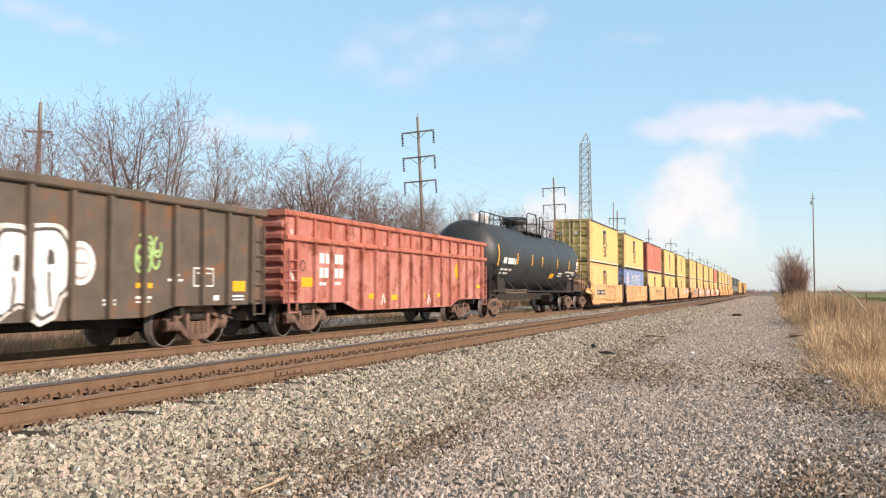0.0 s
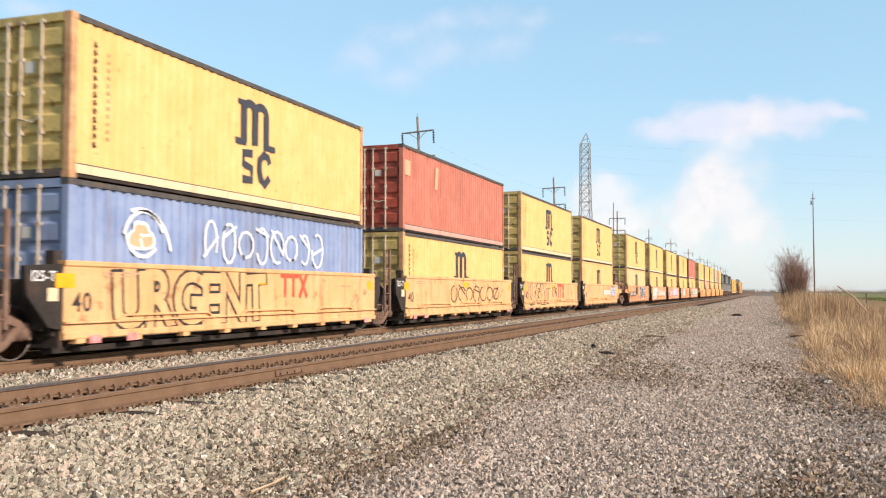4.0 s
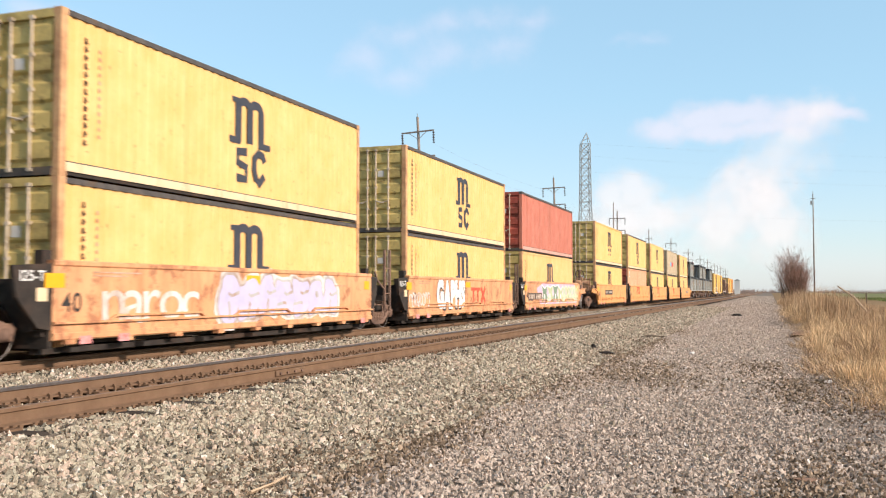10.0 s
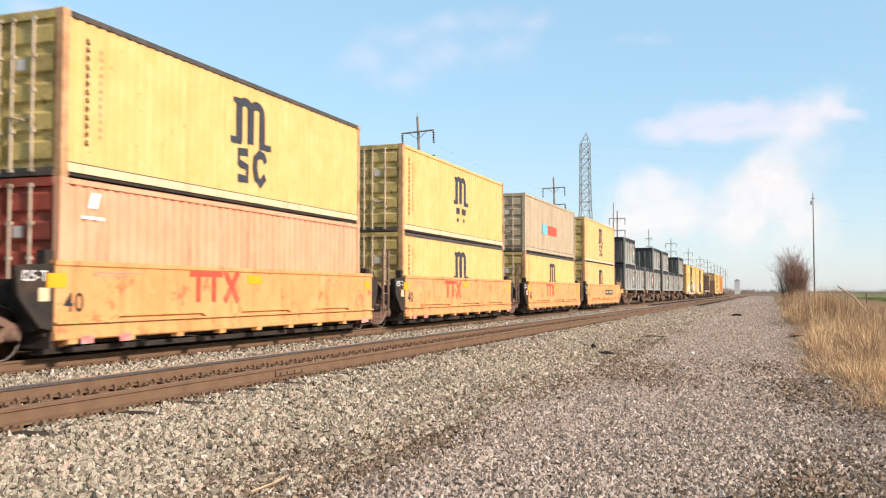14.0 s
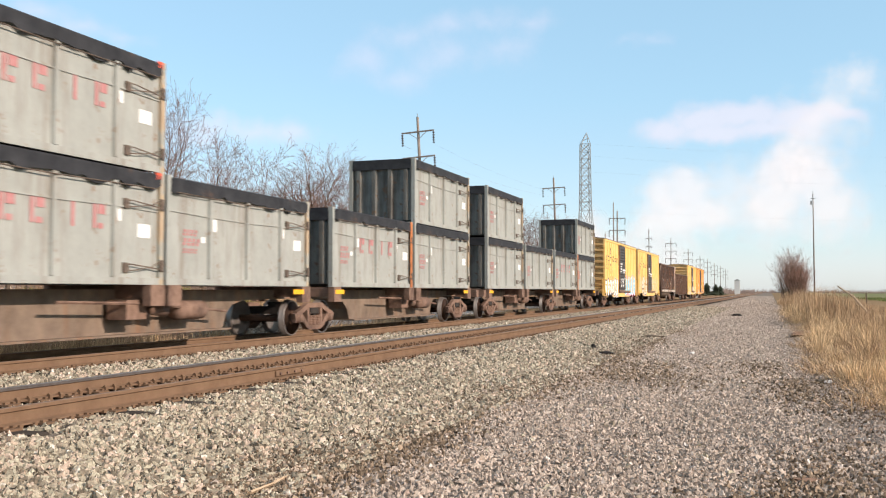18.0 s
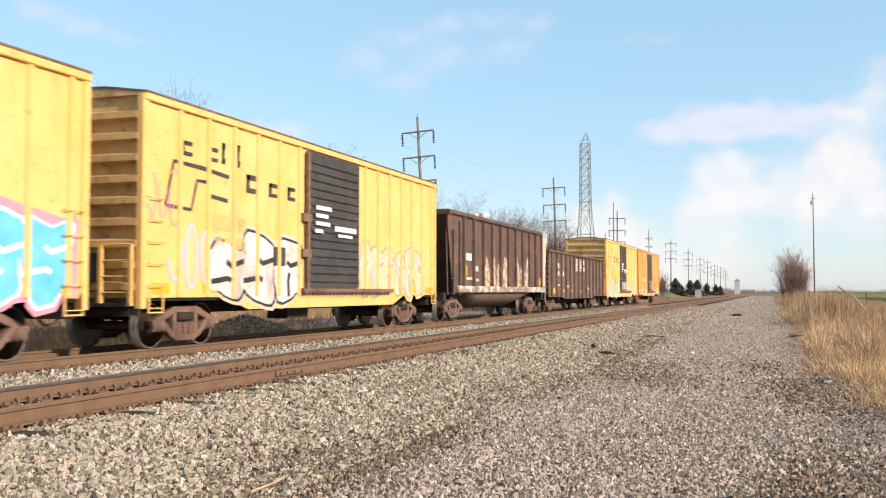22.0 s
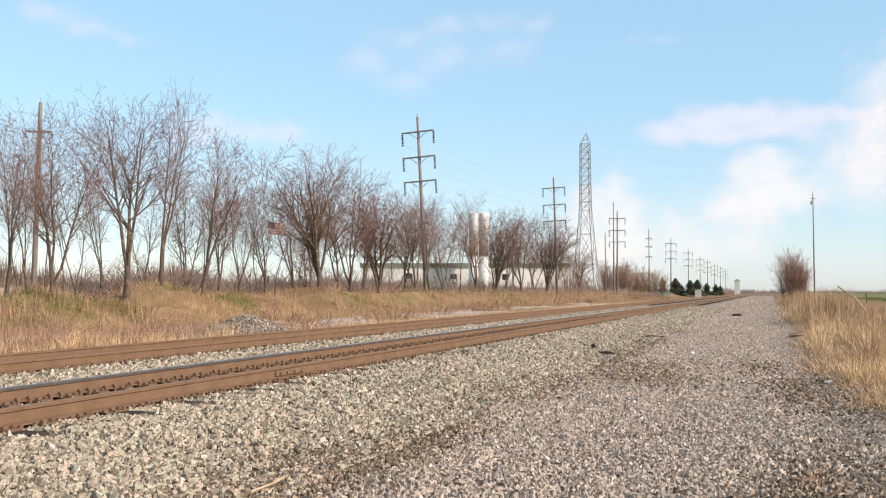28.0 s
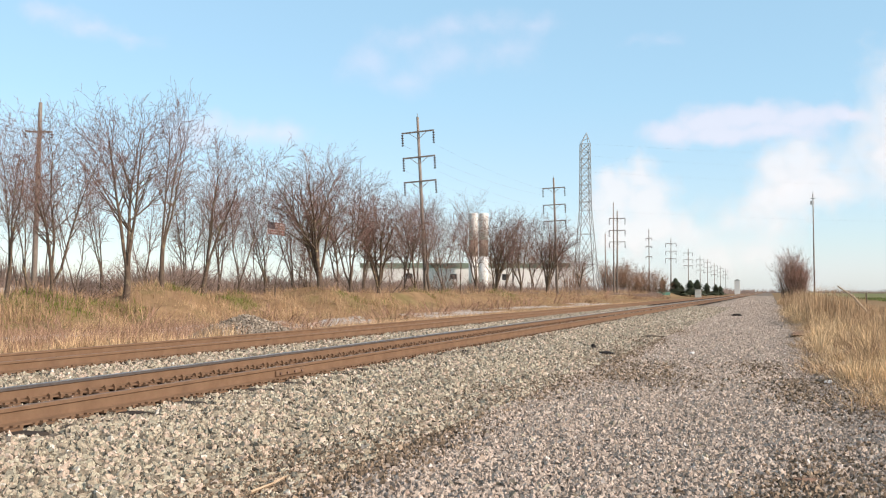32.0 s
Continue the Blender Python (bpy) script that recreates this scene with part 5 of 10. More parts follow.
TRAIN_WELLS = [
    ([-149.9, -134.4, -119.0, -103.7, -88.3], "yn yb ry yy yn"),
    ([-68.76, -53.01, -37.19, -21.31, -6.05], "fm yn yy yy rn"),
    ([13.93, 29.51, 45.07, 61.2, 76.72], "py yo py gy nn"),
]
WELLS = []
for (starts, loads), coat in zip(TRAIN_WELLS, ("well_tan", "well", "well_orange")):
    car, mid = well_car(starts, coat, "orange five-unit articulated well car loaded with double-stacked containers")
    WELLS.append((car, mid, starts))
    for d0, load in zip(starts, loads.split()):
        for key, z in ((load[1], Z_LOW), (load[0], Z_HIGH)):
            place_container(key + ("h" if key == "y" and z == Z_HIGH else ""), KINDS[key][0], KINDS[key][1], d0, z)

SIDE = WELL_HW + 0.004
for n, (car, mid, starts) in enumerate(WELLS):
    for u, d0 in enumerate(starts):
        y = d0 - mid
        digits(car, "40", SIDE, y - 0.16, 0.8, 0.46, M["black"])
        for y0_, y1_ in ((-0.55, -0.1), (12.0, 12.35)):
            s = Shape()
            decal(s, SIDE, y + y0_, y + y1_, 1.2, 1.44)
            part("reflector", s, M["refl"], car, "yellow reflector patch")


# ---- gondolas ----
def gondola(name, title, length, h_floor, h_rim, paint, rim_paint, ribs, drop=0.0, rim=0.16, hw=1.5, end_ribs=5, extension=None, grabs=False):
    car = thing(name, title, "railcar", "cars of the train")
    hl = length / 2
    for k in (1, -1):
        s = Shape()
        x0, x1 = sorted((k * (hw - 0.09), k * (hw - 0.06)))
        prof = [(-hl, h_floor), (-hl + 3.3, h_floor), (-hl + 4.3, h_floor - drop), (hl - 4.3, h_floor - drop), (hl - 3.3, h_floor), (hl, h_floor), (hl, h_rim), (-hl, h_rim)]
        s.prism(prof, x0, x1, "x")
        part("side_wall", s, M[paint], car)
        for i in range(ribs):
            y = -hl + 0.55 + i * (length - 1.1) / (ribs - 1)
            lo = h_floor - (drop if abs(y) < hl - 4.2 else 0)
            s = Shape()
            xa, xb = sorted((k * (hw - 0.062), k * (hw + 0.02)))
            s.prism([(k * (hw - 0.065), y - 0.065), (k * (hw + 0.04), y - 0.05), (k * (hw + 0.04), y + 0.05), (k * (hw - 0.065), y + 0.065)], lo + 0.04, h_rim - 0.01, "z")
            part("rib", s, M["gon_rib"] if paint == "gon_ns" else M[paint], car)
        s = Shape()
        xa, xb = sorted((k * (hw - 0.13), k * (hw + 0.05)))
        s.box(xa, xb, -hl - 0.02, hl + 0.02, h_rim, h_rim + rim, 0.03)
        part("top_rim", s, M[rim_paint], car)
        if extension:
            z0, z1, inset = extension
            s = Shape()
            xa, xb = sorted((k * (hw - inset - 0.05), k * (hw - inset)))
            s.box(xa, xb, -hl + 0.05, hl - 0.05, h_rim + rim - 0.01, z1)
            part("upper_wall", s, M[paint], car)
            for i in range(ribs):
                y = -hl + 0.55 + i * (length - 1.1) / (ribs - 1)
                s = Shape()
                xa, xb = sorted((k * (hw - inset - 0.002), k * (hw - inset + 0.07)))
                s.box(xa, xb, y - 0.05, y + 0.05, h_rim + rim, z1 - 0.01)
                part("rib", s, M[rim_paint], car)
            s = Shape()
            xa, xb = sorted((k * (hw - inset - 0.08), k * (hw - inset + 0.1)))
            s.box(xa, xb, -hl, hl, z1 - 0.01, z1 + 0.13, 0.03)
            part("top_rim", s, M[rim_paint], car)
    top = extension[1] + 0.12 if extension else h_rim + rim
    for e in (-1, 1):
        s = Shape()
        s.box(-hw + 0.09, hw - 0.09, min(e * (hl - 0.05), e * (hl - 0.12)), max(e * (hl - 0.05), e * (hl - 0.12)), h_floor, top - 0.03)
        wall = part("end_wall", s, M[paint], car)
        for i in range(end_ribs):
            s = Shape()
            z = h_floor + 0.12 + i * (top - h_floor - 0.3) / end_ribs
            s.prism([(e * (hl - 0.06), z), (e * (hl + 0.06), z + 0.06), (e * (hl + 0.06), z + 0.16), (e * (hl - 0.06), z + 0.24)], -hw + 0.1, hw - 0.1, "x")
            part("rib", s, M[paint], wall)
        s = Shape()
        s.box(-hw - 0.01, hw + 0.01, min(e * (hl - 0.1), e * (hl + 0.08)), max(e * (hl - 0.1), e * (hl + 0.08)), top - 0.13, top + 0.01)
        part("end_rim", s, M[rim_paint], wall)
        for k in (1, -1):
            s = Shape()
            x = k * (hw + 0.03)
            ys = e * (hl - 0.08), e * (hl - 0.5)
            for y in ys:
                if not grabs:
                    s.box(x - 0.02, x + 0.02, y - 0.02, y + 0.02, h_floor - 0.25, h_rim - 0.2)
            for i in range(4 if grabs else 6):
                for y in ys if grabs else ():
                    s.box(x - 0.05, x + 0.014, y - 0.014, y + 0.014, h_floor - 0.234 + i * (h_rim - h_floor) / 6, h_floor - 0.206 + i * (h_rim - h_floor) / 6)
                z = h_floor - 0.22 + i * (h_rim - h_floor) / 6
                s.tube([(x, ys[0], z), (x, ys[1], z)], 0.016, 5)
            part("ladder", s, M[paint], car)
        truck(car, e * (hl - 1.95))
    s = Shape()
    s.box(-hw + 0.1, hw - 0.1, -hl + 0.05, hl - 0.05, h_floor - 0.02, h_floor + 0.06)
    s.box(-0.35, 0.35, -hl + 0.1, hl - 0.1, h_floor - 0.42, h_floor - 0.02)
    for i in range(9):
        y = -hl + 1.2 + i * (length - 2.4) / 8
        s.box(-hw + 0.15, hw - 0.15, y - 0.06, y + 0.06, h_floor - 0.2, h_floor - 0.02)
    part("underframe", s, M["under"], car)
    couplers(car, hl - 0.1)
    return car


gon = gondola("gondola_car", "dark weathered gondola car with white and green graffiti", 16.4, 0.85, 2.85, "gon_brown", "gon_brown", 17, drop=0.2)
RIDERS.append((gon, -192.6 - 8.2, 0))
red = gondola("gondola_car", "faded red ribbed gondola car with rusty raised rim", 16.75, 0.85, 2.38, "gon_red", "gon_redtop", 17, drop=0.25, rim=0.14,
              extension=(2.5, 3.0, 0.06), end_ribs=7)
RIDERS.append((red, -183.2, 0))
soot = gondola("gondola_car", "sooty brown gondola car with a worn white emblem", 17.1, 0.85, 3.25, "gon_ns", "gon_ns", 14, drop=0.12, rim=0.12, end_ribs=8, grabs=True)
RIDERS.append((soot, 211.4, 0))


# ---- tank car ----
def tank_car():
    car = thing("tank_car", "black cylindrical tank car with yellow safety marks", "railcar", "cars of the train")
    R, zc, hl = 1.5, 2.78, 9.65
    s = Shape()
    s.round = True
    prof = [(-hl, 0.02), (-hl + 0.06, 0.5), (-hl + 0.2, 0.95), (-hl + 0.42, 1.28), (-hl + 0.62, 1.42), (-hl + 0.8, R)]
    body = prof + [(y, R) for y in (-6, -3, 0, 3, 6)] + [(-a, r) for a, r in reversed(prof)]
    s.lathe(body, (0, 0, zc), axis="y", seg=56)
    for y in (-6.4, -3.9, -1.3, 1.3, 3.9, 6.4):
        s.lathe([(y - 0.03, R - 0.01), (y - 0.02, R + 0.006), (y + 0.02, R + 0.006), (y + 0.03, R - 0.01)], (0, 0, zc), axis="y", seg=56)
    part("tank_shell", s, M["tank"], car, "black welded shell with grimy streaks")
    s = Shape()
    s.round = True
    s.lathe([(zc + R - 0.1, 0.62), (zc + R + 0.12, 0.62), (zc + R + 0.14, 0.48), (zc + R + 0.32, 0.48), (zc + R + 0.34, 0.6), (zc + R + 0.68, 0.6), (zc + R + 0.72, 0.3)], (0, -0.6, 0), axis="z", seg=24)
    part("dome", s, M["tank"], car, "black fittings dome")
    z = zc + R
    for k in (-1, 1):
        s = Shape()
        s.box(min(k * 0.5, k * 1.02), max(k * 0.5, k * 1.02), -1.9, 1.7, z - 0.16, z - 0.12)
        for y in (-1.6, 0.0, 1.4):
            s.box(min(k * 0.6, k * 0.98), max(k * 0.6, k * 0.98), y - 0.04, y + 0.04, z - 0.3, z - 0.15)
        part("dome_platform", s, M["black"], car, "black grating beside the dome")
        s = Shape()
        x = k * 0.98
        s.tube([(x, 1.68, z - 0.13), (x, 1.68, z + 0.72), (x, 1.6, z + 0.8), (x, 0.95, z + 0.8), (x, 0.85, z + 0.72), (x, 0.85, z - 0.13)], 0.028, 6)
        s.tube([(x, 1.68, z + 0.35), (x, -0.3, z + 0.3)], 0.022, 6)
        s.tube([(x, -1.88, z - 0.13), (x, -1.88, z + 0.6), (x, -1.75, z + 0.78), (x, -1.5, z + 0.84), (x, -0.1, z + 0.84), (x, 0.12, z + 0.74), (x, 0.18, z + 0.6), (x, 0.18, z - 0.13)], 0.03, 6)
        part("platform_rail", s, M["black"], car, "bent black rail round the dome")
    s = Shape()
    for y in (-1.88, 1.68):
        s.tube([(0.98, y, z + 0.5), (-0.98, y, z + 0.5)], 0.025, 6)
    part("cross_rail", s, M["black"], car)
    for k, y0, y1 in ((-1, -9.2, -2.0), (1, 1.75, 7.6)):
        s = Shape()
        s.tube([(0.75, y0, z - 0.3), (0.75, y0, z + 0.26), (0.75, y0 + 0.1, z + 0.34), (0.75, y1 - 0.1, z + 0.34), (0.75, y1, z + 0.26), (0.75, y1, z - 0.3)], 0.024, 6)
        n = 5
        for i in range(n):
            y = y0 + (i + 0.5) * (y1 - y0) / n
            s.tube([(0.75, y, z - 0.25), (0.75, y, z + 0.34)], 0.02, 6)
        part("hand_rail", s, M["black"], car)
    s = Shape()
    s.box(-0.28, 0.28, -9.85, 9.85, 0.72, 1.05)
    for e in (-1, 1):
        s.box(-1.45, 1.45, min(e * 9.8, e * 10.05), max(e * 9.8, e * 10.05), 0.85, 1.2)
        s.box(-1.4, 1.4, min(e * 8.8, e * 9.85), max(e * 8.8, e * 9.85), 1.15, 1.2)
        s.prism([(e * 6.6, 1.05), (e * 8.5, 1.05), (e * 8.3, 1.75), (e * 6.9, 1.75)], -1.2, 1.2, "x")
        for x in (-1.25, 1.25):
            s.prism([(e * 8.1, 1.0), (e * 8.35, 1.0), (e * 8.35, 1.9), (e * 8.1, 1.9)], x - 0.06, x + 0.06, "x")
    part("underframe", s, M["under"], car)
    for x in (1.46, -1.46):
        s = Shape()
        s.box(x - 0.04, x + 0.04, -9.85, 9.85, 1.13, 1.19)
        for i in range(5):
            y = -5.9 + i * 2.75
            s.tube([(x, y, 1.18), (x * 0.75, y - 0.42, 1.72)], 0.03, 5)
        part("side_sill", s, M["black"], car)
    for e in (-1, 1):
        s = Shape()
        s.tube([(1.45, e * 9.95, 1.15), (1.45, e * 9.95, 2.35), (1.45, e * 9.1, 2.35), (1.45, e * 8.9, 2.2), (1.45, e * 8.9, 1.18)], 0.025, 6)
        s.tube([(-1.45, e * 9.95, 1.15), (-1.45, e * 9.95, 2.35), (-1.45, e * 9.1, 2.35), (-1.45, e * 8.9, 1.18)], 0.025, 6)
        s.tube([(-1.3, e * 9.95, 1.7), (1.3, e * 9.95, 1.7)], 0.022, 6)
        part("end_rail", s, M["black"], car)
        truck(car, e * 7.95)
    s = Shape()
    s.round = True
    s.lathe([(-0.5, 0.1), (-0.45, 0.22), (0.45, 0.22), (0.5, 0.1)], (0.5, 4.9, 0.75), axis="y", seg=12)
    s.round = False
    s.box(0.25, 0.8, 4.0, 4.3, 0.6, 0.95)
    part("brake_gear", s, M["under"], car)

    # marks follow the shell
    def curved(rows, slot_mat, name, label=""):
        q = Shape()
        for y0, y1, z0, z1 in rows:
            n = 4
            P = []
            for i in range(n + 1):
                zz = z0 + (z1 - z0) * i / n
                P.append((math.sqrt(max(0.0, (R + 0.008) ** 2 - (zz - zc) ** 2)), zz))
            v = [(x, y0, zz) for x, zz in P] + [(x, y1, zz) for x, zz in P]
            q.add(v, [(i, i + 1, n + 2 + i, n + 1 + i) for i in range(n)])
        part(name, q, M[slot_mat], car, label)

    for row in [(y - 0.07, y + 0.09, 2.4, 2.92) for y in (-5.6, -2.78, -0.65, 2.95, 6.05)] + [(-8.83, -8.68, 2.2, 3.2), (8.68, 8.83, 2.25, 3.1)]:
        curved([row], "refl", "safety_stripe", "yellow vertical safety stripe")
    curved([(1.85, 2.8, 1.86, 2.1)], "refl", "safety_patch", "yellow patch")
    curved([(-7.95 + i * 0.28, -7.72 + i * 0.28, 2.38, 2.65) for i in range(2)] + [(-7.2 + i * 0.22, -7.02 + i * 0.22, 2.38, 2.65) for i in range(5)] + [(-6.0, -5.85, 2.38, 2.65)], "white", "lettering")
    curved([(-8.1, -7.6, 2.08, 2.17), (-7.45, -6.95, 2.08, 2.17), (-6.8, -6.3, 2.08, 2.17), (-8.0, -7.7, 1.92, 2.0), (-7.4, -6.6, 1.92, 2.0)], "white_worn", "lettering")
    curved([(3.65, 4.7, 2.1, 2.18), (3.65, 4.65, 1.97, 2.05), (5.4, 7.9, 2.2, 2.3), (6.1, 6.9, 2.02, 2.09), (7.3, 8.1, 1.86, 1.92), (7.3, 8.1, 2.1, 2.16), (8.05, 8.6, 2.35, 2.45), (8.05, 8.6, 2.52, 2.62), (8.05, 8.6, 2.68, 2.9)], "white_worn", "lettering")
    couplers(car, 9.85)
    return car


tank = tank_car()
RIDERS.append((tank, -164.05, 0))


# ---- waste boxes and their spine cars ----
def waste_box():
    L, W, H = 6.06, 2.44, 2.2
    c = thing("waste_container", "", "container", "waste boxes on the spine cars")
    hl, hw = L / 2, W / 2
    for k in (1, -1):
        s = Shape()
        x0, x1 = sorted((k * (hw - 0.1), k * (hw - 0.07)))
        s.box(x0, x1, -hl + 0.1, hl - 0.1, 0.1, H - 0.12)
        part("side_wall", s, M["trash"], c)
        s = Shape()
        x0, x1 = sorted((k * (hw - 0.072), k * (hw - 0.045)))
        s.strip([(-hl + 0.14, 1.5), (-1.45, 1.46), (0.06, 1.44), (1.6, 1.46), (hl - 0.14, 1.43)], 0.03, x0, x1)
        part("seam", s, M["trash"], c)
        for y in (-1.45, 0.06, 1.6):
            s = Shape()
            s.prism([(k * (hw - 0.072), y - 0.07), (k * hw, y - 0.05), (k * hw, y + 0.05), (k * (hw - 0.072), y + 0.07)], 0.14, H - 0.2, "z")
            part("rib", s, M["trash"], c)
        s = Shape()
        x0, x1 = sorted((k * (hw - 0.1), k * (hw - 0.005)))
        s.box(x0, x1, -hl + 0.1, hl - 0.1, 0.0, 0.13)
        part("bottom_rail", s, M["trash"], c)
        # the cover sheet hangs over the top edge, wavy at its hem
        s = Shape()
        n = 24
        rnd = random.Random(5 + k)
        v, f = [], []
        for i in range(n + 1):
            y = -hl + 0.12 + i * (L - 0.24) / n
            drop = 0.31 + rnd.uniform(-0.05, 0.03) + (0.09 if rnd.random() < 0.15 else 0)
            v += [(k * (hw - 0.3), y, H - 0.03 + rnd.uniform(-0.02, 0.02)), (k * (hw - 0.02), y, H - 0.03), (k * (hw + 0.012), y, H - 0.06), (k * (hw + 0.012), y, H - drop), (k * (hw - 0.01), y, H - drop)]
        for i in range(n):
            f += [(5 * i + j, 5 * i + j + 1, 5 * i + j + 6, 5 * i + j + 5) for j in range(4)]
        s.add(v, f)
        part("cover_edge", s, M["trash_dark"], c, "black cover sheet lapped over the rim")
        s = Shape()
        s.tube([(k * (hw + 0.03), -hl + 0.3, H - 0.33), (k * (hw + 0.03), 0, H - 0.36), (k * (hw + 0.03), hl - 0.3, H - 0.33)], 0.012, 4)
        part("rope", s, M["gear"], c, "tie rope of the cover sheet")
        for z, lab in ((0.32, "thin lower stay of the door"), (1.52, "thin upper stay of the door")):
            s = Shape()
            a_ = k * (hw + 0.02)
            s.tube([(k * (hw - 0.07), hl - 1.12, z + 0.03), (a_, hl - 1.0, z + 0.06), (a_, hl - 0.55, z + 0.02), (a_, hl - 0.05, z - 0.03)], 0.013, 5)
            s.tube([(k * (hw - 0.07), hl - 1.1, z - 0.06), (a_, hl - 0.9, z - 0.05), (a_, hl - 0.4, z + 0.02), (a_, hl - 0.12, z + 0.14)], 0.011, 5)
            s.box(min(k * (hw - 0.07), k * (hw - 0.02)), max(k * (hw - 0.07), k * (hw - 0.02)), hl - 1.16, hl - 1.02, z - 0.1, z + 0.09, 0.01)
            s.box(min(k * (hw - 0.01), k * (hw + 0.03)), max(k * (hw - 0.01), k * (hw + 0.03)), hl - 0.13, hl - 0.03, z - 0.07, z + 0.16, 0.01)
            part("door_stay", s, M["gear"], c, lab)
        for e in (-1, 1):
            s = Shape()
            x0, x1 = sorted((k * hw, k * (hw - 0.13)))
            s.box(x0, x1, min(e * hl, e * (hl - 0.13)), max(e * hl, e * (hl - 0.13)), 0.0, H)
            s.box(x0 - 0.004, x1 + 0.004, min(e * (hl + 0.005), e * (hl - 0.16)), max(e * (hl + 0.005), e * (hl - 0.16)), H - 0.12, H + 0.0)
            part("corner_post", s, M["trash_post"] if e > 0 else M["trash"], c)
        s = Shape()
        x = k * (hw - 0.064) if k > 0 else k * (hw - 0.064) - 0.005
        for y0, y1, z0, z1 in ((-1.33, -1.17, 1.16, 1.42), (1.68, 1.82, 1.18, 1.4), (2.3, 2.68, 0.9, 1.16), (-1.75, -1.6, 0.9, 1.02)):
            s = Shape()
            decal(s, x, y0, y1, z0, z1)
            part("sticker", s, M["white"], c, "white sticker")
        for z, w, n, h in ((1.02, 0.1, 4, 0.13), (0.82, 0.12, 4, 0.15), (0.66, 0.08, 5, 0.1)):
            s = Shape()
            for i in range(n):
                decal(s, x, -2.4 + i * w * 1.3, -2.4 + i * w * 1.3 + w * 0.75, z, z + h * 0.4)
                decal(s, x, -2.4 + i * w * 1.3 + w * 0.3, -2.4 + i * w * 1.3 + w, z + h * 0.5, z + h)
            part("lettering", s, M["dullred"], c)
    for e in (-1, 1):
        s = Shape()
        s.box(-hw + 0.1, hw - 0.1, min(e * (hl - 0.07), e * (hl - 0.12)), max(e * (hl - 0.07), e * (hl - 0.12)), 0.08, H - 0.1)
        wall = part("end_wall", s, M["trash_end"], c)
        for i in range(4):
            x = -hw + 0.35 + i * 0.58
            s = Shape()
            s.prism([(x - 0.1, e * (hl - 0.08)), (x - 0.06, e * hl), (x + 0.06, e * hl), (x + 0.1, e * (hl - 0.08))], 0.1, H - 0.3, "z")
            part("rib", s, M["trash_end"], wall)
        s = Shape()
        s.box(-hw + 0.14, hw - 0.14, min(e * (hl + 0.01), e * (hl - 0.1)), max(e * (hl + 0.01), e * (hl - 0.1)), H - 0.36, H - 0.02)
        part("cover_edge", s, M["trash_dark"], c)
    s = Shape()
    n, m = 10, 6
    rnd = random.Random(9)
    v = [(-hw + 0.12 + i * (W - 0.24) / m, -hl + 0.1 + j * (L - 0.2) / n, H - 0.05 - 0.12 * math.sin(math.pi * i / m) * abs(math.sin(j * 1.3)) + rnd.uniform(-0.02, 0.02)) for j in range(n + 1) for i in range(m + 1)]
    f = [(j * (m + 1) + i, j * (m + 1) + i + 1, (j + 1) * (m + 1) + i + 1, (j + 1) * (m + 1) + i) for j in range(n) for i in range(m)]
    s.add(v, f)
    part("cover_sheet", s, M["trash_dark"], c, "sagging black cover sheet")
    s = Shape()
    s.box(-hw + 0.1, hw - 0.1, -hl + 0.1, hl - 0.1, 0.04, 0.1)
    part("floor_plate", s, M["under"], c)
    return c


WASTE = []
SPINES = [([94.5, 100.66, 108.1, 114.36],), ([122.95, 129.45, 136.05, 142.45],)]
Z_BOX1, Z_BOX2 = 1.27, 3.472


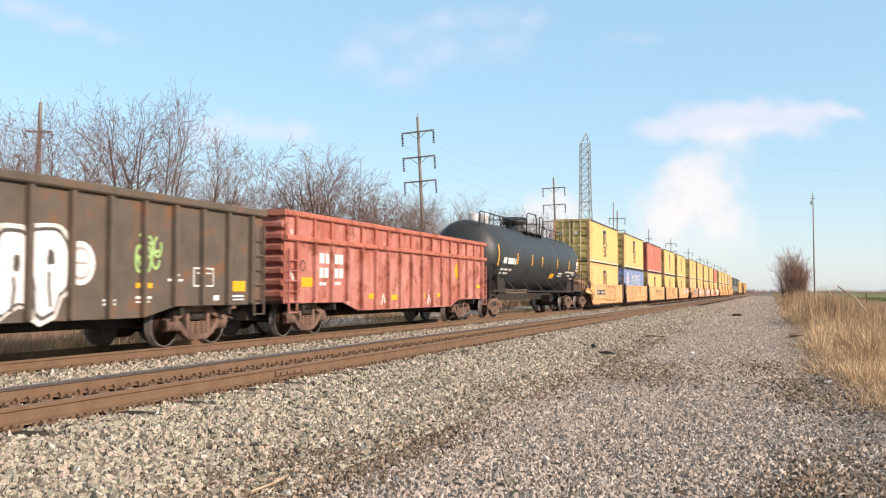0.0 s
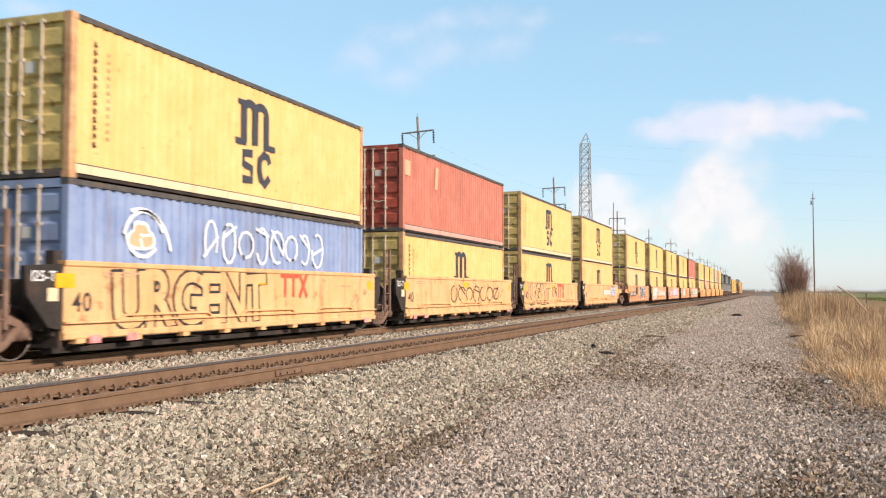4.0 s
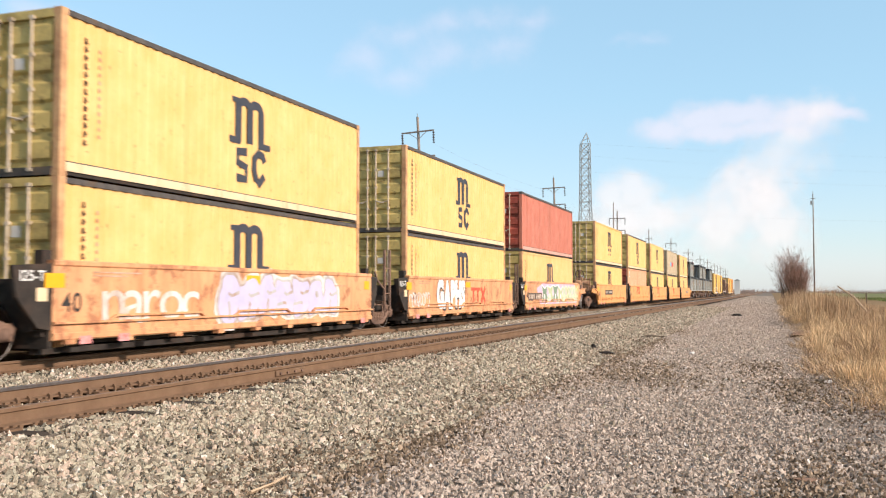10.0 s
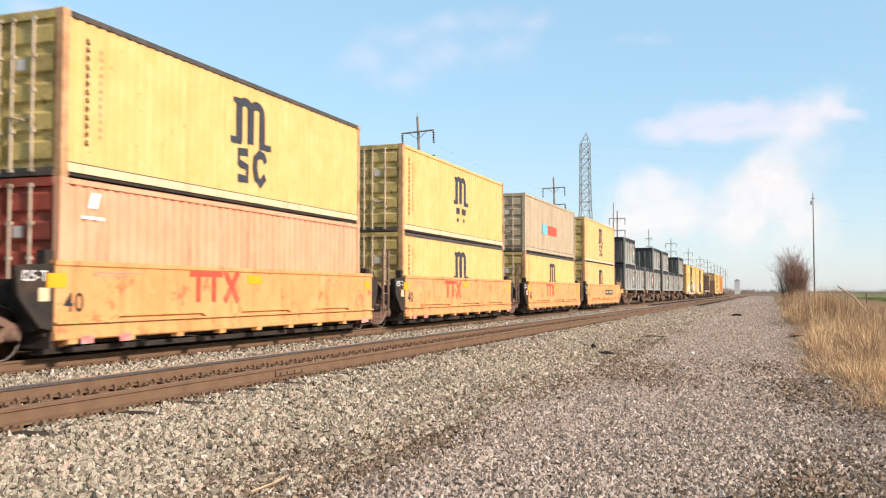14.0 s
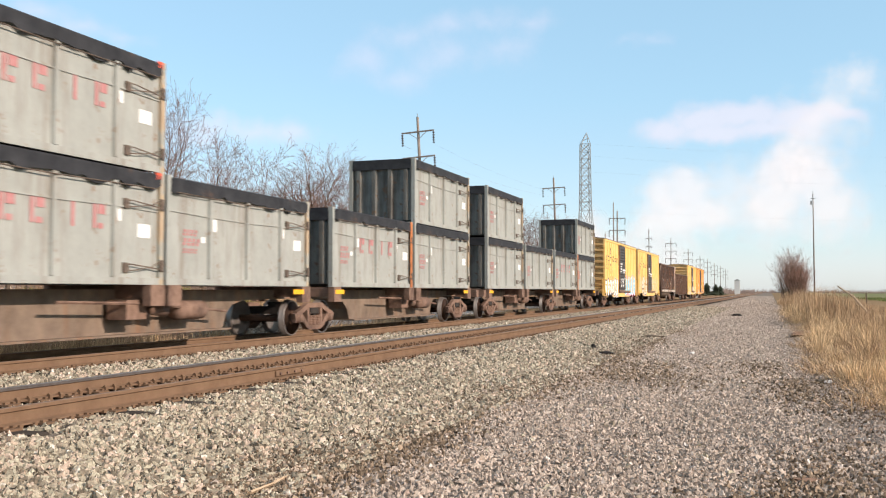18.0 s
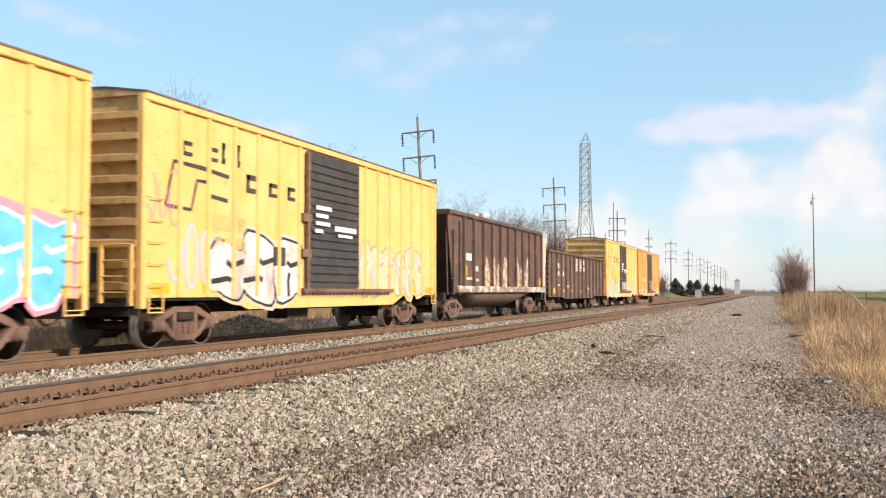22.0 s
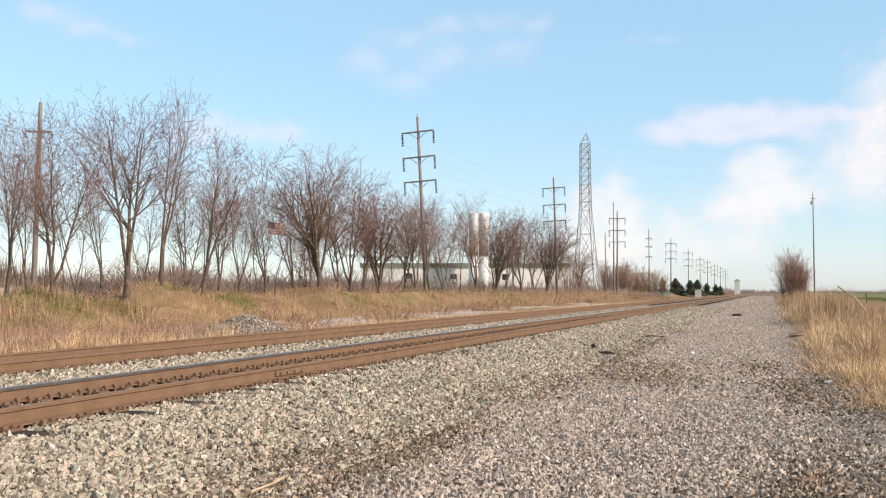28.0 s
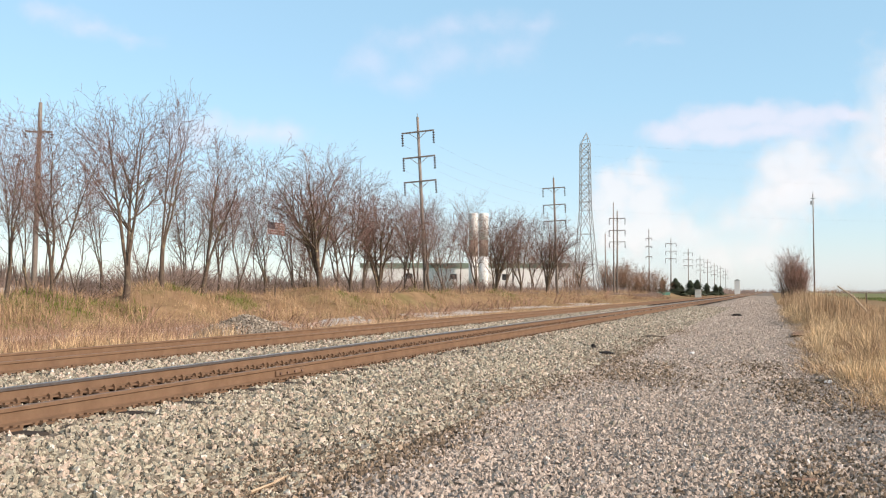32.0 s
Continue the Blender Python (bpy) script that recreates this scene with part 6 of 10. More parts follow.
def spine_car(starts):
    car = thing("spine_car", "rust-stained two-unit spine car carrying stacked waste boxes", "railcar", "cars of the train")
    d0, d1 = starts[0] - 0.9, starts[3] + 6.06 + 0.9
    mid = (d0 + d1) / 2
    half = (d1 - d0) / 2
    joint = (starts[1] + 6.06 + starts[2]) / 2 - mid
    for a, b, s0, s1 in ((-half, joint - 0.12, starts[0], starts[1]), (joint + 0.12, half, starts[2], starts[3])):
        s = Shape()
        prof = [(a + 0.3, 0.95), (a + 2.5, 0.93), (a + 2.95, 0.82), (a + 3.2, 0.62), (a + 3.35, 0.3), (b - 3.35, 0.3), (b - 3.2, 0.62), (b - 2.95, 0.82), (b - 2.5, 0.93), (b - 0.1, 0.95), (b - 0.1, 1.18), (a + 0.3, 1.18)]
        s.prism(prof, -0.42, 0.42, "x")
        s.box(-0.62, 0.62, a + 3.3, b - 3.3, 0.26, 0.3)
        unit = part("spine_beam", s, M["beam"], car, "grimy brown centre beam")
        for y in (s0 - mid + 0.2, s0 - mid + 5.8, s1 - mid + 0.2, s1 - mid + 5.8):
            s = Shape()
            s.box(-1.26, 1.26, y - 0.16, y + 0.16, 1.0, 1.262)
            for x in (-1.2, 1.2):
                s.box(x - 0.09, x + 0.09, y - 0.22, y + 0.22, 0.86, 1.265)
            part("cross_bearer", s, M["truck"], unit)
        s = Shape()
        for y in (s0 - mid + 0.05, s1 - mid + 5.1):
            decal(s, 1.292, y, y + 0.55, 1.07, 1.19)
        part("reflector", s, M["refl"], unit, "yellow reflector bar")
        s = Shape()
        ym = (a + b) / 2
        s.round = True
        s.lathe([(-0.5, 0.08), (-0.45, 0.2), (0.45, 0.2), (0.5, 0.08)], (0.85, ym + 1.5, 0.75), axis="y", seg=12)
        s.lathe([(-0.2, 0.1), (0.25, 0.16)], (0.85, ym + 0.4, 0.78), axis="y", seg=12)
        s.round = False
        s.box(0.55, 1.0, ym - 0.7, ym - 0.1, 0.6, 0.98)
        s.tube([(0.95, ym - 2.5, 0.95), (1.0, ym, 0.9), (0.95, ym + 2.8, 0.7)], 0.03, 5)
        part("brake_gear", s, M["truck"], unit)
        s = Shape()
        s.box(-1.32, 1.32, (a if a < -half + 1 else b - 0.3) + 0.0, (a + 0.3 if a < -half + 1 else b), 0.92, 1.2)
        part("end_sill", s, M["truck"], unit)
    truck(car, joint, tone="truck")
    truck(car, -half + 1.9)
    truck(car, half - 1.9)
    couplers(car, half - 0.1)
    RIDERS.append((car, mid, 0))
    for i, d in enumerate(starts):
        for z in ((Z_BOX1, Z_BOX2) if i in (0, 3) else (Z_BOX1,)):
            if "waste" not in PROTO:
                ob = PROTO["waste"] = waste_box()
            else:
                ob = copy_thing(PROTO["waste"], Matrix.Identity(4))
            ob["label"] = "grey-green waste box with black cover sheet, " + ("stacked on another" if z == Z_BOX2 else "on a spine car")
            RIDERS.append((ob, d + 3.03, z))
            WASTE.append((ob, d, z))
    return car


for (starts,) in SPINES:
    spine_car(starts)


# ---- boxcars ----
def boxcar(paint, length, title, eave=4.88):
    car = thing("boxcar", title, "railcar", "cars of the train")
    hl, hw = length / 2, 1.45
    lo = 1.02
    door0, door1 = -1.55, 1.6
    for k in (1, -1):
        s = Shape()
        x0, x1 = sorted((k * (hw - 0.06), k * (hw - 0.03)))
        prof = [(-hl, lo), (-hl + 2.9, lo), (-hl + 3.8, lo - 0.28), (hl - 3.8, lo - 0.28), (hl - 2.9, lo), (hl, lo), (hl, eave), (-hl, eave)]
        s.prism(prof, x0, x1, "x")
        part("side_wall", s, M[paint], car)
        ys = [-hl + 0.06] + [-hl + 1.15 + i * 1.0 for i in range(int((hl + door0 - 1.3) / 1.0) + 1)] + [door1 + 0.5 + i * 0.93 for i in range(int((hl - door1 - 0.7) / 0.93) + 1)] + [hl - 0.06]
        for y in ys:
            s = Shape()
            s.prism([(k * (hw - 0.032), y - 0.07), (k * (hw + 0.02), y - 0.045), (k * (hw + 0.02), y + 0.045), (k * (hw - 0.032), y + 0.07)], lo + 0.02, eave - 0.1, "z")
            part("side_post", s, M[paint], car)
        s = Shape()
        x0, x1 = sorted((k * (hw - 0.03), k * (hw + 0.045)))
        s.box(x0, x1, -hl - 0.02, hl + 0.02, eave - 0.12, eave + 0.02, 0.015)
        part("eave_rail", s, M[paint], car)
        s = Shape()
        x0, x1 = sorted((k * (hw - 0.03), k * (hw + 0.02)))
        s.box(x0, x1, door0, door1, lo + 0.22, eave - 0.16)
        d = part("sliding_door", s, M["boxdoor"], car, "black ribbed sliding door")
        for i in range(15):
            s = Shape()
            z = lo + 0.34 + i * (eave - lo - 0.6) / 15
            xr = k * (hw + 0.02)
            s.prism([(xr, z), (xr + k * 0.045, z + 0.04), (xr + k * 0.045, z + 0.1), (xr, z + 0.15)], door0 + 0.12, door1 - 0.1)
            part("rib", s, M["boxdoor"], d)
        s = Shape()
        x0, x1 = sorted((k * (hw + 0.02), k * (hw + 0.1)))
        s.box(x0, x1, door0 - 0.1, door0 + 0.02, lo + 0.2, eave - 0.2)
        for z in (2.0, 2.9):
            s.box(x0, x1, door0 - 0.35, door0 + 0.1, z, z + 0.2)
        part("door_latch", s, M["truck"], d)
        s = Shape()
        x0, x1 = sorted((k * (hw - 0.02), k * (hw + 0.11)))
        s.box(x0, x1, door0 - 0.3, door1 + 2.4, lo + 0.1, lo + 0.2)
        n = 24
        for i in range(n):
            y = door0 - 0.2 + i * (door1 - door0 + 2.4) / n
            s.box(x0, x1, y, y + 0.07, lo + 0.02, lo + 0.12)
        part("door_track", s, M["truck"], car)
        for e in (-1, 1):
            s = Shape()
            xx = k * (hw + 0.07)
            ya, yb = e * (hl - 0.12), e * (hl - 0.55)
            for i in range(5 if e > 0 else 6):
                z = lo - 0.2 + i * 0.42
                s = Shape()
                s.tube([(xx, ya, z), (xx, yb, z)], 0.012, 5)
                if z > lo:
                    s.box(min(xx, k * hw), max(xx, k * hw), ya - 0.015, ya + 0.015, z - 0.015, z + 0.015)
                    s.box(min(xx, k * hw), max(xx, k * hw), yb - 0.015, yb + 0.015, z - 0.015, z + 0.015)
                part("grab_iron", s, M[paint], car)
            s = Shape()
            s.strip([(ya, lo + 0.1), (ya, lo - 0.28), (yb, lo - 0.28), (yb, lo + 0.1)], 0.035, min(xx, xx - k * 0.03), max(xx, xx - k * 0.03))
            part("sill_step", s, M[paint], car)
        x = hw - 0.024
        for y in (-hl + 0.3, -hl + 2.0, hl - 4.0, hl - 0.9, hl - 2.2):
            s = Shape()
            decal(s, x if k > 0 else -x - 0.005, y, y + 0.55, lo + 0.08, lo + 0.28)
            part("reflector", s, M["refl"], car, "yellow reflector patch")
    s = Shape()
    s.prism([(-hw - 0.02, eave), (hw + 0.02, eave), (hw * 0.4, eave + 0.13), (0, eave + 0.15), (-hw * 0.4, eave + 0.13)], -hl + 0.09, hl - 0.09)
    n = 13
    for i in range(n):
        y = -hl + 0.4 + i * (length - 0.8) / (n - 1)
        s.prism([(-hw, eave + 0.02), (hw, eave + 0.02), (hw * 0.4, eave + 0.17), (0, eave + 0.19), (-hw * 0.4, eave + 0.17)], y - 0.04, y + 0.04)
    roof = part("roof", s, M["roof"], car, "low ribbed roof, rust-stained")
    for e in (-1, 1):
        s = Shape()
        y0, y1 = sorted((e * (hl - 0.085), e * (hl + 0.02)))
        s.prism([(-hw - 0.02, eave - 0.02), (hw + 0.02, eave - 0.02), (hw + 0.02, eave + 0.02), (hw * 0.4, eave + 0.15), (0, eave + 0.17), (-hw * 0.4, eave + 0.15), (-hw - 0.02, eave + 0.02)], y0, y1)
        part("gable", s, M["boxend"], car, "tan yellow gable plate under the roof")
        s = Shape()
        s.strip([(-hw - 0.04, eave + 0.035), (-hw * 0.4, eave + 0.165), (0, eave + 0.185), (hw * 0.4, eave + 0.165), (hw + 0.04, eave + 0.035)], 0.035, min(e * (hl - 0.1), e * (hl + 0.04)), max(e * (hl - 0.1), e * (hl + 0.04)), "y")
        part("gable_edge", s, M["truck"], roof, "rusty roof edge")
        s = Shape()
        s.box(e * hw + (0.0 if e > 0 else -0.05), e * hw + (0.05 if e > 0 else 0.0), -hl - 0.03, hl + 0.03, eave + 0.021, eave + 0.06)
        part("eave_edge", s, M["truck"], roof, "rusty roof edge")
        s = Shape()
        y0, y1 = sorted((e * (hl - 0.1), e * (hl - 0.06)))
        s.prism([(-hw + 0.05, lo), (hw - 0.05, lo), (hw - 0.05, eave), (0, eave + 0.13), (-hw + 0.05, eave)], y0, y1)
        wall = part("end_wall", s, M["boxend"], car, "shaded and grimy corrugated yellow end")
        n = 9
        for i in range(n):
            s = Shape()
            z = lo + 0.1 + i * (eave - lo - 0.2) / n
            s.prism([(e * (hl - 0.07), z), (e * (hl + 0.07), z + 0.05), (e * (hl + 0.07), z + 0.17), (e * (hl - 0.07), z + 0.22)], -hw + 0.12, hw - 0.12, "x")
            part("rib", s, M["boxend"], wall)
        s = Shape()
        s.box(-hw - 0.01, -hw + 0.12, min(e * (hl - 0.1), e * (hl + 0.06)), max(e * (hl - 0.1), e * (hl + 0.06)), lo - 0.2, eave)
        part("corner_post", s, M[paint], wall)
        s = Shape()
        s.box(hw - 0.12, hw + 0.01, min(e * (hl - 0.1), e * (hl + 0.06)), max(e * (hl - 0.1), e * (hl + 0.06)), lo - 0.2, eave)
        part("corner_post", s, M[paint], wall)
        s = Shape()
        ye = e * (hl + 0.16)
        for x in (0.62, 1.3):
            s.box(x - 0.035, x + 0.035, ye - 0.035, ye + 0.035, lo - 0.15, lo + 1.0)
        for j in range(4):
            s.tube([(0.62, ye, lo + 0.1 + j * 0.3), (1.3, ye, lo + 0.1 + j * 0.3)], 0.018, 5)
        part("end_ladder", s, M[paint], wall)
        s = Shape()
        s.box(0.0, 0.56, min(e * (hl + 0.06), ye), max(e * (hl + 0.06), ye), lo + 0.3, lo + 0.85)
        part("brake_box", s, M["boxdoor"], wall, "dark brake gear box on the end")
        s = Shape()
        s.box(-1.0, 1.3, min(e * (hl + 0.05), e * (hl + 0.3)), max(e * (hl + 0.05), e * (hl + 0.3)), lo - 0.16, lo - 0.1)
        part("crossover_step", s, M["under"], wall)
        truck(car, e * (hl - 1.95))
    s = Shape()
    s.box(-hw + 0.1, hw - 0.1, -hl + 0.1, hl - 0.1, lo - 0.06, lo)
    s.box(-0.35, 0.35, -hl, hl, lo - 0.35, lo - 0.05)
    s.box(0.3, 0.9, -1.5, -0.4, 0.45, 0.95)
    s.box(-1.2, 1.2, -hl - 0.05, -hl + 0.25, lo - 0.35, lo)
    s.box(-1.2, 1.2, hl - 0.25, hl + 0.05, lo - 0.35, lo)
    part("underframe", s, M["under"], car)
    couplers(car, hl - 0.1)
    return car


def boxcar_marks(car, length, strong=True):
    """The painted sign of the left half: plain strokes in place of a brand, bars in place of numbers."""
    hl = length / 2
    x = 1.426
    y0 = -hl + 1.15
    for i, (dy, z, w, h) in enumerate(((0, 3.88, 0.42, 0.3), (0.95, 3.88, 0.4, 0.3), (1.5, 3.88, 0.14, 0.46), (2.1, 3.88, 0.13, 0.5), (2.5, 3.36, 0.42, 0.42), (3.5, 3.36, 0.4, 0.33), (4.4, 3.36, 0.38, 0.33))):
        s = Shape()
        for a, b, c, d in ((0, w, h * 0.7, h), (0, w * 0.35, 0, h), (w * 0.3, w, 0, h * 0.28)):
            decal(s, x, y0 + dy + a, y0 + dy + max(b, 0.1), z + c, z + d, lean=0.02)
        part("sign", s, M["boxdoor"], car, "dark company sign, plain blocks")
    s = Shape()
    s.strip([(y0 - 0.45, 2.82), (y0 - 0.2, 3.72), (y0 + 0.75, 3.7), (y0 + 1.8, 3.62)], 0.09, x, x + 0.005)
    s.strip([(y0 - 0.45, 2.82), (y0 + 0.4, 2.8), (y0 + 0.6, 3.42), (y0 + 0.95, 3.42)], 0.08, x, x + 0.005)
    s.strip([(y0 + 1.0, 3.15), (y0 + 1.75, 3.1)], 0.09, x, x + 0.005)
    part("sign", s, M["boxdoor"] if strong else M["rustpaint"], car, "outline emblem, plain strokes")
    lettering(car, "lettering", [(y0 + 1.2, 2.45, 0.26, 0.32, 4), (y0 + 1.3, 2.02, 0.26, 0.28, 5)], x, M["door_old"])
    s = Shape()
    xd = 1.535
    for y, z, w, h in ((-1.2, 3.25, 0.9, 0.11), (-1.2, 3.05, 0.7, 0.1), (-1.2, 2.85, 0.8, 0.1), (-1.25, 2.65, 0.45, 0.1), (-0.1, 2.75, 1.35, 0.14), (0.1, 2.6, 0.9, 0.08)):
        decal(s, xd, y, y + w, z, z + h)
    part("lettering", s, M["white"], car)


BL = 16.15
for i, (d0, paint, title) in enumerate((
        (151.25, "boxcar", "bright yellow boxcar with black door and vivid graffiti"),
        (168.95, "boxcar", "yellow boxcar with black door and pale graffiti"),
        (221.25, "boxcar", "yellow boxcar with black door, peeling along the sill"),
        (238.45, "boxcar_old", "faded orange boxcar with black door, last of the train"))):
    bc = boxcar(paint, BL, title)
    RIDERS.append((bc, d0 + BL / 2, 0))
    if i < 3:
        boxcar_marks(bc, BL, i < 2)
    PROTO["box%d" % i] = bc


# ---- tub hopper ----
def tub_car():
    car = thing("tub_hopper_car", "rust-brown ribbed tub car with scraped white paint along the sill", "railcar", "cars of the train")
    hl, hw, top, lo = 7.75, 1.5, 4.02, 1.12
    for k in (1, -1):
        s = Shape()
        x0, x1 = sorted((k * (hw - 0.09), k * (hw - 0.06)))
        s.prism([(-hl + 0.9, lo), (hl - 0.9, lo), (hl, top - 0.5), (hl, top), (-hl, top), (-hl + 0.02, top - 0.5), (-hl + 0.62, lo)], x0, x1, "x")
        part("side_wall", s, M["hopper"], car)
        for i in range(11):
            y = -hl + 1.75 + i * (2 * hl - 2.7) / 10
            s = Shape()
            s.prism([(k * (hw - 0.062), y - 0.065), (k * (hw + 0.05), y - 0.05), (k * (hw + 0.05), y + 0.05), (k * (hw - 0.062), y + 0.065)], lo + 0.2, top - 0.02, "z")
            part("rib", s, M["hopper"], car)
        s = Shape()
        x0, x1 = sorted((k * (hw - 0.12), k * (hw + 0.05)))
        s.box(x0, x1, -hl - 0.03, hl + 0.03, top - 0.02, top + 0.14, 0.03)
        part("top_rim", s, M["hopper"], car)
        s = Shape()
        x0, x1 = sorted((k * (hw - 0.08), k * (hw + 0.06)))
        s.box(x0, x1, -hl + 0.9, hl - 0.3, lo - 0.02, lo + 0.24, 0.03)
        part("side_sill", s, M["sill_worn"], car, "scraped brown and white side sill")
        s = Shape()
        for y in (-hl + 0.55, -hl + 1.3):
            s.box(min(k * (hw - 0.06), k * (hw + 0.02)), max(k * (hw - 0.06), k * (hw + 0.02)), y - 0.05, y + 0.05, lo - 0.1, top - 0.6 if y < -hl + 1 else top - 0.2)
        for i in range(2):
            z = lo + 0.5 + i * 0.6
            s.tube([(k * (hw + 0.02), -hl + 0.1, z), (k * (hw + 0.02), -hl + 0.55, z)], 0.016, 5)
        part("ladder", s, M["hopper"], car)
    for e in (-1, 1):
        s = Shape()
        s.prism([(e * (hl - 2.2), lo), (e * (hl - 2.1), lo), (e * (hl + 0.02), top), (e * (hl - 0.08), top)], -hw + 0.1, hw - 0.1, "x")
        s.box(-hw - 0.04, hw + 0.04, min(e * (hl - 0.1), e * (hl + 0.06)), max(e * (hl - 0.1), e * (hl + 0.06)), top - 0.05, top + 0.13)
        part("slope_sheet", s, M["hopper"], car)
        s = Shape()
        for x in (-1.35, 1.35, -0.5, 0.5):
            s.tube([(x, e * (hl - 0.25), lo - 0.1), (x, e * (hl - 0.05), top - 0.1)], 0.03, 6)
            s.tube([(x, e * (hl - 1.6), lo), (x, e * (hl - 0.1), top - 0.3)], 0.05, 6)
        for i in range(8 if e > 0 else 0):
            z = lo + 0.1 + i * 0.36
            s.tube([(0.95, e * (hl + 0.02), z), (1.4, e * (hl + 0.02), z)], 0.018, 5)
        part("end_frame", s, M["hopper"] if e < 0 else M["tubgrey"], car, "" if e < 0 else "scratched pale grey end ladder and posts")
        truck(car, e * (hl - 1.75))
    s = Shape()
    s.prism([(hl - 0.98, lo + 0.26), (hl - 0.5, lo + 0.26), (hl - 0.12, top - 0.7), (hl + 0.04, top - 0.3), (hl + 0.04, top - 0.02), (hl - 0.92, top - 0.02)], hw - 0.1, hw + 0.045, "x")
    part("corner_sheet", s, M["peach"], car, "peeling peach and white corner sheet")
    s = Shape()
    s.box(hw - 0.125, hw + 0.055, hl - 0.95, hl + 0.1, top - 0.025, top + 0.145)
    part("rim_cap", s, M["tubgrey"], car, "scratched pale grey rim end")
    s = Shape()
    for x in (0.92, 1.42):
        s.tube([(x, hl + 0.12, 0.62), (x, hl + 0.12, top - 0.35)], 0.03, 6)
    for i in range(8):
        s.tube([(0.92, hl + 0.12, 0.75 + i * 0.38), (1.42, hl + 0.12, 0.75 + i * 0.38)], 0.022, 5)
    part("ladder", s, M["tubgrey"], car, "pale grey end ladder")
    s = Shape()
    s.round = True
    n = 14
    v, f = [], []
    L = [(-hl + 2.9, 0.0), (-hl + 3.4, 0.34), (-hl + 4.4, 0.58), (hl - 4.8, 0.58), (hl - 3.6, 0.34), (hl - 2.9, 0.0)]
    for y, d in L:
        for i in range(n + 1):
            a = math.pi * i / n
            v.append((math.cos(a) * (hw - 0.12), y, lo + 0.02 - math.sin(a) * (0.12 + d)))
    for j in range(len(L) - 1):
        f += [(j * (n + 1) + i, j * (n + 1) + i + 1, (j + 1) * (n + 1) + i + 1, (j + 1) * (n + 1) + i) for i in range(n)]
    s.add(v, f)
    part("belly", s, M["beam"], car, "rounded grimy belly of the tub")
    s = Shape()
    s.box(-0.35, 0.35, -hl - 0.1, hl + 0.1, 0.75, 1.05)
    for e in (-1, 1):
        s.box(-1.3, 1.3, min(e * (hl - 0.2), e * (hl + 0.1)), max(e * (hl - 0.2), e * (hl + 0.1)), 0.8, 1.1)
    part("underframe", s, M["under"], car)
    x = hw - 0.054
    lettering(car, "lettering", [(-hl + 1.85, 2.35, 0.28, 0.28, 3)], x, M["white"])
    lettering(car, "lettering", [(-hl + 3.05, 1.95, 0.14, 0.2, 4), (-hl + 2.2, 1.6, 0.12, 0.1, 5), (-hl + 3.1, 1.55, 0.12, 0.1, 5)], x, M["white_worn"])
    for y, z0, z1, w in ((-hl + 1.9, 1.75, 2.15, 0.14), (-hl + 2.15, 1.75, 2.15, 0.14), (-hl + 4.6, 1.42, 1.52, 0.4), (-1.0, 1.42, 1.52, 0.4), (2.2, 1.42, 1.52, 0.4), (hl - 1.3, 1.4, 1.8, 0.25)):
        patches(car, "reflector", [(y, y + w, z0, z1)], x, M["refl"], "yellow reflector patch")
    rnd = random.Random(3)
    s = Shape()
    for i in range(8):
        y0 = -hl + 4.5 + i * 0.98
        y1 = y0 + 0.85
        if i in (4,):
            continue
        prof = [(y0, lo + 0.24), (y1, lo + 0.24)]
        s = Shape()
        prof += [(y1 - (y1 - y0) * j / 7, lo + 0.75 + rnd.uniform(0.3, 1.0) * math.sin(math.pi * (j + 0.7) / 8.4)) for j in range(8)]
        s.prism(prof, x, x + 0.004, "x")
        part("scraped_patch", s, M["scrape"], car, "bare scraped patch over the sill")
    couplers(car, hl)
    return car


tub = tub_car()
RIDERS.append((tub, 186.45 + 7.75, 0))


# ---- marks and graffiti on the cars ----
def brand_red(car, y0, y1, z0, z1):
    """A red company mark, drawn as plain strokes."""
    s = Shape()
    x, w, h = SIDE, (y1 - y0) / 3.2, z1 - z0
    s.box(x, x + 0.005, y0, y0 + 2 * w, z1 - h * 0.2, z1)
    for c in (0.5, 1.45):
        s.box(x, x + 0.005, y0 + (c - 0.13) * w, y0 + (c + 0.13) * w, z0, z1 - h * 0.2)
    s.strip([(y0 + 2.15 * w, z1), (y0 + 3.05 * w, z0)], 0.26 * w, x, x + 0.006)
    s.strip([(y0 + 3.05 * w, z1), (y0 + 2.15 * w, z0)], 0.26 * w, x, x + 0.0065)
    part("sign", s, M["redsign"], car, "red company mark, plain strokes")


def bar_plate(car, y0, y1, z0, z1, letters, ground="black"):
    s = Shape()
    decal(s, SIDE, y0, y1, z0, z1)
    p = part("number_panel", s, M[ground], car, "dark panel with plain white bars")
    w = (y1 - y0) / (letters * 1.3 + 1)
    for i in range(letters):
        if i != 4:
            s = Shape()
            y = y0 + w * 0.6 + i * w * 1.3
            decal(s, SIDE + 0.006, y, y + w * 0.72, z0 + 0.09, z1 - 0.08, lean=0.03)
            part("lettering", s, M["plate_bar"], p)


U = [[d - mid for d in starts] for car, mid, starts in WELLS]
C = [w[0] for w in WELLS]
G = SIDE + 0.002
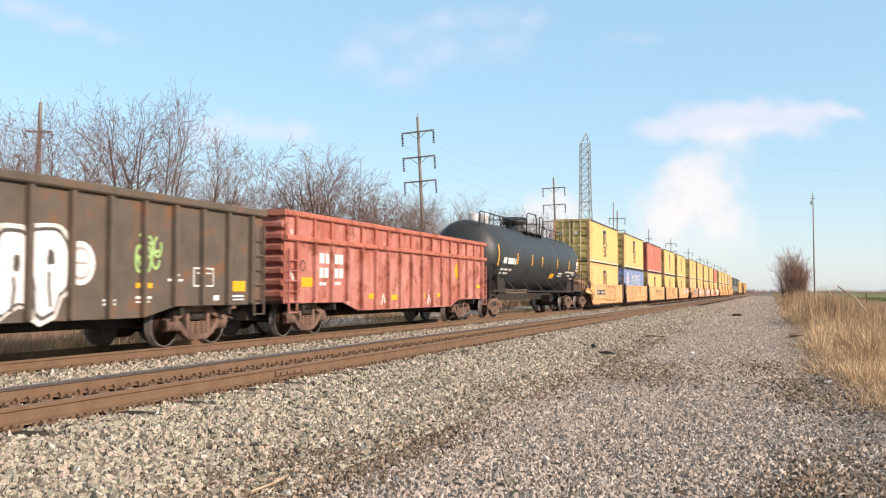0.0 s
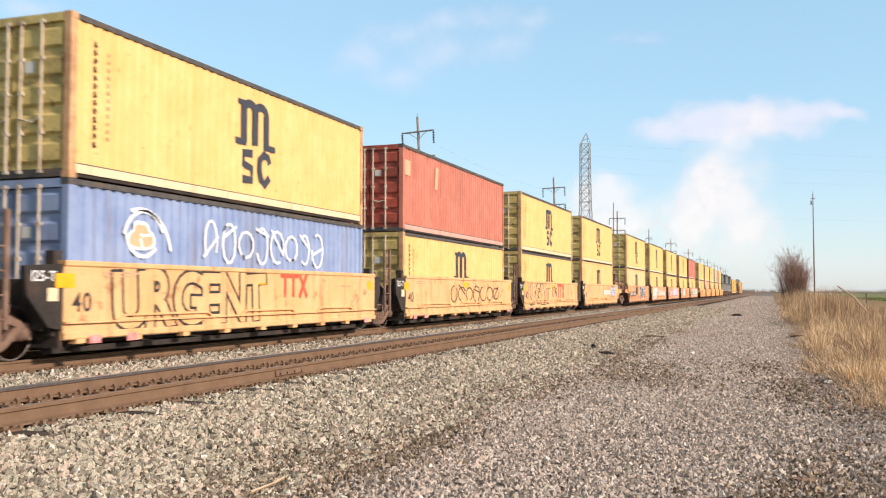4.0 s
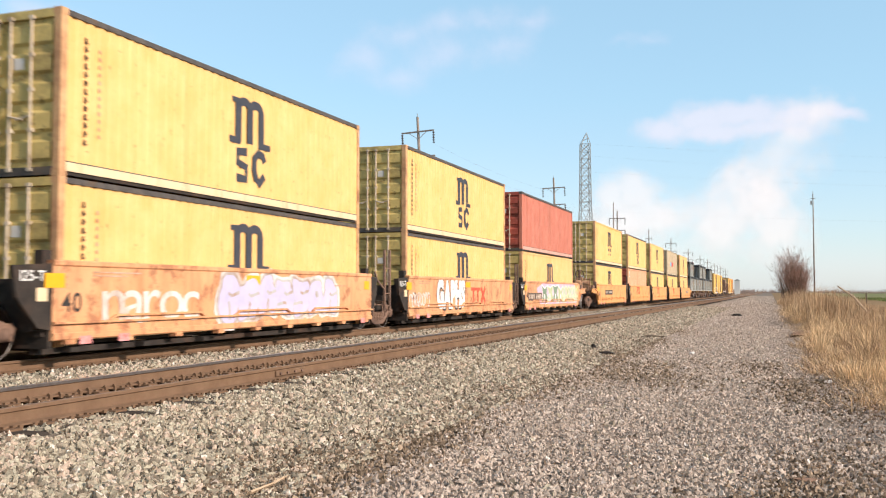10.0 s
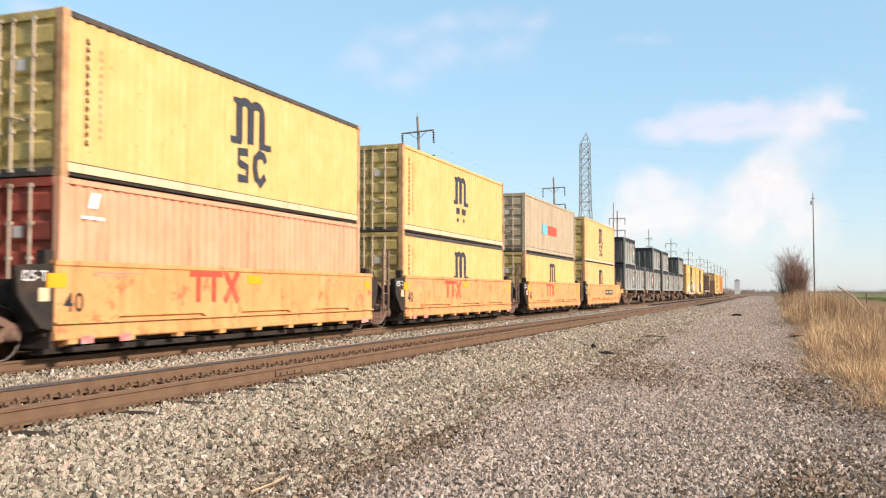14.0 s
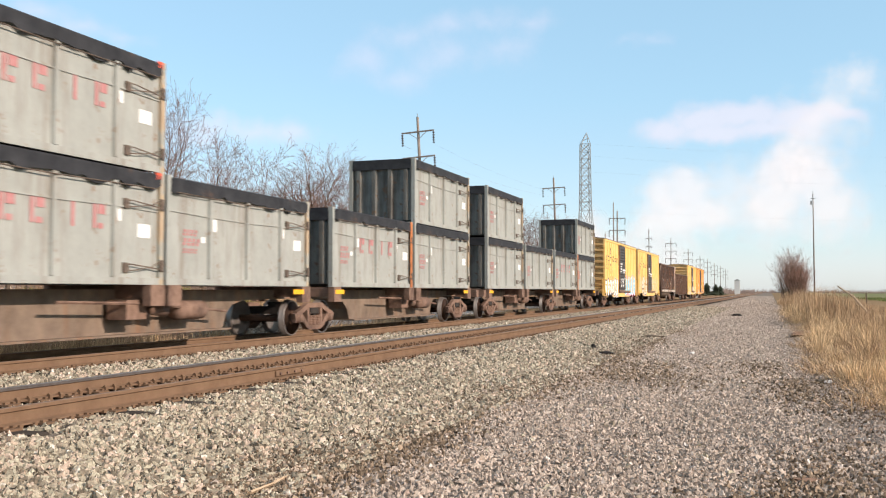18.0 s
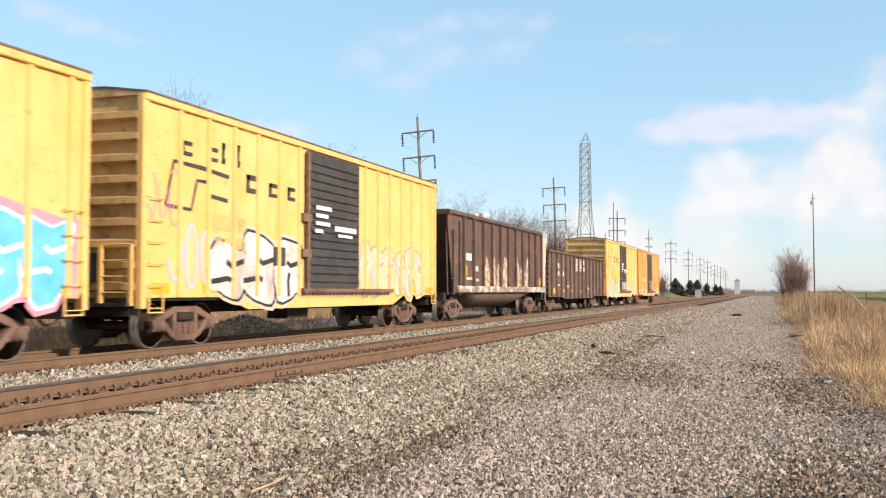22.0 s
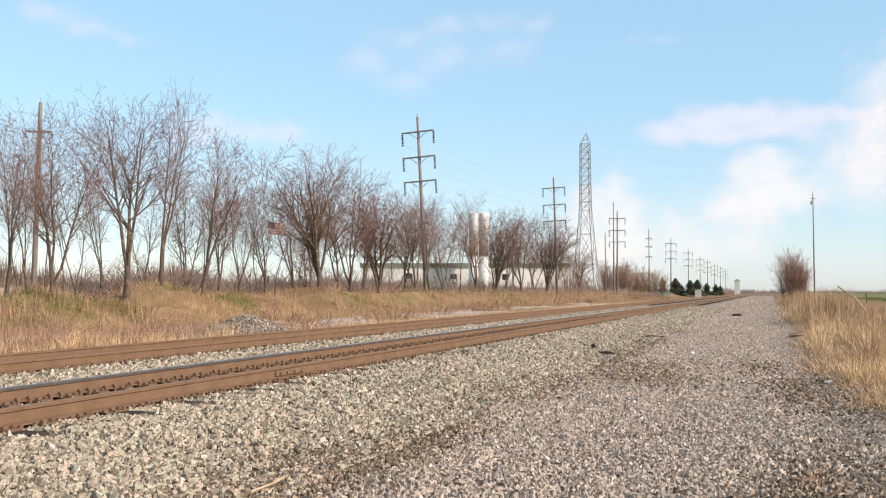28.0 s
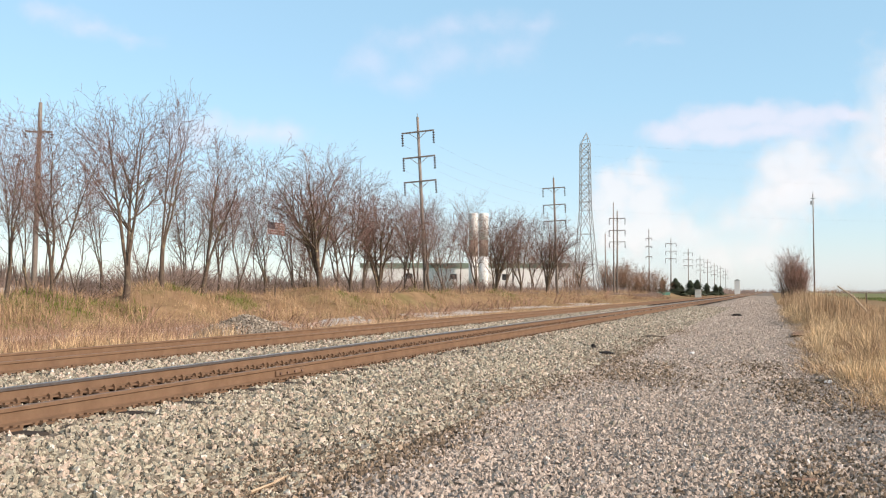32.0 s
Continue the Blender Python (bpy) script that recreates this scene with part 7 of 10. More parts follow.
# first well car
bar_plate(C[0], U[0][0] + 1.2, U[0][0] + 4.4, 0.93, 1.25, 11)
word(C[0], "Urgent", G, U[0][0] + 5.0, U[0][0] + 9.4, 0.5, 1.5, "well_tan", "wheel", 1, 0.035, 0.032, 0.0, "faded brown sprayed letters")
word(C[0], "URGENT", G, U[0][1] + 0.9, U[0][1] + 6.2, 0.45, 1.56, "well_tan", "black", 2, 0.03, 0.04, 0.0, "hollow black sprayed letters")
brand_red(C[0], U[0][1] + 6.9, U[0][1] + 8.3, 1.0, 1.58)
scrawl(C[0], G, U[0][2] + 4.0, U[0][2] + 10.5, 0.7, 1.4, "wheel", 3, 7, 0.05, "faded sprayed scrawl")
word(C[0], "UrGenT", G, U[0][3] + 0.5, U[0][3] + 5.0, 0.5, 1.57, "well_tan", "black", 4, 0.045, 0.045, 0.0, "hollow black sprayed letters")
scrawl(C[0], G, U[0][3] + 5.6, U[0][3] + 6.8, 0.85, 1.4, "black", 5, 3, 0.05, "small black scrawl")
brand_red(C[0], U[0][3] + 6.9, U[0][3] + 8.7, 0.8, 1.55)
bar_plate(C[0], U[0][4] + 6.6, U[0][4] + 9.4, 0.95, 1.22, 11, "white_worn")
sprayed(C[0], G, U[0][4] + 9.75, U[0][4] + 11.6, 0.78, 1.5, "lilac", "black", 6, 3, None, "pale blue graffiti")
# second well car
bar_plate(C[1], U[1][0] + 0.05, U[1][0] + 3.6, 0.73, 1.15, 9, "plate_brown")
sprayed(C[1], G, U[1][0] + 3.6, U[1][0] + 4.7, 0.95, 1.55, "black", "wheel", 7, 2, None, "black sprayed blob")
word(C[1], "BoRS", G, U[1][0] + 6.45, U[1][0] + 9.6, 0.5, 1.58, "logo_navy", "white", 8, 0.035, 0.06, 0.0, "dark graffiti letters edged in white")
word(C[1], "Anoy", G, U[1][1] + 0.15, U[1][1] + 4.1, 0.4, 1.6, "white", "black", 9, 0.075, 0.025, 0.05, "large white graffiti with black outline")
sprayed(C[1], G, U[1][1] + 5.1, U[1][1] + 8.4, 0.7, 1.3, "white_worn", "well", 10, 7, None, "faded white graffiti")
sprayed(C[1], G, U[1][1] + 8.9, U[1][1] + 11.4, 0.7, 1.2, "white_worn", "well", 11, 6, None, "faded white graffiti")
word(C[1], "naroc", G, U[1][2] + 0.85, U[1][2] + 3.75, 0.58, 1.16, "white_worn", "plate_bar", 12, 0.0, 0.008, 0.0, "worn white graffiti letters", 0.1)
sprayed(C[1], G, U[1][2] + 4.5, U[1][2] + 10.2, 0.5, 1.48, "lilac", "tubgrey", 13, 7, "white_worn", "lilac graffiti")
word(C[1], "GAPHS", G, U[1][3] + 2.35, U[1][3] + 5.5, 0.5, 1.6, "white", "black", 14, 0.07, 0.025, 0.04, "white graffiti with black outline")
brand_red(C[1], U[1][3] + 6.3, U[1][3] + 8.3, 0.69, 1.3)
scrawl(C[1], G, U[1][3] - 0.3, U[1][3] + 1.6, 0.62, 1.12, "white_worn", 15, 8, 0.05, "white scrawl")
q = Shape()
q.prism([(U[1][4] + 2.6, 0.5), (U[1][4] + 12.0, 0.46), (U[1][4] + 12.3, 1.1), (U[1][4] + 11.4, 1.57), (U[1][4] + 3.2, 1.57), (U[1][4] + 1.9, 1.3)], SIDE - 0.002, SIDE, "x")
part("graffiti", q, M["mural_pink"], C[1], "pale mauve ground of the mural")
wild(C[1], G, U[1][4] + 3.0, U[1][4] + 8.2, 0.48, 1.56, ("greendark", "greengraf", "greendark", "greengraf"), "white", 16, 4, "green mural with white edges")
wild(C[1], G, U[1][4] + 8.1, U[1][4] + 12.3, 0.48, 1.56, ("limepale", "greengraf", "limepale"), "mural_yellow", 17, 5, "pale green mural with yellow edges")
bar_plate(C[1], U[1][4] + 0.2, U[1][4] + 3.0, 0.7, 1.08, 9, "plate_brown")
# third well car
bar_plate(C[2], U[2][0] + 2.5, U[2][0] + 5.73, 0.93, 1.25, 11)
brand_red(C[2], U[2][1] + 3.4, U[2][1] + 5.3, 0.92, 1.57)
brand_red(C[2], U[2][2] + 3.5, U[2][2] + 5.4, 0.92, 1.54)
brand_red(C[2], U[2][3] + 3.5, U[2][3] + 5.4, 0.92, 1.54)
bar_plate(C[2], U[2][4] + 6.4, U[2][4] + 9.6, 0.93, 1.26, 11)
for k, car in enumerate(C):
    for u in range(5):
        for y, z, w in ((0.6, 1.46, 1.3), (0.6, 1.4, 0.9), (9.9, 1.28, 0.9)):
            s = Shape()
            decal(s, SIDE, U[k][u] + y, U[k][u] + y + w, z, z + 0.025)
            part("stencil", s, M["rustpaint"], car)
        if u in (1, 2, 3):
            s = Shape()
            decal(s, SIDE, U[k][u] + 5.6, U[k][u] + 6.2, 1.3, 1.5)
            part("reflector", s, M["refl"], car, "yellow reflector patch")

digits(C[2], "A", G, U[2][4] + 5.2, 0.95, 0.4, M["black"])
# white script on the blue container, and small marks on others
blue_box = PROTO["b"]
x = BOX_W / 2 - 0.017
for a0, a1, rad, cy, cz in ((0.4, 2.9, 0.62, -4.0, 1.85), (3.3, 5.6, 0.5, -4.05, 2.1), (0.2, 1.9, 0.95, -4.1, 1.55)):
    s = Shape()
    s.strip([(cy + rad * math.cos(a0 + (a1 - a0) * j / 12), cz + rad * math.sin(a0 + (a1 - a0) * j / 12)) for j in range(13)], 0.075, x, x + 0.005)
    part("sign", s, M["white"], blue_box, "white painted arc")
sprayed(blue_box, x + 0.002, -4.4, -3.8, 1.75, 2.2, "orange_box", "white", 21, 1, None, "orange and white painted figure, plain shape")
scrawl(blue_box, x, -2.1, 3.6, 1.55, 2.45, "white", 22, 8, 0.065, "white painted script, plain strokes")
s = Shape()
decal(s, x, -5.4, -5.15, 2.4, 2.68, lean=0.1)
decal(s, x, -5.55, -4.95, 2.2, 2.26)
part("sign", s, M["white"], PROTO["o"], "small white company mark, plain shapes")
s = Shape()
decal(s, x, -2.3, -1.2, 1.1, 1.6)
part("sign", s, M["cyan"], PROTO["g"], "blue block of a company sign")
s = Shape()
decal(s, x, -1.1, 1.1, 1.1, 1.6)
part("sign", s, M["redsign"], PROTO["g"], "red block of a company sign")
for y0, y1, z0, z1, lean in ((-5.9, -5.4, 1.9, 2.4, 0.0), (-3.0, -2.7, 1.7, 2.5, 0.1)):
    s = Shape()
    decal(s, x, y0, y1, z0, z1, lean=lean)
    part("scuff", s, M["orange_box"], PROTO["r"])

# waste boxes that carry four red sign letters, and one rust-orange post
for ob, d, z in WASTE:
    if d in (94.5, 108.1, 136.05):
        for i, y in enumerate((-1.1, -0.45, 0.5, 1.05)):
            s = Shape()
            xx = BOX_W / 2 - 0.06
            w, z0, h = (0.12 if i == 2 else 0.36), 1.0, 0.45
            decal(s, xx, y, y + 0.085, z0, z0 + h)
            if i != 2:
                decal(s, xx, y + 0.13, y + w - 0.04, z0 + 0.26, z0 + h)
                decal(s, xx, y + 0.13, y + w - 0.09, z0, z0 + 0.1)
            part("sign", s, M["dullred"], ob, "dull red sign block")
    if d in (108.1, 142.45) and z == Z_BOX1:
        s = Shape()
        e = 1 if d == 108.1 else -1
        s.box(1.222, 1.235, e * 2.9 - 0.1, e * 2.9 + 0.1, 0.0, 2.18)
        part("corner_patch", s, M["rustbox"], ob, "rust-orange corner post")
    if d in (94.5,) and z == Z_BOX2 or d == 94.5:
        s = Shape()
        for yy in (-2.95, 2.75):
            s.box(1.222, 1.232, yy, yy + 0.18, 2.06, 2.19)
        part("casting_paint", s, M["redsign"], ob, "red painted corner casting")

# dark gondola
gx = 1.447
sprayed(gon, gx, -2.6, 1.8, 0.76, 2.2, "white", "rail_dark", 31, 6, "white_worn", "big white graffiti letters")
s = Shape()
n = 20
s.prism([(2.17 + 0.36 * math.cos(6.283 * i / n), 1.62 + 0.38 * math.sin(6.283 * i / n)) for i in range(n)], gx, gx + 0.004, "x")
part("graffiti", s, M["white"], gon, "round white graffiti blob")
s = Shape()
s.strip([(2.17 + 0.24 * math.cos(6.283 * i / n), 1.62 + 0.26 * math.sin(6.283 * i / n)) for i in range(n)], 0.05, gx + 0.004, gx + 0.007)
s.box(gx + 0.004, gx + 0.007, 2.0, 2.34, 1.6, 1.64)
part("graffiti", s, M["tubgrey"], gon)
scrawl(gon, gx, 3.6, 4.35, 1.5, 2.0, "green", 32, 3, 0.06, "lime green graffiti tag")
scrawl(gon, gx + 0.002, 3.65, 4.4, 1.75, 2.22, "green", 37, 3, 0.05, "lime green graffiti tag")
patches(gon, "reflector", ((3.65, 4.13, 1.2, 1.3), (6.94, 7.45, 1.14, 1.37)), gx, M["refl"], "yellow reflector patch")
patches(gon, "lettering", ((4.62, 5.1, 1.34, 1.39), (4.75, 5.0, 1.45, 1.49), (2.75, 3.08, 0.96, 1.0), (2.75, 3.08, 0.89, 0.93), (3.65, 4.1, 1.0, 1.05), (3.65, 4.05, 0.93, 0.96), (5.47, 6.2, 1.24, 1.27), (5.47, 6.2, 1.6, 1.63), (5.47, 5.5, 1.27, 1.6), (6.17, 6.2, 1.27, 1.6), (5.6, 6.1, 1.5, 1.53), (6.95, 7.4, 1.02, 1.06), (6.95, 7.4, 0.95, 0.98), (6.2, 6.4, 0.95, 1.06)), gx, M["white"])
# red gondola
rx = 1.446
lettering(red, "lettering", [(-6.5, 1.88, 0.26, 0.26, 1), (-6.15, 1.88, 0.2, 0.26, 1), (-5.6, 1.88, 0.22, 0.26, 2), (-6.5, 1.5, 0.22, 0.26, 2), (-5.6, 1.5, 0.22, 0.26, 2), (-6.5, 1.3, 0.16, 0.08, 2), (-5.6, 1.32, 0.16, 0.08, 2)], rx, M["white"])
lettering(red, "lettering", [(-8.1, 2.55, 0.14, 0.12, 1)], rx, M["white_worn"])
s = Shape()
for y0, y1, z0, z1 in ((-7.5, -6.9, 1.26, 1.5), (-3.35, -2.8, 0.93, 1.08), (-1.63, -1.12, 0.88, 1.04), (0.94, 1.38, 0.91, 1.08), (2.6, 3.0, 0.95, 1.1), (7.03, 7.7, 1.28, 1.4)):
    decal(s, rx, y0, y1, z0, z1)
s.prism([(4.85 + 0.34 * math.cos(6.283 * i / 18), 1.9 + 0.3 * math.sin(6.283 * i / 18)) for i in range(18)], rx, rx + 0.005, "x")
part("reflector", s, M["refl"], red, "yellow patch")
s = Shape()
for y, z in ((-8.2, 1.35), (-2.4, 0.75), (1.6, 0.72)):
    s.strip([(y, z), (y + 0.15, z + 0.3), (y + 0.3, z + 0.05)], 0.1, rx, rx + 0.004)
part("chalk_mark", s, M["white_worn"], red)
scrawl(red, rx, -8.1, -7.3, 1.62, 1.95, "black", 33, 3, 0.03, "thin black scrawl")
# sooty gondola
sx = 1.447
for i in range(5):
    s = Shape()
    decal(s, sx, -1.37 + 0.02 * i, 0.1 - 0.03 * i, 2.38 + i * 0.155, 2.48 + i * 0.155)
    part("sign", s, M["white_worn"], soot, "worn white emblem stripe")
for y0, y1, z0, z1 in ((0.16, 0.36, 2.38, 3.1), (0.52, 0.74, 2.42, 3.1), (0.92, 1.42, 2.8, 3.08), (0.98, 1.46, 2.4, 2.66)):
    s = Shape()
    decal(s, sx, y0, y1, z0, z1, lean=0.06)
    part("sign", s, M["white_worn"], soot, "worn white emblem block")
lettering(soot, "lettering", [(-6.5, 2.46, 0.22, 0.26, 2), (-6.45, 2.03, 0.2, 0.24, 2), (-5.2, 2.03, 0.2, 0.24, 2), (-6.4, 1.45, 0.14, 0.09, 3), (-3.9, 1.4, 0.12, 0.09, 4), (2.5, 1.3, 0.14, 0.1, 3)], sx, M["white"])
patches(soot, "reflector", ((-7.68, -7.0, 1.05, 1.31), (-5.0, -4.6, 1.15, 1.25), (-2.7, -2.3, 1.12, 1.22), (0.2, 0.7, 1.1, 1.2), (3.0, 3.5, 1.1, 1.2)), sx, M["refl"], "yellow reflector patch")
scrawl(soot, sx, -1.4, 3.6, 1.5, 2.1, "gon_scrawl", 34, 7, 0.025, "faded grey scrawl")
scrawl(soot, sx, 2.2, 6.2, 1.05, 1.6, "gon_scrawl_blue", 35, 5, 0.05, "faded blue graffiti")
scrawl(soot, sx, 6.2, 7.2, 1.4, 1.8, "dullred", 36, 2, 0.05)
# boxcars
bx = 1.427
b0, b1, b2, b3 = (PROTO["box%d" % i] for i in range(4))
sprayed(b0, bx, -7.7, -4.3, 0.85, 2.1, "white", "black", 41, 4, "black", "black and white graffiti")
sprayed(b0, bx, -4.6, -1.8, 0.85, 2.15, "white", "black", 42, 4, "white_worn", "white graffiti letters with black lines")
q = Shape()
q.prism([(1.75, 0.9), (4.0, 0.8), (7.9, 1.04), (7.9, 2.3), (6.2, 2.6), (4.6, 2.2), (2.6, 2.5), (1.75, 2.1)], bx - 0.002, bx, "x")
part("graffiti", q, M["pink"], b0, "pink sprayed ground of the graffiti")
sprayed(b0, bx, 1.5, 7.7, 0.85, 2.45, "cyan", "white", 43, 6, "pink", "bright blue and pink graffiti")
scrawl(b0, 1.535, -1.2, 0.6, 1.5, 2.2, "white", 44, 4, 0.06, "white scrawl on the door")
sprayed(b1, bx, -5.8, -1.8, 0.85, 2.4, "white_worn", "black", 45, 3, "ghost", "pale graffiti with black lines")
sprayed(b1, bx, 1.7, 6.9, 1.0, 2.5, "ghost", "rustpaint", 46, 6, "boxcar", "faded graffiti letters")
scrawl(b1, bx, -8.0, -6.9, 2.4, 3.6, "pink", 47, 3, 0.03, "pink scrawl")
scrawl(b1, bx, -7.3, -5.7, 1.2, 2.5, "lilac", 48, 3, 0.08, "pale lilac loops")
s = Shape()
decal(s, bx, -3.2, -2.6, 1.75, 2.2)
part("placard", s, M["boxdoor"], b1, "dark placard board")
sprayed(b2, bx, -7.8, -1.7, 0.8, 1.8, "ghost", "ghost", 49, 8, "ghost", "peeling pale graffiti along the sill")
scrawl(b2, 1.536, -1.3, 1.4, 1.25, 1.95, "white_worn", 50, 6, 0.07, "pale graffiti scrawl on the door")
scrawl(b2, 1.539, -1.2, 1.3, 1.3, 1.8, "white_worn", 53, 5, 0.05, "pale graffiti scrawl on the door")
sprayed(b2, bx, 1.9, 7.8, 0.9, 1.9, "ghost", "tubgrey", 51, 7, "boxcar", "pale graffiti letters")
s = Shape()
decal(s, bx, -4.1, -3.4, 1.7, 2.1)
part("placard", s, M["boxdoor"], b2, "dark placard board")
scrawl(b3, 1.536, -0.9, 1.4, 1.4, 2.2, "greengraf", 52, 4, 0.1, "green graffiti on the door")
sprayed(b3, bx, -7.4, -1.8, 0.85, 1.45, "ghost", "rustpaint", 54, 7, None, "worn pale graffiti along the sill")
sprayed(b3, bx, 2.0, 7.6, 0.9, 1.5, "ghost", "rustpaint", 55, 7, None, "worn pale graffiti along the sill")
s = Shape()
for y, w in ((-4.6, 0.4), (-4.05, 0.3), (-3.5, 0.35)):
    decal(s, bx, y, y + w, 2.0, 2.4)
part("lettering", s, M["white"], b3)
s = Shape()
for a, b in ((2.2, 3.9), (3.9, 2.2)):
    s.strip([(4.2, a), (5.2, b)], 0.12, bx, bx + 0.005)
part("sign", s, M["white_worn"], b3, "faded cross mark")
CLOUD_ROWS = []


# ---- poles and wires ----
def power_pole(height, arms, arm_w=3.4, label="", strings=True, r=0.21):
    p = thing("power_pole", label, "utility pole", "power poles along the railway")
    s = Shape()
    s.round = True
    s.tube([(0, 0, -1.0), (0, 0, height / 2), (0, 0, height)], r, 10, r * 0.6)
    part("pole", s, M["wood_pole"], p)
    for z in arms:
        s = Shape()
        s.box(-arm_w / 2, arm_w / 2, -0.2, -0.08, height - z - 0.07, height - z + 0.07)
        a = part("crossarm", s, M["wood_pole"], p)
        for k in (-1, 1):
            s = Shape()
            s.tube([(k * arm_w * 0.27, -0.15, height - z - 0.05), (0, -0.15, height - z - 0.75)], 0.035, 5)
            part("brace", s, M["steel"], a)
            s = Shape()
            s.round = True
            prof = []
            for i in range(5 if strings else 2):
                q = -0.1 - i * 0.25
                prof += [(q, 0.035), (q - 0.06, 0.04), (q - 0.08, 0.13), (q - 0.16, 0.12), (q - 0.18, 0.035)]
            s.lathe(prof, (k * arm_w * 0.48, -0.14, height - z), axis="z", seg=10)
            part("insulator", s, M["insulator"], a, "brown suspension insulator string")
    s = Shape()
    s.tube([(0, 0, height - 0.2), (0, 0, height + 0.35)], 0.03, 5)
    part("pin", s, M["steel"], p)
    return p


def on_line(az, x):
    """A place in the line of poles: its bearing from the camera, in degrees right of the track, at that x."""
    return x, x / math.tan(radians(az))


three_arm = power_pole(19.0, (1.5, 4.0, 6.4), label="grey wooden power pole with three crossarms")
three_arm.matrix_basis = pose(-31.6, 85.4, -0.3, 0, -3.0, 0)
TIPS = [(-31.6 - 1.0, 85.4, 18.6)]
for az, x, h, lean in ((-12.31, -29.5, 18.3, -1.7), (-8.76, -30, 18.2, 0.4), (-5.62, -30, 18.4, 0.6), (-4.61, -30, 18, 0.3), (-3.93, -30, 17.6, 0), (-3.51, -30, 17.8, 0), (-3.13, -30, 17.6, 0.4), (-2.78, -30, 17.8, 0), (-2.49, -30, 17.6, 0)):
    px, py = on_line(az, x)
    q = copy_thing(three_arm, pose(px, py, h - 19.0, 0, lean, 0))
    q["label"] = "grey wooden power pole with three crossarms, farther down the line"
    TIPS.append((px, py, h))
slim = power_pole(17.8, (2.3, 4.4, 7.1), 1.6, "slim grey pole with short crossarms", False, 0.16)
slim.matrix_basis = pose(*on_line(-6.87, -30), 0, 0, 0, 0)
old = power_pole(17.2, (2.4,), 2.2, "dark brown pole among bare trees", False, 0.24)
old.matrix_basis = pose(-55.9, 60.0, -0.4, 0, 1.0, 20)
pole2 = power_pole(20.5, (), 1, "tall slim wooden pole without arms", False, 0.17)
pole2.matrix_basis = pose(*on_line(-8.95, -31.5), 0)
pole3 = power_pole(13.8, (), 1, "short dark wooden pole", False, 0.16)
pole3.matrix_basis = pose(*on_line(-9.45, -33), 0)
verge_pole = power_pole(12.9, (), 0.5, "lone slim pole behind the verge", False, 0.1)
q = Shape()
q.box(-0.28, 0.28, -0.05, 0.05, 12.3, 12.38)
q.box(-0.3, -0.1, -0.1, 0.1, 11.6, 12.1)
part("bracket", q, M["steel"], verge_pole)
verge_pole.matrix_basis = pose(4.93, 120.0, 0.3)


q = Shape()
q.tube([(-35.6, 206, 0.1), (-37.4, 208, 6.2)], 0.11, 7, 0.09)
one("guard_post", q, M["wallwhite"], "pale guard post leaning at the foot of the pylon", "post")


def wire(points, sag, label="thin power line wire"):
    s = Shape()
    for a, b in zip(points[:-1], points[1:]):
        P = []
        for i in range(9):
            u = i / 8
            P.append((a[0] + (b[0] - a[0]) * u, a[1] + (b[1] - a[1]) * u, a[2] + (b[2] - a[2]) * u - 4 * sag * u * (1 - u)))
        s.tube(P, 0.0055, 4, caps=False)
    return one("power_line", s, M["wire"], label, "wire")


for dx, dz in ((-1.6, -2.6), (1.6, -2.6), (-1.6, -5.1), (1.6, -5.1), (-1.6, -7.5), (1.6, -7.5)):
    wire([(x + dx, y, z + dz) for x, y, z in TIPS[:6]], 0.7, "power line wire strung from pole to pole")
for a, b in (((-42, 214, 36.0), (78, 226, 28.0)), ((-42, 214, 29.5), (78, 226, 22.0)), ((-42, 214, 20.5), (78, 226, 15.5)), ((-40.6, 214, 33.0), (78, 240, 26.2))):
    wire([a, b], 1.2, "high power line wire from the lattice tower")
wire([(-56, 60, 14.6), (-75, 30, 14.4)], 0.4, "sagging wire among the trees")


# ---- lattice tower ----
def lattice_tower():
    t = thing("lattice_tower", "tall galvanised lattice power tower with a slanted top", "power tower")
    H = [(0, 2.75), (7.5, 2.15), (14.5, 1.6), (20, 1.2), (24, 1.12), (28, 1.08), (32, 1.04), (35.5, 1.0)]
    for sx, sy in ((1, 1), (1, -1), (-1, 1), (-1, -1)):
        s = Shape()
        s.tube([(sx * w, sy * w, z) for z, w in H], 0.1, 5, 0.07)
        part("leg", s, M["steel"], t)
    for (z0, w0), (z1, w1) in zip(H[:-1], H[1:]):
        s = Shape()
        n = 2 if z1 - z0 < 5 else 1
        for k in range(n):
            a0, a1 = z0 + (z1 - z0) * k / n, z0 + (z1 - z0) * (k + 1) / n
            b0, b1 = w0 + (w1 - w0) * k / n, w0 + (w1 - w0) * (k + 1) / n
            C0 = [(b0, b0), (-b0, b0), (-b0, -b0), (b0, -b0)]
            C1 = [(b1, b1), (-b1, b1), (-b1, -b1), (b1, -b1)]
            for i in range(4):
                j = (i + 1) % 4
                s.tube([(*C0[i], a0), (*C1[j], a1)], 0.055, 4)
                s.tube([(*C0[j], a0), (*C1[i], a1)], 0.055, 4)
                s.tube([(*C1[i], a1), (*C1[j], a1)], 0.055, 4)
        part("lattice_panel", s, M["steel"], t)
    s = Shape()
    for sx, sy in ((1, 1), (1, -1), (-1, 1), (-1, -1)):
        s.tube([(sx, sy, 35.5), (0.35, 0, 38.2)], 0.07, 5)
    s.tube([(-1, 0, 36.0), (0.9, 0, 37.0)], 0.07, 5)
    part("peak", s, M["steel"], t)
    return t


tower = lattice_tower()
tower.matrix_basis = pose(-40.3, 215, 0.3, 0, 0, 25)


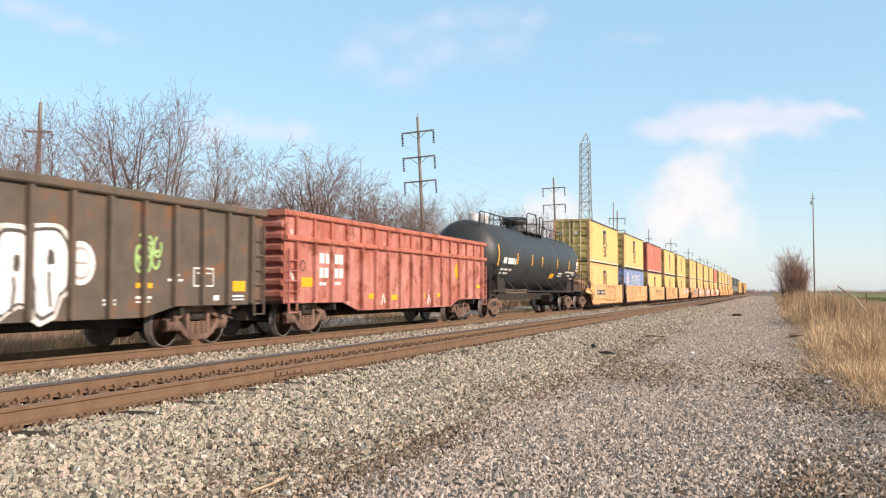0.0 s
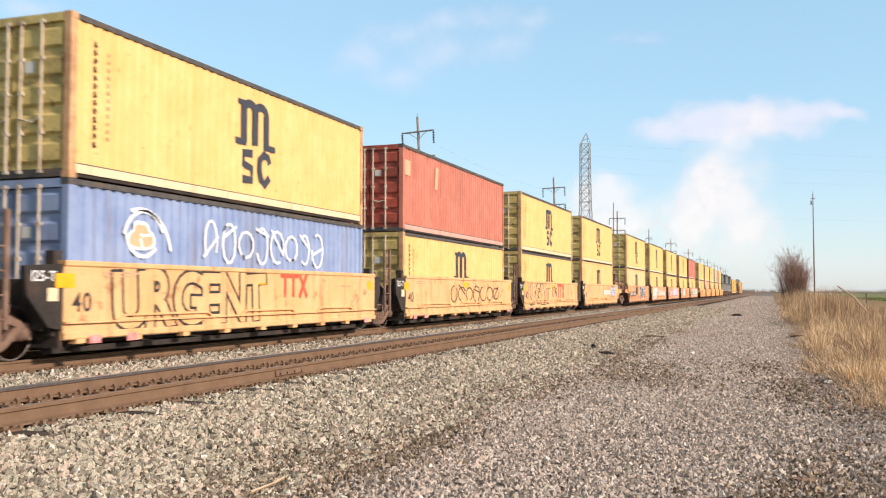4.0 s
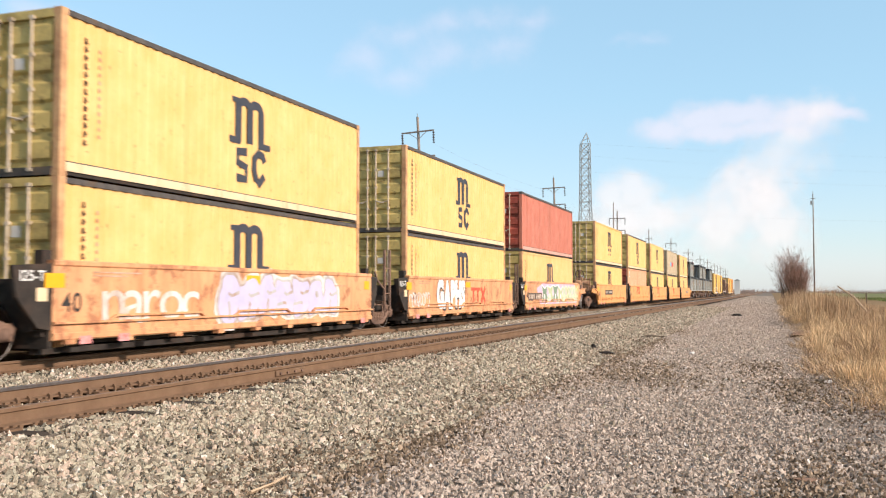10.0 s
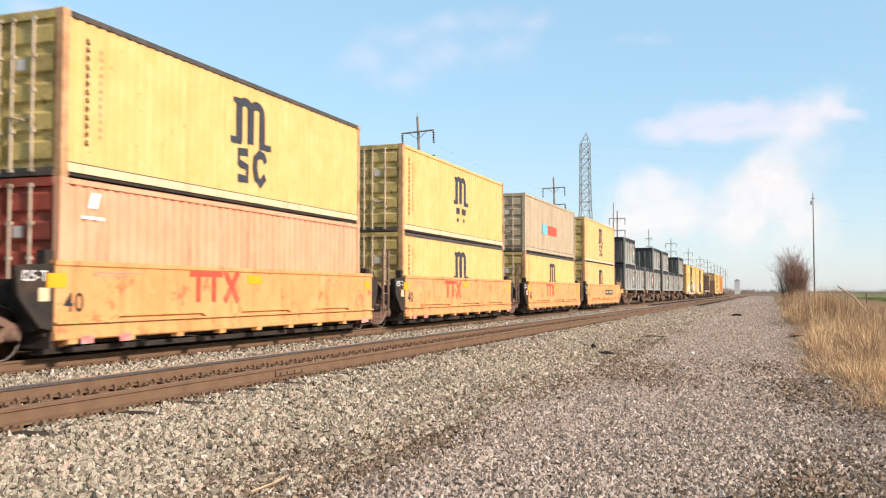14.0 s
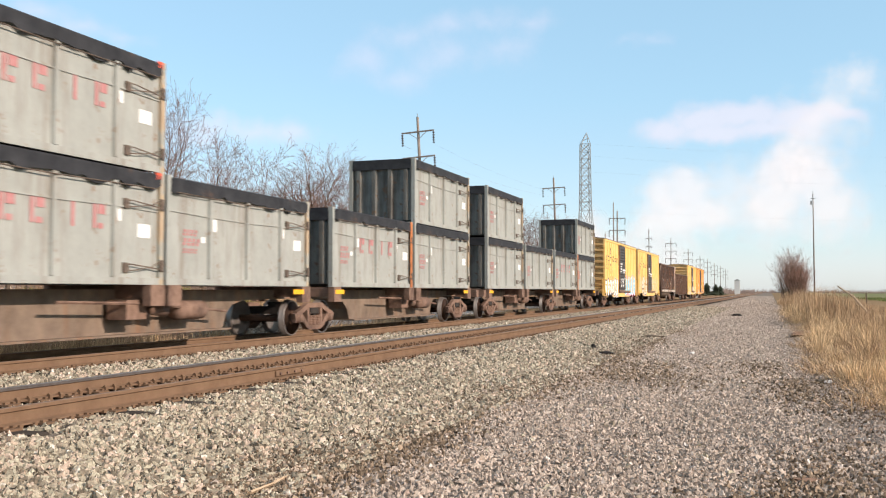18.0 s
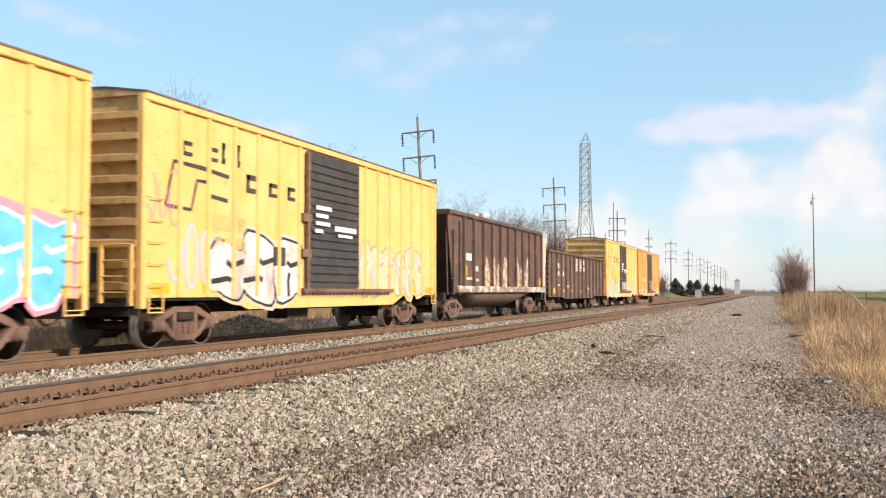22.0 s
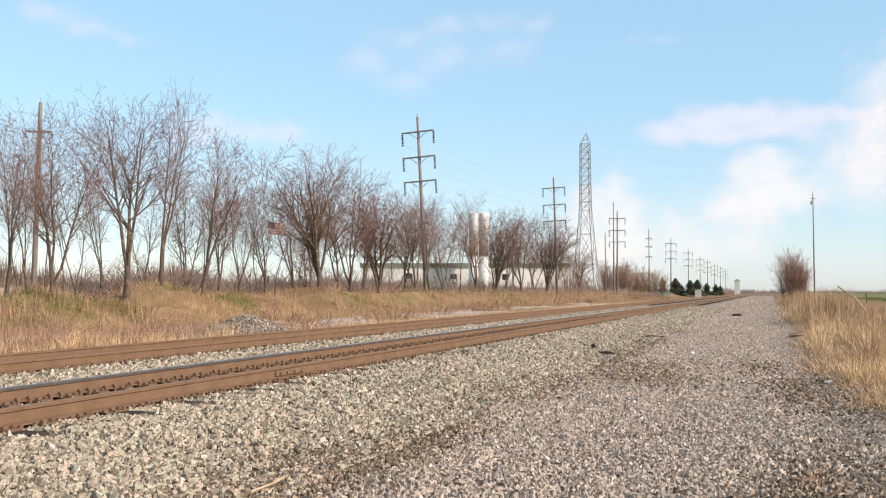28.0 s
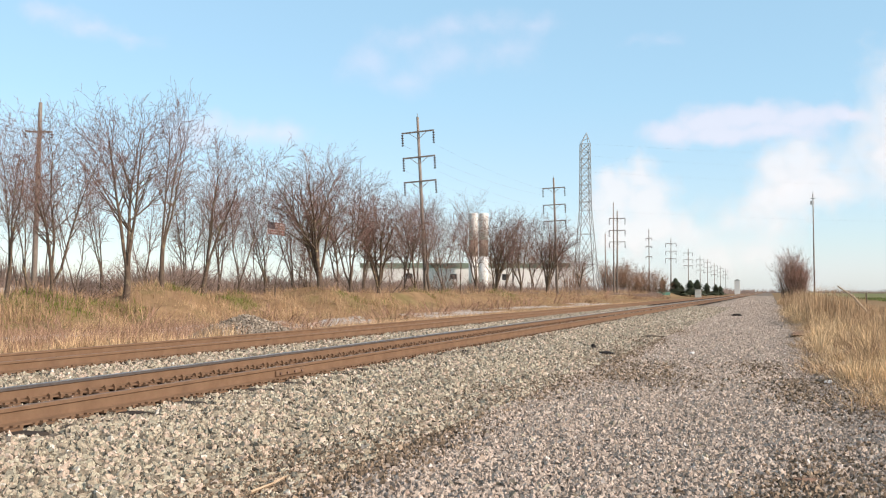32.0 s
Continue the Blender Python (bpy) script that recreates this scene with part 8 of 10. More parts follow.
# ---- bare trees ----
def put_copy(ob, m):
    """A copy of a thing at the pose and scale m."""
    c = copy_thing(ob, Matrix.Identity(4))
    c.matrix_basis = m
    return c


def bough(pts, r0, r1, thick, thin):
    (thick if r0 > 0.026 else thin).tube(pts, r0, 7 if r0 > 0.07 else 5 if r0 > 0.026 else 3, r1, caps=False)


def limb(thick, thin, rnd, p, d, length, r, depth, spread_, rise=0.1, bare=0.25):
    """A limb that bends upwards, with side limbs set round it in a spiral; the fine wood goes to the crown."""
    n = (1, 2, 4, 7)[depth]
    pts, dirs = [p], [d]
    for i in range(n):
        d = (d + Vector((rnd.gauss(0, 1), rnd.gauss(0, 1), rnd.gauss(0, 0.6))) * (0.1 if depth > 1 else 0.13) + Vector((0, 0, rise))).normalized()
        p = p + d * (length / n)
        pts.append(p)
        dirs.append(d)
    tip = max(r * (0.16 if depth == 3 else 0.3), 0.006)
    bough(pts, r, tip, thick, thin)
    if depth == 0:
        return
    gap = (0, 0.26, 0.26, 0.31)[depth]
    kids = max(2, int(length * (1 - bare) / gap))
    turn = rnd.uniform(0, 6.28)
    for i in range(kids):
        u = bare + (1 - bare) * ((i + rnd.uniform(0.05, 0.95)) / kids) ** 0.8
        k = min(n - 1, int(u * n))
        q = pts[k].lerp(pts[k + 1], u * n - k)
        ax = dirs[k + 1]
        turn += 2.4 + rnd.uniform(-0.6, 0.6)
        e = ax.orthogonal().normalized()
        side = e * math.cos(turn) + ax.cross(e) * math.sin(turn)
        ang = rnd.uniform(*((0.5, 1.1), (0.55, 1.15), (0.55, 1.1), (0.5, 1.05))[depth]) * spread_
        nd = (ax * math.cos(ang) + side * math.sin(ang)).normalized()
        room = (0, 0.6, 0.56, 0.46)[depth] * length * (1.0 - 0.32 * u) * rnd.uniform(0.55, 1.15)
        rr = max(0.0085, (r + (tip - r) * u) * rnd.uniform(0.5, 0.7))
        limb(thick, thin, rnd, q, nd, max(room, 0.16), rr, depth - 1, spread_, max(rise * 0.9, 0.05), 0.14)


def bare_tree(seed, leaders, fan, fork, label, lean=0.0, girth=0.15, spread_=0.9):
    """A tree ten metres tall: a short bole that parts into rising leaders. fan: how far these lean out; fork: where they part."""
    t = thing("bare_tree", label, "tree", "bare trees on the bank")
    rnd = random.Random(seed)
    a, b = Shape(), Shape()
    a.round = True
    p, d = Vector((0, 0, -0.5)), Vector((lean, 0.0, 1)).normalized()
    n = 4
    pts = [p]
    for i in range(n):
        d = (d + Vector((rnd.gauss(0, 0.05), rnd.gauss(0, 0.05), 0.02))).normalized()
        p = p + d * ((fork + 0.5) / n)
        pts.append(p)
    a.tube(pts, girth * 1.4, 9, girth, caps=False)
    for i in range(leaders):
        ang = 6.28 * i / leaders + rnd.uniform(-0.5, 0.5)
        tilt = fan * rnd.uniform(0.55, 1.2) if leaders > 1 else 0.05
        if i == 0 and leaders > 2:
            tilt *= 0.2
        nd = (d + Vector((math.cos(ang) * tilt, math.sin(ang) * tilt, 0))).normalized()
        start = pts[-1] - d * rnd.uniform(0.0, 0.35) * fork
        limb(a, b, rnd, start, nd, (10 - start.z) * rnd.uniform(0.82, 1.0), girth * (0.72 if leaders > 1 else 0.95) * rnd.uniform(0.75, 1.05), 3, spread_, 0.04, 0.24 if leaders > 1 else 0.3)
    part("trunk", a, M["bark"], t, "grey-brown trunk and limbs")
    part("crown", b, M["twig"], t, "leafless crown of fine reddish twigs")
    hi = max(v[2] for v in b.v)
    wide = sorted(math.hypot(v[0], v[1]) for v in b.v)[int(len(b.v) * 0.9)]
    return t, hi, wide


TREES = [bare_tree(1, 3, 0.26, 1.9, "tall bare tree parted low into rising limbs on the bank"),
         bare_tree(2, 3, 0.2, 2.4, "bare tree with close rising limbs on the grassy bank", girth=0.14),
         bare_tree(3, 6, 0.42, 1.1, "bare many-stemmed tree with a wide fan crown", girth=0.2),
         bare_tree(4, 1, 0.1, 2.2, "slender bare tree with one straight stem", girth=0.1),
         bare_tree(5, 2, 0.3, 2.0, "bare tree leaning out of the bank", lean=-0.35, girth=0.13),
         bare_tree(6, 4, 0.34, 0.9, "dark bare tree with several crooked stems", girth=0.15, spread_=1.05),
         bare_tree(7, 2, 0.16, 0.6, "slim bare tree parted at its foot", girth=0.09, spread_=0.85)]
# (bearing in degrees right of the track, x, height, crown width, kind, turn)
SPOTS = [
         (-44.45, -29.4, 7.8, 2.9, 1, 40), (-43.19, -29.6, 7.4, 3.8, 4, -35), (-42.08, -29.8, 8.7, 4.0, 5, 100), (-40.74, -30.0, 7.0, 2.8, 6, 30), (-38.08, -29.2, 10.6, 4.9, 0, 0), (-36.04, -29.6, 10.9, 3.8, 1, 150),
         (-33.79, -30.0, 9.3, 4.0, 1, 80), (-31.63, -30.0, 9.8, 4.0, 6, 210), (-29.49, -29.6, 6.7, 2.7, 3, 20), (-26.75, -29.6, 10.4, 6.3, 2, 60), (-24.91, -30.0, 9.9, 4.9, 5, 260), (-23.19, -30.0, 9.5, 5.1, 2, 150),
         (-21.01, -30.5, 9.7, 5.6, 5, 15), (-20.08, -31.0, 8.7, 4.6, 1, 190), (-18.24, -31.0, 9.9, 4.2, 6, 310), (-16.16, -31.0, 9.8, 5.4, 2, 230), (-14.54, -31.0, 10.4, 6.7, 5, 5), (-13.00, -31.0, 10.8, 6.6, 2, 300),
         (-11.87, -32.0, 10.0, 5.1, 3, 170), (-43.82, -35.0, 7.2, 2.6, 6, 193), (-41.43, -33.0, 6.1, 2.0, 3, 260), (-39.38, -36.0, 7.2, 2.7, 1, 327), (-37.05, -34.0, 8.2, 2.8, 6, 34), (-34.83, -35.0, 9.0, 3.2, 5, 101),
         (-32.71, -36.0, 9.0, 3.3, 0, 168), (-30.56, -34.0, 8.7, 3.2, 6, 235), (-28.38, -36.0, 9.8, 4.1, 1, 302), (-27.54, -33.0, 6.0, 3.0, 5, 9), (-25.73, -36.0, 10.2, 4.2, 0, 76), (-24.12, -35.0, 10.0, 4.4, 1, 143),
         (-22.22, -35.0, 10.2, 4.8, 6, 210), (-21.67, -34.0, 10.6, 4.2, 0, 277), (-19.28, -35.0, 9.0, 4.8, 5, 344), (-17.30, -35.0, 10.2, 5.3, 0, 51), (-15.47, -36.0, 10.7, 6.5, 1, 118), (-13.75, -35.0, 11.4, 7.1, 6, 185),
         (-12.38, -36.0, 10.2, 6.6, 5, 252), (-11.02, -37.0, 9.0, 6.9, 0, 319)]
rnd = random.Random(91)      # younger trees fill the belt behind
for i in range(20):
    az = -42.5 + 30.0 * (i + 0.8 * rnd.random()) / 20
    if az < -32 and i % 3:
        continue
    SPOTS.append((az, -rnd.uniform(33, 41), rnd.uniform(5.6, 8.2) * (1.15 if az > -34 else 0.92), rnd.uniform(2.6, 4.2), rnd.choice((0, 1, 1, 3, 6)), rnd.uniform(0, 360)))
used = set()
for az, x, tall, wide, k, turn in SPOTS:
    tree, hi, half = TREES[k]
    y = x / math.tan(radians(az))
    w = wide / 2 / half * 1.24
    tall *= 1.13 if az > -19.5 else 1.03
    m = Matrix.LocRotScale((x, y, ground_z(x, y) - 0.05), Euler((0, 0, radians(turn))), (w, w, tall / hi))
    if k in used:
        put_copy(tree, m)
    else:
        used.add(k)
        tree.matrix_basis = m


# ---- thickets and brush ----
def thicket(name, label, centre, half, stems, height, seed, material, category="bush", fan=0.22):
    """A shrub of many stems that fan out from a narrower foot into a rounded top."""
    t = thing(name, label, category)
    rnd = random.Random(seed)
    a, b = Shape(), Shape()
    for i in range(stems):
        q, ang = math.sqrt(rnd.random()), rnd.uniform(0, 6.28)
        x, y = q * math.cos(ang), q * math.sin(ang)
        h = height * (1 - 0.38 * q * q) * rnd.uniform(0.72, 1.0)
        d = Vector((x * fan * half[0] / height * 4 + rnd.uniform(-0.07, 0.07), y * fan * half[1] / height * 4 + rnd.uniform(-0.07, 0.07), 1)).normalized()
        limb(a, b, rnd, Vector((x * half[0] * 0.75, y * half[1] * 0.75, -0.2)), d, h, 0.02 + 0.006 * height * rnd.uniform(0.6, 1.0), 2 if height > 3 else 1, 0.62, 0.03, 0.2)
    tagged(part("stem_wood", a, M["bark"], t), kind="stuff")
    tagged(part("twig_crown", b, M[material], t), kind="stuff")
    t.matrix_basis = Matrix.Translation(centre)
    return t


thicket("bare_thicket", "dense rounded reddish thicket of bare stems on the verge", (2.45, 118, 0.2), (1.6, 2.0), 70, 5.5, 21, "twig_red", fan=0.1)
thicket("bare_thicket", "brown leafless thicket beside the railway", (-35.5, 234, 0.2), (5.2, 5), 60, 8.4, 22, "brush")
thicket("bare_thicket", "brown leafless thicket beside the railway", (-30, 246, 0.2), (4.4, 5), 50, 7.2, 23, "brush")
thicket("bare_thicket", "brown leafless thicket beside the railway", (-41, 200, 0.2), (4.6, 5), 44, 6.0, 24, "brush")
scrub = [thicket("brush", "low tangle of dry brown brush on the ditch bank", (0, 0, 0), (1.2, 1.9), 40, 1.0, 40 + i, "brush", "brush", 0.3) for i in range(2)]
for i, (x, y, w, h) in enumerate(((-19.6, 20.5, 1.0, 0.7), (-20.6, 25, 1.1, 0.8), (-19.2, 36, 1.1, 0.8), (-20.0, 47, 1.2, 0.9), (-24.8, 96, 1.8, 2.1), (-25.5, 112, 2.0, 2.4), (-24.2, 84, 1.7, 1.9), (-24.6, 68, 1.5, 1.5), (-26, 132, 2.2, 1.7), (-27, 158, 2.5, 1.9), (-26, 182, 2.5, 1.9), (-23.8, 58, 1.4, 1.0), (-25.2, 44, 1.5, 1.1), (-26, 34, 1.5, 1.2), (-25, 76, 1.7, 1.3), (-24, 215, 2.5, 2.0), (-20.4, 16.5, 1.0, 0.9), (-22.2, 18.5, 1.2, 1.1), (-23.6, 21, 1.3, 1.2), (-22.8, 24.5, 1.1, 1.0), (-21.6, 28.5, 1.1, 0.9), (-24.4, 27.5, 1.3, 1.1), (-22.4, 33, 1.2, 0.9), (-20.8, 40.5, 1.2, 0.8), (-23.4, 39, 1.2, 0.9), (-21.5, 52, 1.4, 1.0), (-22.6, 63, 1.4, 1.2), (-23.2, 73, 1.5, 1.4))):
    m = Matrix.LocRotScale((x, y, ground_z(x, y)), Euler((0, 0, i * 1.7)), (w, w, h))
    if i < 2:
        scrub[i].matrix_basis = m
    else:
        put_copy(scrub[i % 2], m)
for i, (x, y, w, h) in enumerate(((2.6, 17.5, 0.35, 0.45), (1.9, 22, 0.35, 0.4), (2.9, 24.5, 0.45, 0.6), (2.2, 29, 0.4, 0.5), (3.3, 33, 0.5, 0.75), (1.8, 37, 0.4, 0.5), (3.9, 42, 0.5, 0.8), (2.5, 47, 0.5, 0.7), (4.6, 55, 0.6, 0.9), (2.3, 62, 0.5, 0.8), (3.5, 72, 0.6, 1.0), (1.9, 88, 0.5, 0.9), (3.4, 96, 0.6, 1.1))):
    q = put_copy(scrub[i % 2], Matrix.LocRotScale((x, y, ground_z(x, y)), Euler((0, 0, i * 2.1)), (w, w, h)))
    q["label"] = "low brown tangle of dead weeds in the verge"
# twiggy undergrowth between and behind the trees
under = [thicket("undergrowth", "grey-brown twiggy undergrowth among the trees", (0, 0, 0), (1.6, 2.2), 14, 3.2, 50 + i, "scrubtwig", "brush", 0.3) for i in range(2)]
rnd = random.Random(77)
for i in range(56):
    az = -43.5 + 33.0 * (i + rnd.random()) / 56
    x = -rnd.uniform(31.5, 40)
    y = x / math.tan(radians(az))
    h = rnd.uniform(0.45, 1.1) * (0.8 if az < -33 else 1.0)
    m = Matrix.LocRotScale((x, y, ground_z(x, y) - 0.1), Euler((0, 0, rnd.uniform(0, 6.28))), (rnd.uniform(0.7, 1.5), rnd.uniform(0.7, 1.5), h))
    if i < 2:
        under[i].matrix_basis = m
    else:
        put_copy(under[i % 2], m)


# ---- dry grass ----
def grass(name, n, place, height, width, material, label, seed, category="grass", lean=0.38, tuft=0):
    """Bent blades, each of two faces, as one mesh. tuft: blades in a clump, which fan out from its middle."""
    r = np.random.RandomState(seed)
    P = place(r, n)
    n = len(P)
    h = height(r, n, P)
    a = r.uniform(0, 6.28, n)
    lean = r.normal(0, lean, n) * h
    la = r.uniform(0, 6.28, n)
    if tuft and n > tuft:
        m = n // tuft * tuft
        g = P[:m, :2].reshape(-1, tuft, 2)
        d = (g - g.mean(1, keepdims=True)).reshape(-1, 2)
        far = np.hypot(d[:, 0], d[:, 1])
        la[:m] = np.arctan2(d[:, 1], d[:, 0]) + r.normal(0, 0.5, m)
        lean[:m] = h[:m] * np.clip(far / (far.mean() * 1.3), 0.05, 1.8) * r.uniform(0.3, 1.5, m)
        h = h / np.sqrt(1 + (lean / np.maximum(h, 0.01)) ** 2) * 1.15
    w = width * r.uniform(0.6, 1.4, n)
    side = np.stack([np.cos(a), np.sin(a), 0 * a], 1) * w[:, None] / 2
    bend = np.stack([np.cos(la) * lean, np.sin(la) * lean, 0 * a], 1)
    up = np.stack([0 * a, 0 * a, h], 1)
    V = np.stack([P - side, P + side, P + up * 0.6 + bend * 0.4 + side * 0.7, P + up * 0.6 + bend * 0.4 - side * 0.7, P + up + bend], 1)
    idx = np.arange(n)[:, None] * 5
    quads, tris = np.array([[0, 1, 2, 3]]) + idx, np.array([[3, 2, 4]]) + idx
    loops = np.concatenate([quads, tris], 1).reshape(-1)
    me = bpy.data.meshes.new(name)
    me.vertices.add(n * 5)
    me.vertices.foreach_set("co", V.reshape(-1).astype(np.float32))
    me.loops.add(n * 7)
    me.loops.foreach_set("vertex_index", loops.astype(np.int32))
    me.polygons.add(n * 2)
    st = np.stack([np.arange(n) * 7, np.arange(n) * 7 + 4], 1).reshape(-1)
    me.polygons.foreach_set("loop_start", st.astype(np.int32))
    me.materials.append(material)
    me.update(calc_edges=True)
    return tagged(new(name, me), label, category, kind="stuff")


def bank_place(x0, x1, y0, y1, tuft=0.35):
    def place(r, n):
        m = n // 9 + 1
        cx, cy = r.uniform(x0, x1, m), y0 * (y1 / y0) ** r.uniform(0, 1, m)
        x = np.repeat(cx, 9)[:n] + r.normal(0, tuft, n)
        y = np.repeat(cy, 9)[:n] + r.normal(0, tuft, n)
        return np.stack([x, y, GZ(x, y) - 0.05], 1)
    return place


def tussocks(low, high, sx, sy):
    """Heights that swell and sink from tussock to tussock."""
    return lambda r, n, P: r.uniform(low, high, n) * (0.62 + 0.5 * np.sin(P[:, 0] * sx + 0.6 * np.sin(P[:, 1])) * np.sin(P[:, 1] * sy + P[:, 0] * 0.4))


grass("bank_grass", 120000, bank_place(-36, -24.3, 16, 240, 0.26), tussocks(0.14, 0.8, 1.1, 0.9), 0.017, M["bankgrass"], "straw-coloured dead grass on the bank", 31, tuft=9)
grass("bank_grass", 15000, bank_place(-25.2, -20.5, 11, 200, 0.4), lambda r, n, P: r.uniform(0.08, 0.35, n), 0.016, M["bankgrass"], "short dead grass in the ditch beside the track", 32, lean=0.8)
grass("tall_straw", 15000, bank_place(-19.4, -15.4, 9, 26, 0.22), tussocks(0.2, 0.75, 2.3, 1.1), 0.013, M["vergegrass"], "tall pale straw behind the far track", 33, lean=0.55)
grass("tall_straw", 9000, bank_place(-19.2, -15.8, 34, 140), lambda r, n, P: r.uniform(0.1, 0.4, n), 0.018, M["drygrass"], "pale straw behind the far track", 30, lean=0.7)
grass("green_grass", 15000, bank_place(-30.2, -26.6, 24, 110, 0.5), lambda r, n, P: r.uniform(0.1, 0.4, n) * (np.sin(P[:, 1] * 0.45) + np.sin(P[:, 1] * 0.17 + P[:, 0] * 0.6) > 0.1), 0.028, M["greengrass"], "patch of winter green grass on the bank", 34, lean=0.8)
grass("brown_weeds", 9000, bank_place(-22.6, -16.8, 11, 34, 0.45), lambda r, n, P: r.uniform(0.2, 0.8, n), 0.011, M["brush"], "reddish dead weeds in the ditch", 27, lean=0.45)
grass("brown_weeds", 26000, bank_place(-38, -24.2, 14, 220, 0.5), lambda r, n, P: r.uniform(0.25, 1.0, n) * (0.5 + 0.5 * (np.sin(P[:, 1] * 0.6) + np.sin(P[:, 0] * 1.1 + P[:, 1] * 0.23) > 0.1)), 0.013, M["brush"], "reddish dead weeds on the bank", 35, lean=0.5)


def verge_place(off, x1, y0, y1, tuft=0.16, gaps=0.0):
    """Tufts from the ragged edge of the path outwards."""
    def place(r, n):
        m = n // 12 + 1
        cy = y0 * (y1 / y0) ** r.uniform(0, 1, m)
        x0 = np.interp(cy, [8, 12, 15, 20, 35, 50, 125], [1.9, 1.5, 1.15, 0.85, 1.15, 0.85, 0.5]) + off
        cx = x0 + (x1 - x0) * r.uniform(0, 1, m) ** 1.3 + 0.12 * np.sin(cy * 0.9) + 0.12 * np.sin(cy * 2.3)
        if gaps:
            hole = np.sin(1.9 * cx + 0.8 * cy + 1) * np.sin(1.3 * cy - 1.1 * cx) + 0.6 * np.sin(3.1 * cx - 2.3 * cy) * np.sin(2.7 * cy + 0.5)
            cx, cy = cx[hole > gaps], cy[hole > gaps]
            n = len(cx) * 12
        x = np.repeat(cx, 12)[:n] + r.normal(0, tuft, n)
        y = np.repeat(cy, 12)[:n] + r.normal(0, tuft, n)
        return np.stack([x, y, GZ(x) - 0.03], 1)
    return place


def verge_height(r, n, P):
    """Tall in the strip that runs towards the thicket, low at the path and towards the field; tufts and hollows."""
    x, y = P[:, 0], P[:, 1]
    tall = np.interp(y, [8, 14, 20, 28, 35, 55, 90, 130], [0.24, 0.32, 0.55, 0.8, 0.95, 1.3, 1.7, 1.8])
    across = np.interp(x - np.interp(y, [8, 12, 15, 20, 35, 50, 125], [1.9, 1.5, 1.15, 0.85, 1.15, 0.85, 0.5]), [0, 0.5, 1.2, 2.6, 4.0, 5.4, 8], [0.14, 0.35, 0.8, 1.0, 0.62, 0.26, 0.2])
    tuft = np.repeat(0.3 + 0.85 * r.uniform(0, 1, n // 12 + 1), 12)[:n]
    wave = 0.75 + 0.42 * np.sin(x * 2.6 + 0.5 * y) * np.sin(y * 1.1 - x) + 0.3 * np.sin(x * 5.1 - 1.3 * y) * np.sin(y * 2.4 + 2 * x)
    return tall * across * tuft * wave * r.uniform(0.55, 1.0, n)


grass("verge_grass", 130000, verge_place(0.25, 8.0, 8.5, 130, 0.13, 0.1), verge_height, 0.0085, M["vergegrass"], "tall straw-coloured grass along the verge", 36, tuft=12)


def clump_place(count, per, reach):
    """Round tussocks strewn along the edge of the verge."""
    def place(r, n):
        cy = 9 * 8 ** r.uniform(0, 1, count)
        edge = np.interp(cy, [8, 12, 15, 20, 35, 50, 125], [1.9, 1.5, 1.15, 0.85, 1.15, 0.85, 0.5])
        cx = edge + 0.1 + reach * r.uniform(0, 1, count) ** 1.4
        x = np.repeat(cx, per) + r.normal(0, 0.1, count * per)
        y = np.repeat(cy, per) + r.normal(0, 0.1, count * per)
        return np.stack([x, y, GZ(x) - 0.03], 1)
    return place


grass("grass_clumps", 0, clump_place(230, 60, 3.2), lambda r, n, P: np.repeat(r.uniform(0.22, 0.62, n // 60), 60) * r.uniform(0.5, 1.15, n) * np.interp(P[:, 1], [9, 16, 30, 60], [0.6, 0.8, 1.2, 1.6]), 0.0085, M["strawpale"], "pale fountain-shaped grass tussocks at the edge of the verge", 26, tuft=60)
grass("verge_grass", 9000, lambda r, n: (lambda x, y: np.stack([x, y, GZ(x) - 0.03], 1))(r.uniform(1.6, 9, n), r.uniform(-9, 8.5, n)), lambda r, n, P: r.uniform(0.1, 0.5, n), 0.01, M["vergegrass"], "dry grass of the verge beside the viewer", 25, lean=0.6)
grass("verge_grass", 30000, verge_place(-0.1, 3.0, 8.0, 80, 0.16), lambda r, n, P: r.uniform(0.05, 0.28, n), 0.0095, M["vergegrass"], "short matted straw at the edge of the path", 37, lean=1.6)
grass("leaf_litter", 44000, verge_place(-0.3, 3.0, 8.0, 110, 0.22), lambda r, n, P: r.uniform(0.01, 0.08, n), 0.03, M["litterleaf"], "reddish dead leaves matted under the verge grass", 29, "leaves", lean=1.6)
grass("tall_weeds", 10000, verge_place(0.9, 3.9, 42, 128, 0.3), lambda r, n, P: r.uniform(0.6, 1.9, n) * (0.62 + 0.38 * np.sin(P[:, 0] * 1.7 + P[:, 1] * 0.23)), 0.014, M["weedstalk"], "tall dry weeds towards the thicket", 28, lean=0.2)
grass("brown_weeds", 30000, verge_place(0.2, 7.0, 9, 125, 0.3), lambda r, n, P: verge_height(r, n, P) * 0.95 + 0.08, 0.009, M["weedstalk"], "brown dead weed stalks on the verge", 38, lean=0.6)
grass("winter_wheat", 16000, lambda r, n: np.stack([r.uniform(13.5, 80, n), r.uniform(60, 190, n), np.full(n, 0.2)], 1), lambda r, n, P: r.uniform(0.2, 0.45, n), 0.12, M["field"], "green winter crop in the field", 39, "crop")


